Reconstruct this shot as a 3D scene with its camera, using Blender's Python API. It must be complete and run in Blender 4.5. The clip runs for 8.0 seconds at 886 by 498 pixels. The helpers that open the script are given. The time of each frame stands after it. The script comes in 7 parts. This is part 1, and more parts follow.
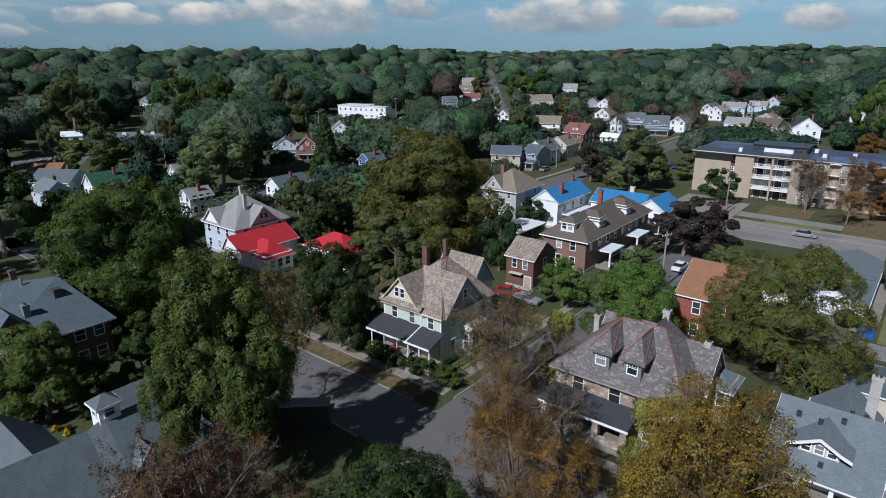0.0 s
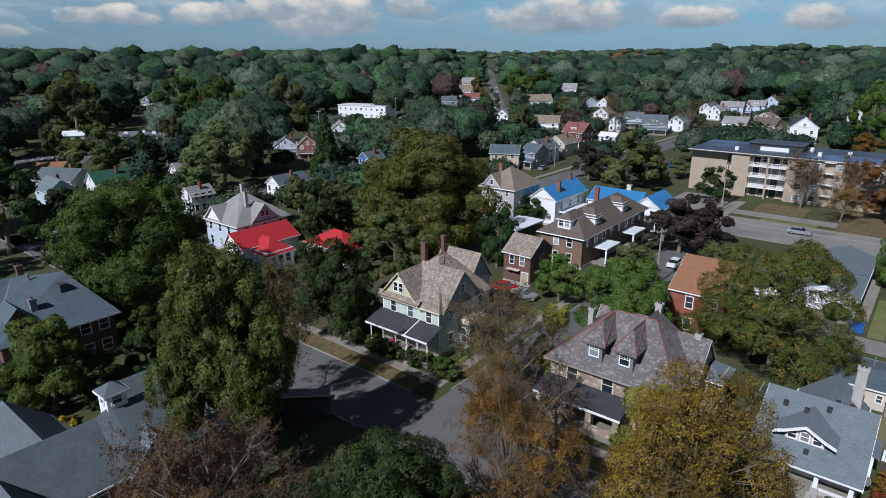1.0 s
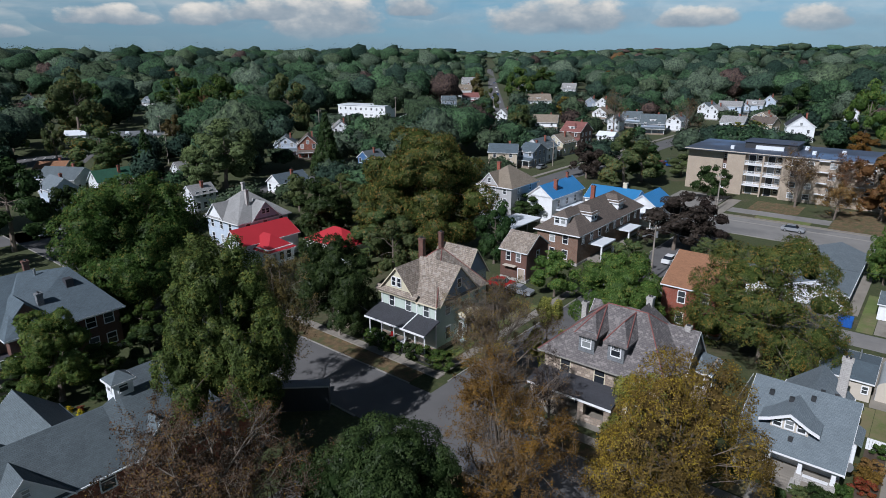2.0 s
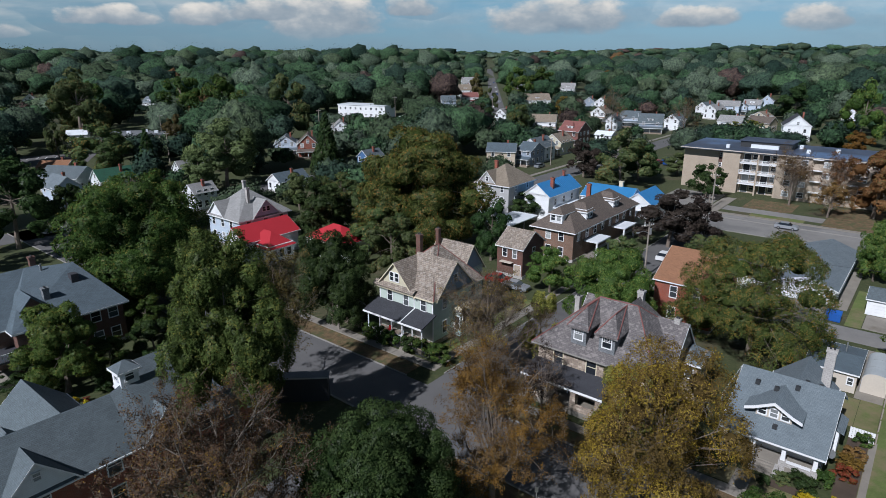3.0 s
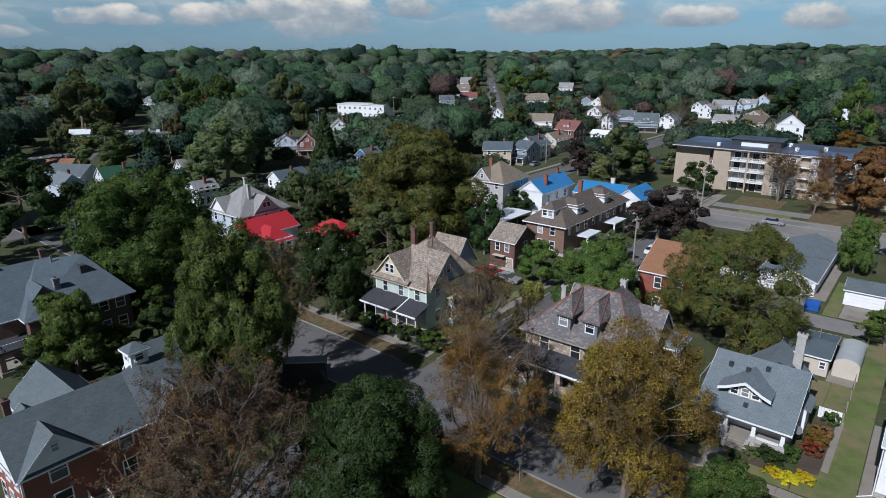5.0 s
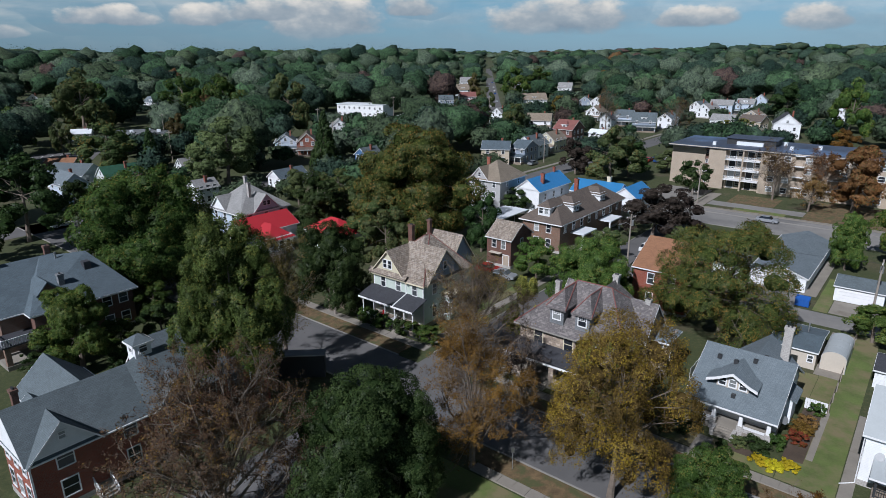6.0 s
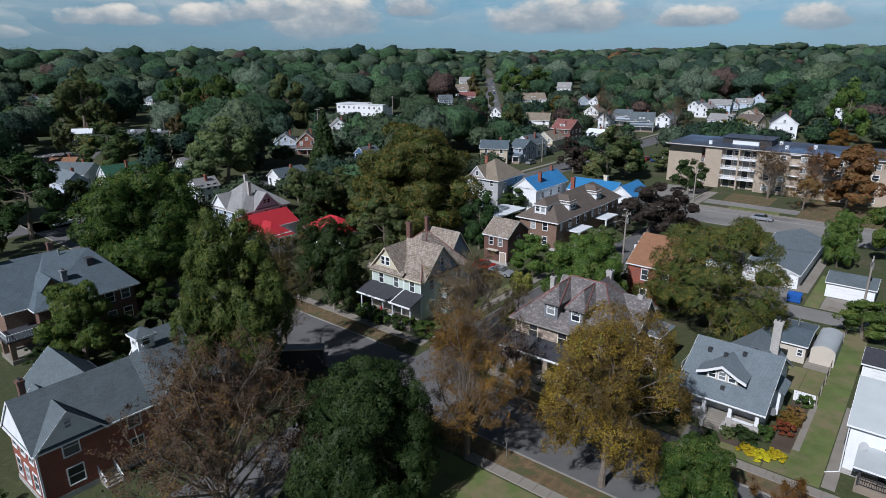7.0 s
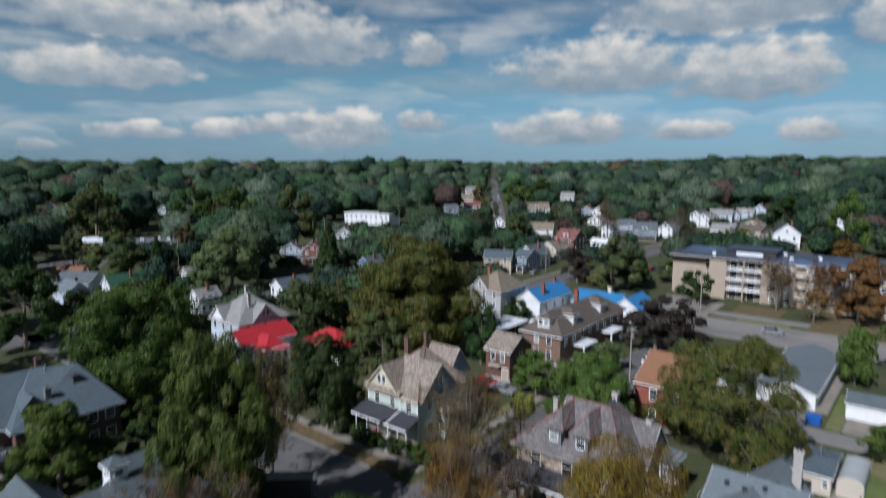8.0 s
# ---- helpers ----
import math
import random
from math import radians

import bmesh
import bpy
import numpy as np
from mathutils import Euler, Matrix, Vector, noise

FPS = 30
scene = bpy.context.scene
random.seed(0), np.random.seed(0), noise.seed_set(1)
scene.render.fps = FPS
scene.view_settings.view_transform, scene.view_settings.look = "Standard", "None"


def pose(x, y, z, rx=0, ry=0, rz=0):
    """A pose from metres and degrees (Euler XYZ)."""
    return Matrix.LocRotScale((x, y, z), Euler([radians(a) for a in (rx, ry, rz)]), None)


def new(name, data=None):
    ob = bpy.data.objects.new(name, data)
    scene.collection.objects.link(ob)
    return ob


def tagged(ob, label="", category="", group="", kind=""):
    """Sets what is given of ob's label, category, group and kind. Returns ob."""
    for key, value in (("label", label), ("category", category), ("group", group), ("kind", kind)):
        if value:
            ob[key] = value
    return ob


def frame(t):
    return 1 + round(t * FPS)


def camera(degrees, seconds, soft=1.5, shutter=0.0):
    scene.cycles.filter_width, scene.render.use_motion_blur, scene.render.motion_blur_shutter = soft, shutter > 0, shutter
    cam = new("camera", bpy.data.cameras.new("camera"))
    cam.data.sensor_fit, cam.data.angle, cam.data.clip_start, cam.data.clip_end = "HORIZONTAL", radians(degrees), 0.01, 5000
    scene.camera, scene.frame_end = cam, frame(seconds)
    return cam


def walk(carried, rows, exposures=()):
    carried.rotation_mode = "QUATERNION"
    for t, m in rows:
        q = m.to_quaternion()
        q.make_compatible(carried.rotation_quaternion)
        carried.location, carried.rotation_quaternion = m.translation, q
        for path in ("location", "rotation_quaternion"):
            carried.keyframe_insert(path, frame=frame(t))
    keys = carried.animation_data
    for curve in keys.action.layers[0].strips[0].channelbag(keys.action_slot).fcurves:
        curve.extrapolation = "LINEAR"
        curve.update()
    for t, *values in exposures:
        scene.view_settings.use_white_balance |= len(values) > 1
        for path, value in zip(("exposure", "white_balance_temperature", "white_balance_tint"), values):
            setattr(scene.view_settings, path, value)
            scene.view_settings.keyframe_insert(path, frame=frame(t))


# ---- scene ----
cam = camera(71.5, 8.0, 0.7, 0.5)
# seconds, eye, yaw to the left, pitch up, roll
PATH = [
    (0, 0.009, 0.032, 37.604, 0.001, -17.855, -0.099),
    (0.5, 0.156, -0.805, 37.571, 0.014, -17.858, -0.115),
    (1, 0.326, -1.685, 37.551, 0.027, -17.861, -0.130),
    (1.5, 0.517, -2.599, 37.544, 0.037, -17.863, -0.146),
    (3, 1.181, -5.463, 37.574, 0.062, -17.869, -0.187),
    (3.5, 1.421, -6.431, 37.593, 0.068, -17.871, -0.200),
    (4, 1.666, -7.392, 37.615, 0.072, -17.872, -0.212),
    (4.5, 1.912, -8.337, 37.635, 0.075, -17.873, -0.224),
    (6, 2.622, -10.994, 37.674, 0.076, -17.875, -0.254),
    (6.5, 2.839, -11.793, 37.672, 0.074, -17.875, -0.264),
    (7, 3.041, -12.534, 37.658, 0.071, -17.875, -0.272),
    (7.4, 3.189, -13.080, 37.639, 0.067, -17.874, -0.278),
    (7.5, 3.206, -13.145, 37.636, 0.066, -17.401, -0.279),
    (7.6, 3.323, -12.851, 37.757, 0.138, -16.379, -0.274),
    (7.7, 3.502, -12.396, 37.943, 0.250, -14.799, -0.265),
    (7.8, 3.703, -11.888, 38.152, 0.375, -13.033, -0.256),
    (7.9, 3.999, -11.139, 38.460, 0.559, -10.431, -0.242),
    (8, 4.263, -10.470, 38.735, 0.723, -8.107, -0.229),
]
EXPOSURES = [(0.0, 0.0, 5800, 14), (8.0, 0.0, 5800, 14)]
walk(cam, [(t, pose(x, y, z, 0, 0, yaw) @ pose(0, 0, 0, 90 + pitch) @ pose(0, 0, 0, 0, 0, roll)) for t, x, y, z, yaw, pitch, roll in PATH], EXPOSURES)

# ---- light: clear midday sun from behind and to one side, blue sky with cumulus ----
SUN_TO = Vector((-0.616 * math.cos(radians(42)), -0.788 * math.cos(radians(42)), math.sin(radians(42))))
sun = new("sun", bpy.data.lights.new("sun", "SUN"))
sun.data.energy, sun.data.angle, sun.data.color = 4.7, radians(0.53), (1.0, 0.97, 0.92)
sun.rotation_euler = SUN_TO.to_track_quat("Z", "Y").to_euler()
SKY_POWER, SKY_LOW, SKY_TINT = 0.046, (0.47, 0.84, 1.52), (0.88, 1.16, 1.18)
# the clouds ahead: bearing, height of the base line, half width and height
CLOUDS = [
    (-0.175, 0.0391, 0.084, 0.0466), (0.179, 0.0387, 0.111, 0.0383), (0.362, 0.0387, 0.056, 0.0229), (-0.345, 0.0463, 0.047, 0.0223),
    (-0.462, 0.0439, 0.069, 0.0177), (-0.583, 0.0252, 0.021, 0.0146), (0.519, 0.0334, 0.043, 0.0288), (-0.048, 0.0581, 0.042, 0.0222),
    (-0.238, 0.0524, 0.093, 0.0229), (-0.481, 0.1919, 0.169, 0.0448), (-0.251, 0.1737, 0.168, 0.0637), (-0.514, 0.1199, 0.124, 0.0421),
    (0.390, 0.2007, 0.180, 0.0546), (0.233, 0.1254, 0.159, 0.0575), (0.443, 0.1114, 0.119, 0.0638), (0.604, 0.1676, 0.050, 0.0493),
    (-0.036, 0.1621, 0.039, 0.0376),
]
CLOUD_BASE, CLOUD_MID, CLOUD_TOP = (5.0, 6.2, 6.9), (7.8, 8.6, 8.6), (17.4, 16.0, 13.2)


def scaled(c, k):
    return tuple(v * k for v in c)


def nd(nt, kind, ins=None):
    """A node with its inputs set from values or linked from sockets."""
    n = nt.nodes.new(kind)
    for key, v in (ins or {}).items():
        if isinstance(v, bpy.types.NodeSocket):
            nt.links.new(v, n.inputs[key])
        else:
            n.inputs[key].default_value = v
    return n


def mathn(nt, op, a, b=0.0, c=None):
    n = nt.nodes.new("ShaderNodeMath")
    n.operation = op
    for i, v in enumerate((a, b) if c is None else (a, b, c)):
        if isinstance(v, bpy.types.NodeSocket):
            nt.links.new(v, n.inputs[i])
        else:
            n.inputs[i].default_value = v
    return n.outputs[0]


def ramp(nt, fac, stops, mode="LINEAR"):
    n = nd(nt, "ShaderNodeValToRGB", {"Fac": fac})
    n.color_ramp.interpolation = mode
    els = n.color_ramp.elements
    while len(els) < len(stops):
        els.new(0.5)
    for e, (pos, col) in zip(els, stops):
        e.position = pos
        e.color = (*col, 1) if len(col) == 3 else col
    return n.outputs["Color"]


def mixc(nt, fac, a, b, mode="MIX"):
    n = nt.nodes.new("ShaderNodeMixRGB")
    n.blend_type = mode
    for key, v in (("Fac", fac), ("Color1", a), ("Color2", b)):
        if isinstance(v, bpy.types.NodeSocket):
            nt.links.new(v, n.inputs[key])
        elif key == "Fac":
            n.inputs[key].default_value = v
        else:
            n.inputs[key].default_value = (*v[:3], 1)
    return n.outputs["Color"]


def build_world():
    w = bpy.data.worlds.new("sky")
    w.use_nodes = True
    nt = w.node_tree
    nt.nodes.clear()
    sky = nt.nodes.new("ShaderNodeTexSky")
    sky.sky_type, sky.sun_disc = "NISHITA", False
    sky.sun_elevation, sky.sun_rotation = radians(42), radians(218)
    sky.air_density, sky.dust_density, sky.ozone_density = 1.2, 0.0, 3.5
    way = nd(nt, "ShaderNodeTexCoord").outputs["Generated"]
    sep = nd(nt, "ShaderNodeSeparateXYZ", {0: way})
    up = mathn(nt, "MAXIMUM", sep.outputs["Z"], 0.0)
    around = mathn(nt, "ARCTAN2", sep.outputs["X"], sep.outputs["Y"])
    # cumulus with flat grey bases and lit tops: those ahead one by one, the rest of the sky by chance
    at = nd(nt, "ShaderNodeCombineXYZ", {"X": around, "Y": mathn(nt, "MULTIPLY", up, 1.7), "Z": 2.2}).outputs[0]
    puffs = mathn(nt, "SUBTRACT", nd(nt, "ShaderNodeTexNoise", {"Vector": at, "Scale": 26.0, "Detail": 5.0, "Roughness": 0.55}).outputs["Fac"], 0.5)
    broad = mathn(nt, "SUBTRACT", nd(nt, "ShaderNodeTexNoise", {"Vector": at, "Scale": 9.0, "Detail": 2.0, "Roughness": 0.5}).outputs["Fac"], 0.5)
    side = mathn(nt, "MULTIPLY_ADD", broad, 0.07, around)
    high = mathn(nt, "MULTIPLY_ADD", broad, 0.022, up)
    off, top = 9.0, 9.0
    for where, rise, half, tall in CLOUDS:
        dx = mathn(nt, "MULTIPLY_ADD", side, 1 / half, -where / half)
        dy = mathn(nt, "MULTIPLY_ADD", high, 1 / tall, -rise / tall)
        q = mathn(nt, "MAXIMUM", dy, mathn(nt, "MULTIPLY", dy, -2.3))
        r = mathn(nt, "MULTIPLY_ADD", dx, dx, mathn(nt, "MULTIPLY", q, q))
        off = mathn(nt, "MINIMUM", off, r)
        top = mathn(nt, "MINIMUM", top, mathn(nt, "MULTIPLY_ADD", dy, -0.8, r))
    near = mathn(nt, "MULTIPLY_ADD", puffs, 2.0, mathn(nt, "SUBTRACT", 1.0, off))
    own = ramp(nt, mathn(nt, "MULTIPLY_ADD", near, 0.5, 0.5), [(0.34, (0, 0, 0)), (0.8, (1, 1, 1))], "EASE")
    lit = mathn(nt, "ADD", mathn(nt, "MULTIPLY_ADD", mathn(nt, "SUBTRACT", off, top), 0.62, 0.42), mathn(nt, "MULTIPLY", puffs, 1.1))
    chance = nd(nt, "ShaderNodeTexNoise", {"Vector": at, "Scale": 4.2, "Detail": 6.0, "Roughness": 0.55}).outputs["Fac"]
    rest = ramp(nt, chance, [(0.5, (0, 0, 0)), (0.62, (1, 1, 1))])
    ahead = mathn(nt, "MULTIPLY", ramp(nt, mathn(nt, "ABSOLUTE", around), [(0.6, (1, 1, 1)), (0.75, (0, 0, 0))]), ramp(nt, up, [(0.22, (1, 1, 1)), (0.32, (0, 0, 0))]))
    cover = mixc(nt, ahead, rest, own)
    wisps = ramp(nt, nd(nt, "ShaderNodeTexNoise", {"Vector": nd(nt, "ShaderNodeCombineXYZ", {"X": around, "Y": mathn(nt, "MULTIPLY", up, 5.0), "Z": 8.0}).outputs[0], "Scale": 6.0, "Detail": 5.0}).outputs["Fac"], [(0.4, (0, 0, 0)), (0.66, (0.46, 0.46, 0.46))])
    tone = ramp(nt, lit, [(0.12, CLOUD_BASE), (0.5, CLOUD_MID), (0.98, CLOUD_TOP)])
    thin = ramp(nt, up, [(0.0, (0.12, 0.12, 0.12)), (0.018, (0.6, 0.6, 0.6)), (0.035, (0.95, 0.95, 0.95)), (0.2, (0.92, 0.92, 0.92)), (0.34, (0.3, 0.3, 0.3))])
    blue = mixc(nt, 1.0, sky.outputs["Color"], ramp(nt, up, [(0.0, SKY_LOW), (0.12, SKY_TINT), (0.45, scaled(SKY_TINT, 0.33))]), "MULTIPLY")
    sky_c = mixc(nt, mathn(nt, "MULTIPLY", mathn(nt, "MAXIMUM", cover, wisps), thin), blue, tone)
    bg = nd(nt, "ShaderNodeBackground", {"Color": sky_c, "Strength": SKY_POWER})
    nt.links.new(bg.outputs[0], nd(nt, "ShaderNodeOutputWorld").inputs["Surface"])
    scene.world = w


build_world()

# ---- materials ----
def material(name):
    m = bpy.data.materials.new(name)
    m.use_nodes = True
    nt = m.node_tree
    nt.nodes.clear()
    bsdf = nt.nodes.new("ShaderNodeBsdfPrincipled")
    nt.links.new(bsdf.outputs[0], nd(nt, "ShaderNodeOutputMaterial").inputs["Surface"])
    return m, nt, bsdf


def scaled(c, k):
    return tuple(min(1.0, v * k) for v in c)


def surface(name, base, rough=0.8, metal=0.0, var=0.25, scale=0.6, fine=9.0, bump=0.15, stain=None, stain_at=0.6):
    """Paint, concrete, soil and the like: two scales of variation, an optional stain with a shape of its own."""
    m, nt, bsdf = material(name)
    at = nd(nt, "ShaderNodeTexCoord").outputs["Object"]
    broad = nd(nt, "ShaderNodeTexNoise", {"Vector": at, "Scale": scale, "Detail": 5.0, "Roughness": 0.6}).outputs["Fac"]
    grain = nd(nt, "ShaderNodeTexNoise", {"Vector": at, "Scale": fine, "Detail": 4.0, "Roughness": 0.7}).outputs["Fac"]
    both = mathn(nt, "ADD", mathn(nt, "MULTIPLY", broad, 0.6), mathn(nt, "MULTIPLY", grain, 0.4))
    col = ramp(nt, both, [(0.3, scaled(base, 1 - var)), (0.7, scaled(base, 1 + var))])
    if stain:
        spots = nd(nt, "ShaderNodeTexNoise", {"Vector": at, "Scale": scale * 0.45, "Detail": 8.0, "Roughness": 0.65}).outputs["Fac"]
        col = mixc(nt, ramp(nt, spots, [(stain_at - 0.06, (0, 0, 0)), (stain_at + 0.06, (1, 1, 1))]), col, stain)
    nt.links.new(col, bsdf.inputs["Base Color"])
    bsdf.inputs["Roughness"].default_value, bsdf.inputs["Metallic"].default_value = rough, metal
    b = nd(nt, "ShaderNodeBump", {"Strength": bump, "Distance": 0.05, "Height": grain})
    nt.links.new(b.outputs[0], bsdf.inputs["Normal"])
    return m


def courses(name, base, other, mortar, wide, high, gap=0.012, rough=0.85, var=0.3, bump=0.5, odd=None, offset=0.5):
    """Brick, slate or shingle laid in courses along the surface's own metres."""
    m, nt, bsdf = material(name)
    uv = nd(nt, "ShaderNodeTexCoord").outputs["UV"]
    br = nd(nt, "ShaderNodeTexBrick", {"Vector": uv, "Color1": (*base, 1), "Color2": (*other, 1), "Mortar": (*mortar, 1), "Scale": 1.0, "Mortar Size": gap, "Mortar Smooth": 0.2, "Bias": 0.0, "Brick Width": wide, "Row Height": high})
    br.offset = offset
    broad = nd(nt, "ShaderNodeTexNoise", {"Vector": uv, "Scale": 0.5, "Detail": 6.0, "Roughness": 0.65}).outputs["Fac"]
    col = mixc(nt, 1.0, br.outputs["Color"], ramp(nt, broad, [(0.3, scaled((1, 1, 1), 1 - var)), (0.7, (1, 1, 1))]), "MULTIPLY")
    fine = nd(nt, "ShaderNodeTexNoise", {"Vector": uv, "Scale": 14.0, "Detail": 3.0}).outputs["Fac"]
    col = mixc(nt, 1.0, col, ramp(nt, fine, [(0.25, (0.72, 0.72, 0.72)), (0.7, (1.1, 1.1, 1.1))]), "MULTIPLY")
    if odd:
        cell = nd(nt, "ShaderNodeTexWhiteNoise", {"Vector": nd(nt, "ShaderNodeVectorMath", {0: uv}).outputs[0]})
        snap = nt.nodes.new("ShaderNodeVectorMath")
        snap.operation = "SNAP"
        nt.links.new(uv, snap.inputs[0])
        snap.inputs[1].default_value = (wide, high, 1)
        nt.links.new(snap.outputs[0], cell.inputs["Vector"])
        col = mixc(nt, ramp(nt, cell.outputs["Value"], [(0.74, (0, 0, 0)), (0.86, (0.8, 0.8, 0.8))]), col, odd)
    nt.links.new(col, bsdf.inputs["Base Color"])
    bsdf.inputs["Roughness"].default_value = rough
    b = nd(nt, "ShaderNodeBump", {"Strength": bump, "Distance": 0.02, "Height": mathn(nt, "SUBTRACT", mathn(nt, "MULTIPLY", fine, 0.4), br.outputs["Fac"])})
    nt.links.new(b.outputs[0], bsdf.inputs["Normal"])
    return m


def siding(name, base, board=0.16, rough=0.6, dirt=0.15):
    """Lapped boards: each one leans out towards its lower edge; the lap's shade line is painted on."""
    m, nt, bsdf = material(name)
    tc = nd(nt, "ShaderNodeTexCoord")
    v = nd(nt, "ShaderNodeSeparateXYZ", {0: tc.outputs["UV"]}).outputs["Y"]
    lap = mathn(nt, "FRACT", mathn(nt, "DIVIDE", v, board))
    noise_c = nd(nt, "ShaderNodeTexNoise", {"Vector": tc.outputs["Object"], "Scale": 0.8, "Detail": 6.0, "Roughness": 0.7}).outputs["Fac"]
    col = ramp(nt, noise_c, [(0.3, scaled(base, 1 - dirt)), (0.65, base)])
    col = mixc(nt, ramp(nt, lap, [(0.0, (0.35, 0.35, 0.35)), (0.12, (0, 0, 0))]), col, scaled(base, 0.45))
    nt.links.new(col, bsdf.inputs["Base Color"])
    bsdf.inputs["Roughness"].default_value = rough
    b = nd(nt, "ShaderNodeBump", {"Strength": 0.6, "Distance": 0.02, "Height": mathn(nt, "SUBTRACT", 1.0, lap)})
    nt.links.new(b.outputs[0], bsdf.inputs["Normal"])
    return m


def leaf(name, dark, light, odd=None, share=0.12, patch_scale=0.9, each=0.28, gloss=0.01, lo=0.34, hi=0.68, clump=1.2):
    """Foliage: every leaf its own tone, a share of turned leaves, light through the blade."""
    m = bpy.data.materials.new(name)
    m.use_nodes = True
    nt = m.node_tree
    nt.nodes.clear()
    rnd = nd(nt, "ShaderNodeNewGeometry").outputs["Random Per Island"]
    at = nd(nt, "ShaderNodeTexCoord").outputs["Object"]
    patch = nd(nt, "ShaderNodeTexNoise", {"Vector": at, "Scale": patch_scale, "Detail": 3.0}).outputs["Fac"]
    col = ramp(nt, mathn(nt, "ADD", mathn(nt, "MULTIPLY", rnd, each), mathn(nt, "MULTIPLY", patch, 1 - each)), [(lo, dark), (hi, light)])
    if odd:
        turned = mathn(nt, "FRACT", mathn(nt, "MULTIPLY", rnd, 37.7))
        lim = mathn(nt, "ADD", turned, mathn(nt, "MULTIPLY", mathn(nt, "SUBTRACT", patch, 0.5), clump))
        col = mixc(nt, ramp(nt, lim, [(1 - share - 0.1, (0, 0, 0)), (1 - share + 0.1, (1, 1, 1))]), col, odd)
    own = nd(nt, "ShaderNodeObjectInfo").outputs["Random"]
    hsv = nd(nt, "ShaderNodeHueSaturation", {"Color": col, "Hue": mathn(nt, "MULTIPLY_ADD", own, 0.03, 0.485), "Value": mathn(nt, "MULTIPLY_ADD", own, 0.3, 0.85)})
    d = nd(nt, "ShaderNodeBsdfDiffuse", {"Color": hsv.outputs[0], "Roughness": 0.3})
    t = nd(nt, "ShaderNodeBsdfTranslucent", {"Color": hsv.outputs[0]})
    g = nd(nt, "ShaderNodeBsdfGlossy", {"Roughness": 0.45, "Color": (0.8, 0.8, 0.8, 1)})
    dt = nd(nt, "ShaderNodeMixShader", {0: 0.14, 1: d.outputs[0], 2: t.outputs[0]})
    out = nd(nt, "ShaderNodeMixShader", {0: gloss, 1: dt.outputs[0], 2: g.outputs[0]})
    nt.links.new(out.outputs[0], nd(nt, "ShaderNodeOutputMaterial").inputs["Surface"])
    return m


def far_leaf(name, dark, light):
    """Foliage seen from afar: each crown its own tone, broken up into sprays, the shade in their gaps painted in."""
    m, nt, bsdf = material(name)
    rnd = nd(nt, "ShaderNodeNewGeometry").outputs["Random Per Island"]
    at = nd(nt, "ShaderNodeTexCoord").outputs["Object"]
    patch = nd(nt, "ShaderNodeTexNoise", {"Vector": at, "Scale": 0.055, "Detail": 2.0}).outputs["Fac"]
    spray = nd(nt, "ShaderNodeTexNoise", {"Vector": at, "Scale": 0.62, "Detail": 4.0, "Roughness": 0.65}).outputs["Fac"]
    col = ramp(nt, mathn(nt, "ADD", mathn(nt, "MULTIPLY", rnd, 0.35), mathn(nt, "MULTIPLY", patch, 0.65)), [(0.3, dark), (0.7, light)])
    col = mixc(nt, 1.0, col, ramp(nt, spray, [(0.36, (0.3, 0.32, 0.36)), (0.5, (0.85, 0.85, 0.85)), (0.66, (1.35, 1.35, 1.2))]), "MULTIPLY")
    nt.links.new(col, bsdf.inputs["Base Color"])
    bsdf.inputs["Roughness"].default_value = 0.9
    bsdf.inputs["Specular IOR Level"].default_value = 0.1
    b = nd(nt, "ShaderNodeBump", {"Strength": 0.9, "Distance": 1.3, "Height": spray})
    nt.links.new(b.outputs[0], bsdf.inputs["Normal"])
    return m


def ground_mat():
    m, nt, bsdf = material("lawn_and_soil")
    at = nd(nt, "ShaderNodeTexCoord").outputs["Object"]
    n1 = nd(nt, "ShaderNodeTexNoise", {"Vector": at, "Scale": 0.07, "Detail": 7.0, "Roughness": 0.6}).outputs["Fac"]
    n2 = nd(nt, "ShaderNodeTexNoise", {"Vector": at, "Scale": 1.6, "Detail": 6.0, "Roughness": 0.7}).outputs["Fac"]
    n3 = nd(nt, "ShaderNodeTexNoise", {"Vector": at, "Scale": 11.0, "Detail": 4.0, "Roughness": 0.7}).outputs["Fac"]
    grass = ramp(nt, n2, [(0.3, (0.030, 0.042, 0.012)), (0.55, (0.052, 0.064, 0.02)), (0.75, (0.10, 0.092, 0.04))])
    soil = ramp(nt, n2, [(0.3, (0.07, 0.055, 0.035)), (0.7, (0.13, 0.10, 0.06))])
    col = mixc(nt, ramp(nt, mathn(nt, "ADD", mathn(nt, "MULTIPLY", n1, 0.8), mathn(nt, "MULTIPLY", n2, 0.2)), [(0.54, (0, 0, 0)), (0.68, (1, 1, 1))]), grass, soil)
    col = mixc(nt, 1.0, col, ramp(nt, n3, [(0.3, (0.7, 0.7, 0.7)), (0.7, (1.15, 1.15, 1.15))]), "MULTIPLY")
    nt.links.new(col, bsdf.inputs["Base Color"])
    bsdf.inputs["Roughness"].default_value = 0.95
    b = nd(nt, "ShaderNodeBump", {"Strength": 0.5, "Distance": 0.06, "Height": n3})
    nt.links.new(b.outputs[0], bsdf.inputs["Normal"])
    return m


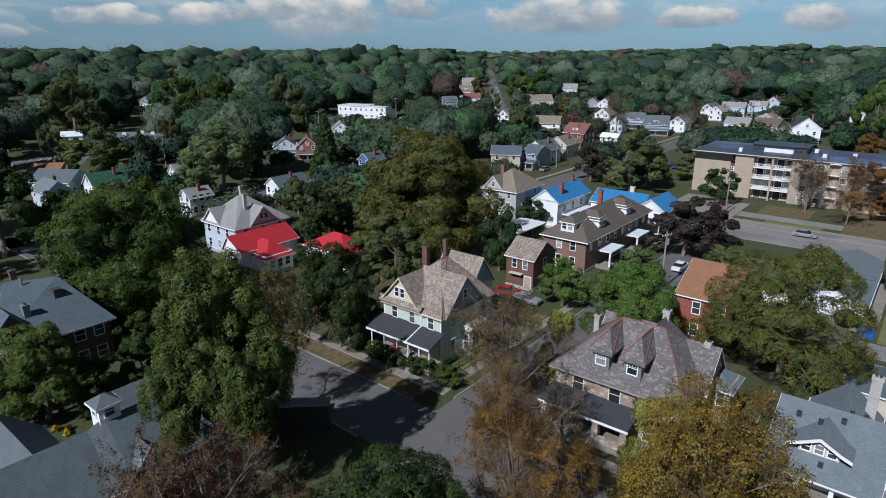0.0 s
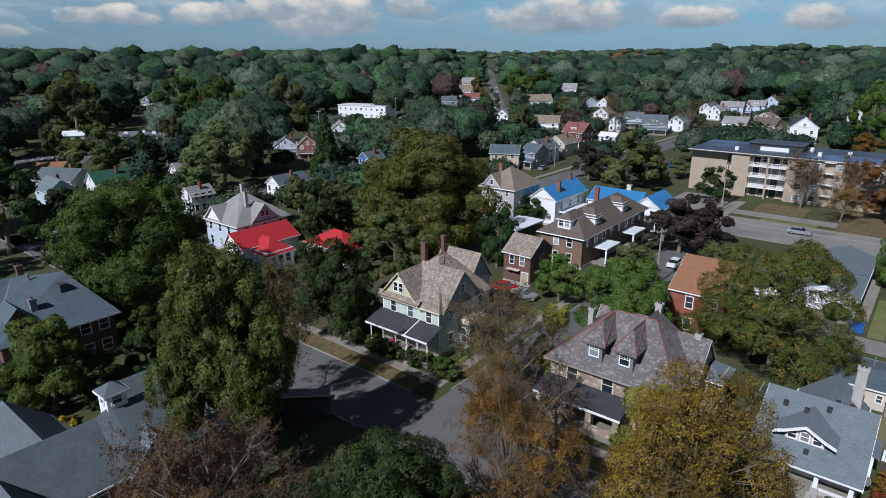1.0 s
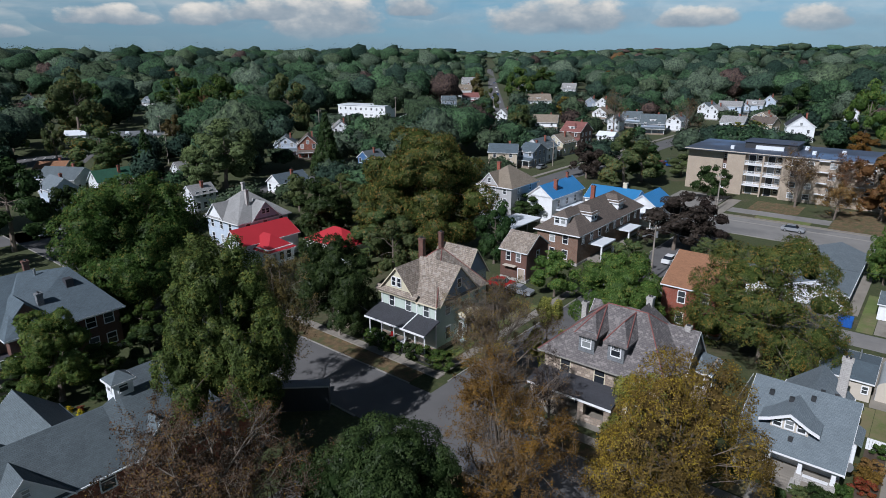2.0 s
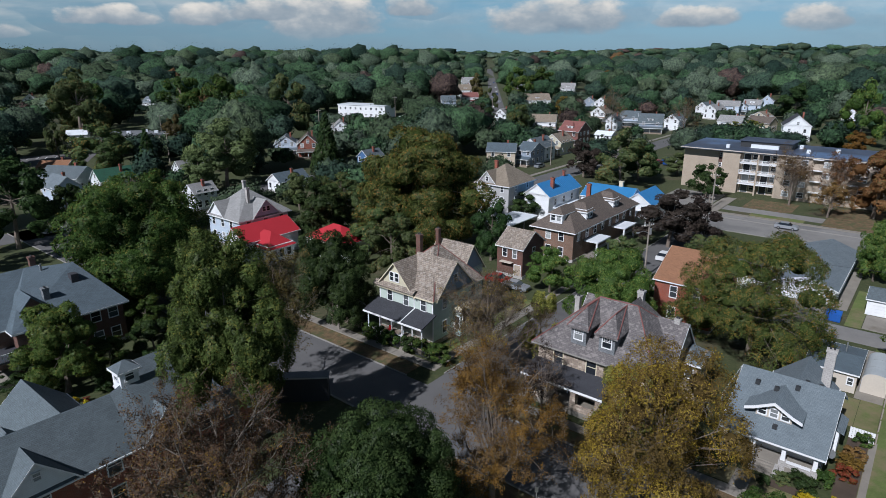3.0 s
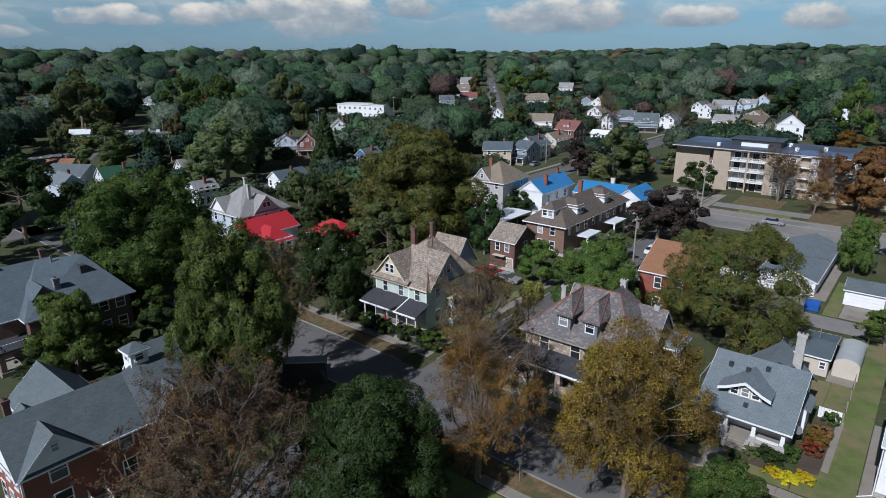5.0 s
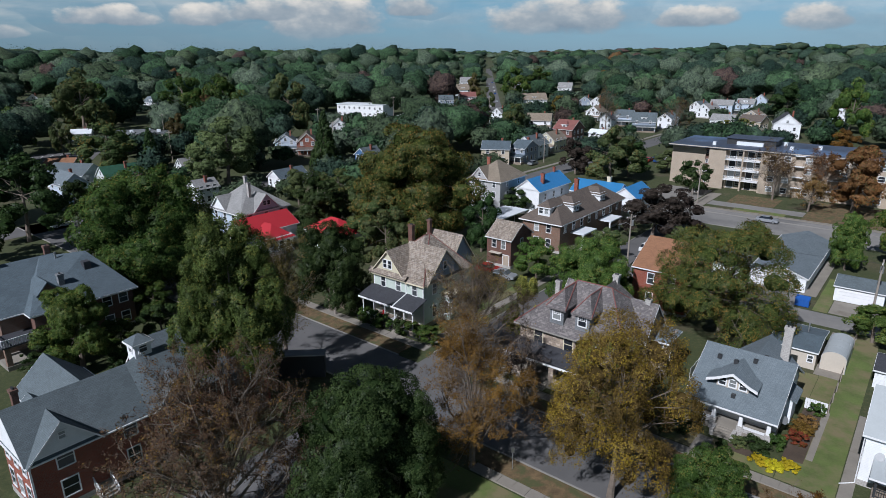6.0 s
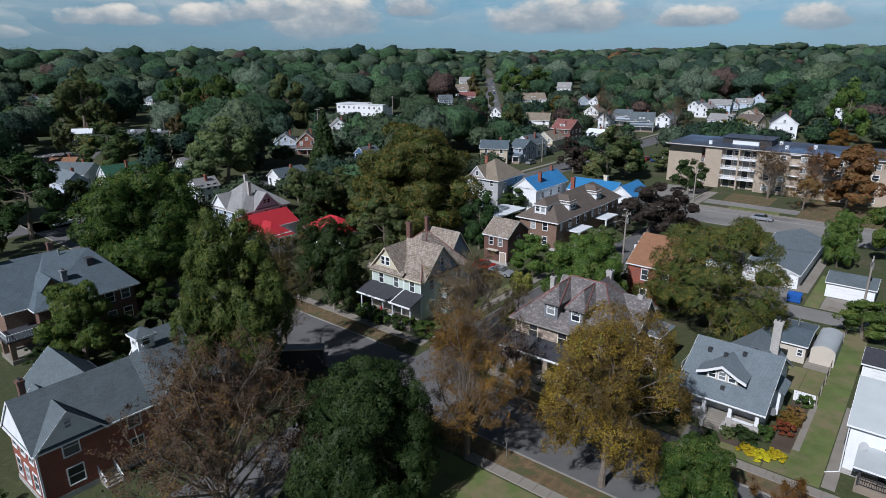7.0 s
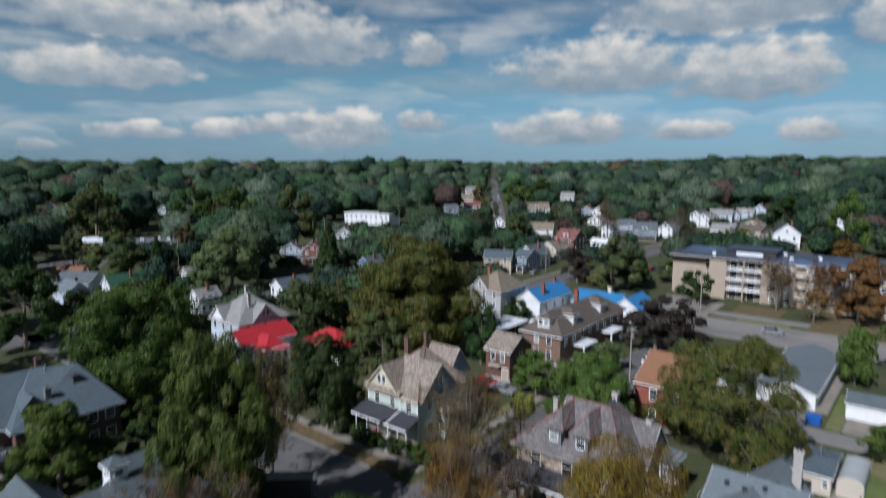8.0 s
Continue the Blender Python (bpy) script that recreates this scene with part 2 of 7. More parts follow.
def glass_mat():
    """Window glass with a dark room or a pale blind behind it, window by window."""
    m, nt, bsdf = material("window_glass")
    own = nd(nt, "ShaderNodeObjectInfo").outputs["Random"]
    col = ramp(nt, own, [(0.35, (0.018, 0.022, 0.028)), (0.6, (0.07, 0.08, 0.085)), (0.95, (0.34, 0.36, 0.36))])
    nt.links.new(col, bsdf.inputs["Base Color"])
    bsdf.inputs["Roughness"].default_value = 0.06
    bsdf.inputs["IOR"].default_value = 1.52
    return m


M = {
    "ground": ground_mat(),
    "lawn": surface("mown_lawn", (0.098, 0.132, 0.034), 0.95, var=0.42, scale=0.3, fine=8.0, bump=0.5, stain=(0.165, 0.142, 0.072), stain_at=0.51),
    "asphalt": surface("worn_asphalt", (0.11, 0.108, 0.108), 0.9, var=0.18, scale=0.25, fine=14.0, bump=0.2, stain=(0.08, 0.079, 0.08), stain_at=0.6),
    "asphalt_pale": surface("pale_worn_asphalt", (0.205, 0.198, 0.188), 0.92, var=0.2, scale=0.18, fine=12.0, bump=0.2, stain=(0.15, 0.147, 0.143), stain_at=0.56),
    "concrete": surface("weathered_concrete", (0.225, 0.205, 0.175), 0.9, var=0.2, scale=0.5, fine=12.0, bump=0.2, stain=(0.17, 0.15, 0.12), stain_at=0.62),
    "kerb": surface("kerb_stone", (0.24, 0.23, 0.21), 0.9, var=0.25),
    "gravel": surface("gravel_drive", (0.2, 0.19, 0.175), 0.95, var=0.25, fine=20.0, bump=0.4),
    "soil": surface("garden_mulch", (0.07, 0.05, 0.035), 0.95, var=0.4, fine=20.0, bump=0.6),
    "litter": surface("fallen_leaves", (0.125, 0.085, 0.042), 0.95, var=0.55, scale=1.2, fine=7.0, bump=0.6, stain=(0.07, 0.075, 0.028), stain_at=0.54),
    "white": surface("white_paint", (0.74, 0.75, 0.76), 0.55, var=0.08, scale=1.0, bump=0.05),
    "cream": surface("cream_paint", (0.62, 0.56, 0.42), 0.6, var=0.12),
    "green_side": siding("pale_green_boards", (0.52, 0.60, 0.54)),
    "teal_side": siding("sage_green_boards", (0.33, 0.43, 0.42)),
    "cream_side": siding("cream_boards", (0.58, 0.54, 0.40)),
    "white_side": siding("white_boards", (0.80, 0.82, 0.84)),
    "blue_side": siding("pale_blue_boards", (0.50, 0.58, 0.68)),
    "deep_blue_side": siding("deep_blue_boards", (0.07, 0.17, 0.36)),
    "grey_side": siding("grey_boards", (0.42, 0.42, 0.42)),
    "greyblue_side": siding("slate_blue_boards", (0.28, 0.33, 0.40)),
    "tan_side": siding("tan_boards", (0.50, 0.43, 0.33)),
    "beige": surface("beige_render", (0.50, 0.45, 0.38), 0.85, var=0.1, bump=0.1),
    "red_brick": courses("red_brick", (0.37, 0.085, 0.045), (0.29, 0.065, 0.038), (0.28, 0.2, 0.16), 0.23, 0.075, 0.01),
    "brown_brick": courses("brown_brick", (0.26, 0.15, 0.10), (0.20, 0.11, 0.075), (0.26, 0.22, 0.18), 0.23, 0.075, 0.01),
    "dark_brick": courses("dark_brick", (0.19, 0.085, 0.06), (0.14, 0.06, 0.045), (0.16, 0.13, 0.11), 0.23, 0.075, 0.01),
    "tan_brick": courses("tan_brick", (0.47, 0.38, 0.29), (0.42, 0.34, 0.26), (0.45, 0.4, 0.33), 0.23, 0.075, 0.01, var=0.15),
    "stone": courses("rough_stone", (0.42, 0.34, 0.26), (0.32, 0.25, 0.2), (0.22, 0.19, 0.16), 0.5, 0.28, 0.02, odd=(0.5, 0.42, 0.34)),
    "block": courses("stone_block", (0.55, 0.53, 0.5), (0.47, 0.45, 0.43), (0.38, 0.36, 0.34), 0.4, 0.2, 0.02),
    "shingle_grey": courses("grey_shingle", (0.135, 0.168, 0.186), (0.108, 0.135, 0.15), (0.072, 0.09, 0.10), 0.33, 0.14, 0.01, var=0.25),
    "shingle_blue": courses("blue_grey_shingle", (0.185, 0.225, 0.25), (0.15, 0.185, 0.21), (0.1, 0.12, 0.135), 0.33, 0.14, 0.01, var=0.2),
    "shingle_brown": courses("brown_shingle", (0.17, 0.135, 0.11), (0.13, 0.105, 0.09), (0.08, 0.065, 0.055), 0.33, 0.14, 0.01, var=0.25),
    "shingle_orange": courses("orange_brown_shingle", (0.34, 0.17, 0.09), (0.28, 0.14, 0.075), (0.18, 0.09, 0.05), 0.33, 0.14, 0.01, var=0.2),
    "shingle_dark": courses("charcoal_shingle", (0.055, 0.058, 0.07), (0.045, 0.048, 0.058), (0.025, 0.026, 0.03), 0.33, 0.14, 0.01, var=0.25),
    "shingle_light": courses("pale_grey_shingle", (0.35, 0.35, 0.345), (0.285, 0.285, 0.28), (0.19, 0.19, 0.19), 0.33, 0.14, 0.01, var=0.25),
    "shingle_tan": courses("tan_shingle", (0.30, 0.25, 0.19), (0.24, 0.2, 0.15), (0.14, 0.115, 0.09), 0.33, 0.14, 0.01, var=0.25),
    "slate_tan": courses("tan_slate", (0.40, 0.335, 0.27), (0.23, 0.19, 0.155), (0.12, 0.10, 0.085), 0.36, 0.27, 0.022, odd=(0.31, 0.275, 0.24)),
    "slate_pink": courses("mauve_grey_slate", (0.20, 0.182, 0.178), (0.14, 0.128, 0.13), (0.085, 0.078, 0.08), 0.28, 0.2, 0.016, odd=(0.215, 0.197, 0.19)),
    "ridge_red": surface("red_ridge_tile", (0.19, 0.075, 0.065), 0.8, var=0.3),
    "blue_metal": surface("blue_sheet_metal", (0.045, 0.21, 0.44), 0.4, 0.2, var=0.12, scale=0.4),
    "red_metal": surface("red_sheet_metal", (0.42, 0.03, 0.04), 0.45, 0.1, var=0.1, scale=0.3),
    "white_metal": surface("white_sheet_metal", (0.72, 0.76, 0.80), 0.45, 0.1, var=0.07),
    "membrane": surface("dark_blue_roof_membrane", (0.05, 0.065, 0.1), 0.5, var=0.5, scale=0.12, stain=(0.09, 0.15, 0.26), stain_at=0.6),
    "bitumen": surface("grey_flat_roof", (0.16, 0.17, 0.18), 0.7, var=0.25, scale=0.2, stain=(0.1, 0.11, 0.12), stain_at=0.58),
    "wood": surface("weathered_timber", (0.22, 0.18, 0.14), 0.85, var=0.35, fine=15.0),
    "pole_wood": surface("grey_pole_timber", (0.26, 0.23, 0.2), 0.85, var=0.3, fine=15.0),
    "dark": surface("dark_paint", (0.03, 0.032, 0.035), 0.6, var=0.2),
    "metal": surface("galvanised_steel", (0.42, 0.43, 0.44), 0.45, 0.7, var=0.15),
    "bin_blue": surface("blue_painted_steel", (0.02, 0.1, 0.38), 0.5, var=0.15),
    "car_white": surface("white_car_paint", (0.7, 0.71, 0.72), 0.25, var=0.03),
    "car_silver": surface("silver_car_paint", (0.35, 0.37, 0.4), 0.3, 0.4, var=0.03),
    "car_blue": surface("blue_car_paint", (0.02, 0.07, 0.25), 0.25, var=0.05),
    "car_red": surface("red_car_paint", (0.3, 0.02, 0.02), 0.25, var=0.05),
    "rubber": surface("tyre_rubber", (0.02, 0.02, 0.02), 0.8),
    "bark": surface("grey_brown_bark", (0.16, 0.13, 0.105), 0.95, var=0.45, scale=2.0, fine=12.0, bump=0.8),
    "bark_pale": surface("pale_bark", (0.15, 0.125, 0.10), 0.9, var=0.45, scale=2.5, fine=12.0, bump=0.6),
    "shingle_slate": courses("slate_blue_shingle", (0.115, 0.155, 0.185), (0.092, 0.125, 0.15), (0.06, 0.08, 0.095), 0.33, 0.14, 0.01, var=0.25),
    "slate_face": courses("grey_slate_cladding", (0.25, 0.27, 0.29), (0.2, 0.215, 0.23), (0.12, 0.13, 0.14), 0.28, 0.2, 0.014),
    "shingle_green": courses("dark_green_shingle", (0.03, 0.13, 0.075), (0.025, 0.1, 0.06), (0.015, 0.06, 0.035), 0.33, 0.14, 0.01, var=0.25),
    "glass": glass_mat(),
    "pale_sheet": surface("weathered_pale_sheet", (0.40, 0.43, 0.44), 0.5, 0.1, var=0.12, scale=0.5),
    "teal_tarp": surface("teal_canvas", (0.05, 0.3, 0.27), 0.7),
}
TONES = {
    "green": ((0.020, 0.036, 0.006), (0.070, 0.106, 0.018), (0.14, 0.13, 0.03), 0.05),
    "dark": ((0.016, 0.028, 0.007), (0.050, 0.070, 0.016), None, 0.1),
    "fresh": ((0.034, 0.058, 0.009), (0.110, 0.155, 0.028), (0.17, 0.17, 0.035), 0.08),
    "olive": ((0.046, 0.058, 0.016), (0.110, 0.122, 0.036), (0.15, 0.11, 0.035), 0.10),
    "turning": ((0.038, 0.050, 0.013), (0.094, 0.106, 0.028), (0.17, 0.105, 0.03), 0.08),
    "street": ((0.026, 0.034, 0.006), (0.098, 0.112, 0.022), (0.15, 0.14, 0.03), 0.05),
    "yellow": ((0.066, 0.050, 0.018), (0.170, 0.118, 0.030), (0.27, 0.21, 0.025), 0.24, 0.24, 0.34, 0.01, 0.25, 0.7, 2.6),
    "pale": ((0.085, 0.088, 0.022), (0.215, 0.210, 0.055), (0.26, 0.22, 0.04), 0.15),
    "orange": ((0.080, 0.048, 0.015), (0.200, 0.108, 0.026), (0.27, 0.15, 0.025), 0.1, 0.3),
    "brown": ((0.062, 0.044, 0.026), (0.135, 0.088, 0.048), (0.24, 0.17, 0.03), 0.06, 0.5, 0.4, 0.01, 0.34, 0.68, 1.4),
    "maroon": ((0.026, 0.021, 0.018), (0.060, 0.045, 0.037), None, 0.1),
    "grey": ((0.055, 0.068, 0.020), (0.140, 0.155, 0.045), None, 0.1),
    "oak": ((0.034, 0.041, 0.008), (0.098, 0.098, 0.019), (0.20, 0.11, 0.028), 0.14),
    "rust": ((0.115, 0.065, 0.026), (0.26, 0.14, 0.05), (0.10, 0.09, 0.03), 0.12),
    "brownish": ((0.054, 0.048, 0.020), (0.120, 0.098, 0.036), (0.15, 0.10, 0.03), 0.12),
    "gold": ((0.30, 0.25, 0.01), (0.55, 0.46, 0.02), None, 0.1),
    "red": ((0.12, 0.025, 0.015), (0.26, 0.06, 0.03), (0.06, 0.08, 0.02), 0.2),
}
def cooled(c):
    return (c[0] * 1.12, c[1] * 1.28, c[2] * 1.75)


TONES = {k: (cooled(v[0]), cooled(v[1]), *v[2:]) if k not in ("gold", "red", "orange", "rust", "yellow", "brown", "brownish", "maroon", "pale") else v for k, v in TONES.items()}
LEAF = {k: leaf(k + "_leaves", *v) for k, v in TONES.items()}
# darkened copies of the leaf tones: the shade inside a crown put into colour
INNER_SHADE = {k: leaf(k + "_inner_shade_leaves", v[0], tuple(a * 0.8 + b * 0.2 for a, b in zip(v[0], v[1])), None, 0.1, 1.5, 0.1, 0.0) for k, v in TONES.items()}
# distance haze painted in: blue added to far leaf colours, less for brown kinds
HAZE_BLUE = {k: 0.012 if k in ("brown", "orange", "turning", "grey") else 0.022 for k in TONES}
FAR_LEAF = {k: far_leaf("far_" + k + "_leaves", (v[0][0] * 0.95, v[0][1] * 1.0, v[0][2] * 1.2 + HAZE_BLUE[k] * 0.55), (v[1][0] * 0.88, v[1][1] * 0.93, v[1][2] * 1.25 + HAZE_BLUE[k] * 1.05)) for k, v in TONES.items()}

# ---- building helpers: the near streets run on a grid turned by GRID degrees ----
GRID = -39.0
CG, SG = math.cos(radians(GRID)), math.sin(radians(GRID))


def G(p, q, z=0.0):
    return Vector((p * CG - q * SG, p * SG + q * CG, z))


def mesh_of(bm, name, metres=True):
    """A mesh from a bmesh, with the surface's own metres as its UV."""
    bm.normal_update()
    if metres:
        uv = bm.loops.layers.uv.new("UVMap")
        for f in bm.faces:
            n = f.normal
            h = Vector((1, 0, 0)) if abs(n.z) > 0.999 else Vector((-n.y, n.x, 0)).normalized()
            s = n.cross(h)
            for lp in f.loops:
                lp[uv].uv = (lp.vert.co.dot(h), lp.vert.co.dot(s))
    me = bpy.data.meshes.new(name)
    bm.to_mesh(me)
    bm.free()
    return me


def part(name, bm, mat, parent=None, label="", at=None):
    me = bm if isinstance(bm, bpy.types.Mesh) else mesh_of(bm, name)
    if mat and not me.materials:
        me.materials.append(M[mat] if isinstance(mat, str) else mat)
    ob = new(name, me)
    ob.parent = parent
    if at is not None:
        ob.matrix_basis = at
    if label:
        ob["label"] = label
    return ob


def box(bm, x0, x1, y0, y1, z0, z1):
    v = [bm.verts.new((x, y, z)) for z in (z0, z1) for x, y in ((x0, y0), (x1, y0), (x1, y1), (x0, y1))]
    for f in ((3, 2, 1, 0), (4, 5, 6, 7), (0, 1, 5, 4), (1, 2, 6, 5), (2, 3, 7, 6), (3, 0, 4, 7)):
        bm.faces.new([v[i] for i in f])
    return v


def slab(bm, pts, th=0.16):
    """A sloping sheet from its upper outline (anticlockwise from above), th thick downwards."""
    top = [bm.verts.new(p) for p in pts]
    low = [bm.verts.new((p[0], p[1], p[2] - th)) for p in pts]
    bm.faces.new(top)
    bm.faces.new(low[::-1])
    n = len(pts)
    for i in range(n):
        j = (i + 1) % n
        bm.faces.new((top[j], top[i], low[i], low[j]))


def solid(bm, outline, along, a0, a1):
    """An upright outline of (s, z) pairs pulled along x or y from a0 to a1."""
    ends = []
    for a in (a0, a1):
        ends.append([bm.verts.new((s, a, z) if along == "y" else (a, s, z)) for s, z in outline])
    n = len(outline)
    bm.faces.new(ends[0])
    bm.faces.new(ends[1][::-1])
    for i in range(n):
        j = (i + 1) % n
        bm.faces.new((ends[0][j], ends[0][i], ends[1][i], ends[1][j]))
    bmesh.ops.recalc_face_normals(bm, faces=bm.faces)


def tube(bm, pts, radii, sides=7):
    rings = []
    for i, (p, r) in enumerate(zip(pts, radii)):
        d = (Vector(pts[min(i + 1, len(pts) - 1)]) - Vector(pts[max(i - 1, 0)])).normalized()
        a = d.orthogonal().normalized()
        b = d.cross(a)
        rings.append([bm.verts.new(Vector(p) + r * (a * math.cos(t) + b * math.sin(t))) for t in [2 * math.pi * k / sides for k in range(sides)]])
    for r0, r1 in zip(rings, rings[1:]):
        for k in range(sides):
            bm.faces.new((r0[k], r0[(k + 1) % sides], r1[(k + 1) % sides], r1[k]))
    bm.faces.new(rings[0][::-1])
    bm.faces.new(rings[-1])


def block(name, mat, parent, x0, x1, y0, y1, z0, z1, label=""):
    bm = bmesh.new()
    box(bm, x0, x1, y0, y1, z0, z1)
    return part(name, bm, mat, parent, label)


def thing(name, label, category, p, q, z=0.0, turn=0.0, group=""):
    ob = new(name)
    ob.matrix_basis = Matrix.Translation(G(p, q, z)) @ Matrix.Rotation(radians(GRID + turn), 4, "Z")
    return tagged(ob, label, category, group)


def thing_at(name, label, category, x, y, z=0.0, turn=0.0, group=""):
    ob = new(name)
    ob.matrix_basis = pose(x, y, z, 0, 0, turn)
    return tagged(ob, label, category, group)


FACE = {"f": 0, "r": 90, "b": 180, "l": -90}
WINDOWS = {}


def window(parent, face, s, at, z, w=0.9, h=1.5, trim="white", split=True, name="window"):
    """A sash window on a wall. face: front (-y), right (+x), back or left; s: place along the wall; at: the wall's y or x; z: sill."""
    key = (w, h, trim, split)
    if key not in WINDOWS:
        bm = bmesh.new()
        t = 0.11
        box(bm, -w / 2 - t, -w / 2, -0.07, 0.03, -t, h + t)
        box(bm, w / 2, w / 2 + t, -0.07, 0.03, -t, h + t)
        box(bm, -w / 2, w / 2, -0.07, 0.03, h, h + t)
        box(bm, -w / 2, w / 2, -0.11, 0.03, -t, 0)
        if split:
            box(bm, -w / 2, w / 2, -0.045, 0.0, h / 2 - 0.035, h / 2 + 0.035)
        me = mesh_of(bm, "window_frame")
        me.materials.append(M[trim])
        bm = bmesh.new()
        box(bm, -w / 2, w / 2, -0.022, -0.004, 0, h)
        pane = mesh_of(bm, "pane")
        pane.materials.append(M["glass"])
        WINDOWS[key] = (me, pane)
    me, pane = WINDOWS[key]
    x, y = (s, at) if face in "fb" else (at, s)
    fr = part(name, me, None, parent, at=pose(x, y, z, 0, 0, FACE[face]))
    part("pane", pane, None, fr)
    return fr


def door(parent, face, s, at, z=0.0, w=0.95, h=2.05, mat="dark", label=""):
    bm = bmesh.new()
    box(bm, -w / 2, w / 2, -0.05, 0.02, 0, h)
    x, y = (s, at) if face in "fb" else (at, s)
    d = part("door", bm, mat, parent, label, pose(x, y, z, 0, 0, FACE[face]))
    bm = bmesh.new()
    for a, b, c, e in ((-w / 2 - 0.12, -w / 2, 0, h + 0.12), (w / 2, w / 2 + 0.12, 0, h + 0.12), (-w / 2, w / 2, h, h + 0.12)):
        box(bm, a, b, -0.06, 0.02, c, e)
    part("door_frame", bm, "white", d)
    return d


def hip(parent, mat, x0, x1, y0, y1, ez, rz, r0, r1, over=0.45, name="roof", label="", trim="white", cap=None):
    """A hipped roof over a rectangle; r0 and r1 are the ridge's ends (x, y)."""
    k = over * (rz - ez) / max(0.5, min(abs(r0[1] - y0), abs(r0[0] - x0)) or 3.0)
    a, b, c, d = (x0 - over, y0 - over), (x1 + over, y0 - over), (x1 + over, y1 + over), (x0 - over, y1 + over)
    e = ez - k * 0.6
    A, B, C_, D = [(v[0], v[1], e) for v in (a, b, c, d)]
    R0, R1 = (*r0, rz), (*r1, rz)
    bm = bmesh.new()
    if abs(r1[0] - r0[0]) >= abs(r1[1] - r0[1]):
        polys = [[A, B, R1, R0], [B, C_, R1], [C_, D, R0, R1], [D, A, R0]]
    else:
        polys = [[A, B, R0], [B, C_, R1, R0], [C_, D, R1], [D, A, R0, R1]]
    if r0 == r1:
        polys = [[A, B, R0], [B, C_, R0], [C_, D, R0], [D, A, R0]]
    for p in polys:
        slab(bm, p, 0.14)
    roof = part(name, bm, mat, parent, label)
    bm = bmesh.new()
    t = 0.2
    box(bm, a[0] - 0.02, c[0] + 0.02, a[1] - 0.03, a[1] + 0.05, e - t - 0.02, e - 0.015)
    box(bm, a[0] - 0.02, c[0] + 0.02, c[1] - 0.05, c[1] + 0.03, e - t - 0.02, e - 0.015)
    box(bm, a[0] - 0.03, a[0] + 0.05, a[1], c[1], e - t - 0.02, e - 0.015)
    box(bm, c[0] - 0.05, c[0] + 0.03, a[1], c[1], e - t - 0.02, e - 0.015)
    box(bm, a[0] + 0.02, c[0] - 0.02, a[1] + 0.02, c[1] - 0.02, e - t - 0.05, e - t + 0.03)
    part("eaves_board", bm, trim, roof)
    if cap:
        bm = bmesh.new()
        rr = 0.07
        for p, r in ((A, R0), (D, R0), (B, R1), (C_, R1)):
            tube(bm, [Vector(p) + Vector((0, 0, 0.02)), Vector(r) + Vector((0, 0, 0.02))], [rr, rr], 6)
        if r0 != r1:
            tube(bm, [Vector(R0), Vector(R1)], [rr, rr], 6)
        part("ridge_tiles", bm, cap, roof)
    return roof


def gable(parent, mat, wall, x0, x1, y0, y1, ez, rz, along="x", over=0.4, end=0.3, trim="white", name="roof", label="", ridge=0.5, sides=True, fascia=0.2):
    """A gabled roof over a rectangle with its ridge along x or y, gable walls and bargeboards."""
    s0, s1, a0, a1 = (y0, y1, x0, x1) if along == "x" else (x0, x1, y0, y1)
    mid = s0 + (s1 - s0) * ridge
    k0, k1 = (rz - ez) / (mid - s0), (rz - ez) / (s1 - mid)

    def pt(a, s, z):
        return (a, s, z) if along == "x" else (s, a, z)

    lo, hi = a0 - end, a1 + end
    bm = bmesh.new()
    p0 = [pt(lo, s0 - over, ez - over * k0), pt(hi, s0 - over, ez - over * k0), pt(hi, mid, rz), pt(lo, mid, rz)]
    p1 = [pt(lo, mid, rz), pt(hi, mid, rz), pt(hi, s1 + over, ez - over * k1), pt(lo, s1 + over, ez - over * k1)]
    for p in (p0, p1):
        slab(bm, p if along == "x" else p[::-1], 0.14)
    roof = part(name, bm, mat, parent, label)
    bm = bmesh.new()
    solid(bm, [(s0, ez - 0.3), (s1, ez - 0.3), (s1, ez - 0.13), (mid, rz - 0.15), (s0, ez - 0.13)], "y" if along == "y" else "x", a0, a1)
    part("gable_wall", bm, wall, parent)
    for a in (lo, hi):
        w0, w1 = (a - 0.03, a + 0.05) if a == lo else (a - 0.05, a + 0.03)
        sa, za, sb, zb = s0 - over - 0.03, ez - (over + 0.03) * k0, s1 + over + 0.03, ez - (over + 0.03) * k1
        bm = bmesh.new()
        solid(bm, [(sa, za - fascia), (mid, rz - fascia), (sb, zb - fascia), (sb, zb - 0.012), (mid, rz - 0.012), (sa, za - 0.012)], along, w0, w1)
        part("bargeboard", bm, trim, roof)
    for s, k, sgn in ((s0, k0, -1), (s1, k1, 1)):
        sa = s + sgn * over
        za = ez - over * k
        q0, q1 = sorted((sa, sa + sgn * 0.1))
        bm = bmesh.new()
        if along == "x":
            box(bm, lo, hi, q0, q1, za - 0.16, za - 0.02)
        else:
            box(bm, q0, q1, lo, hi, za - 0.16, za - 0.02)
        part("gutter", bm, trim, roof)
    return roof


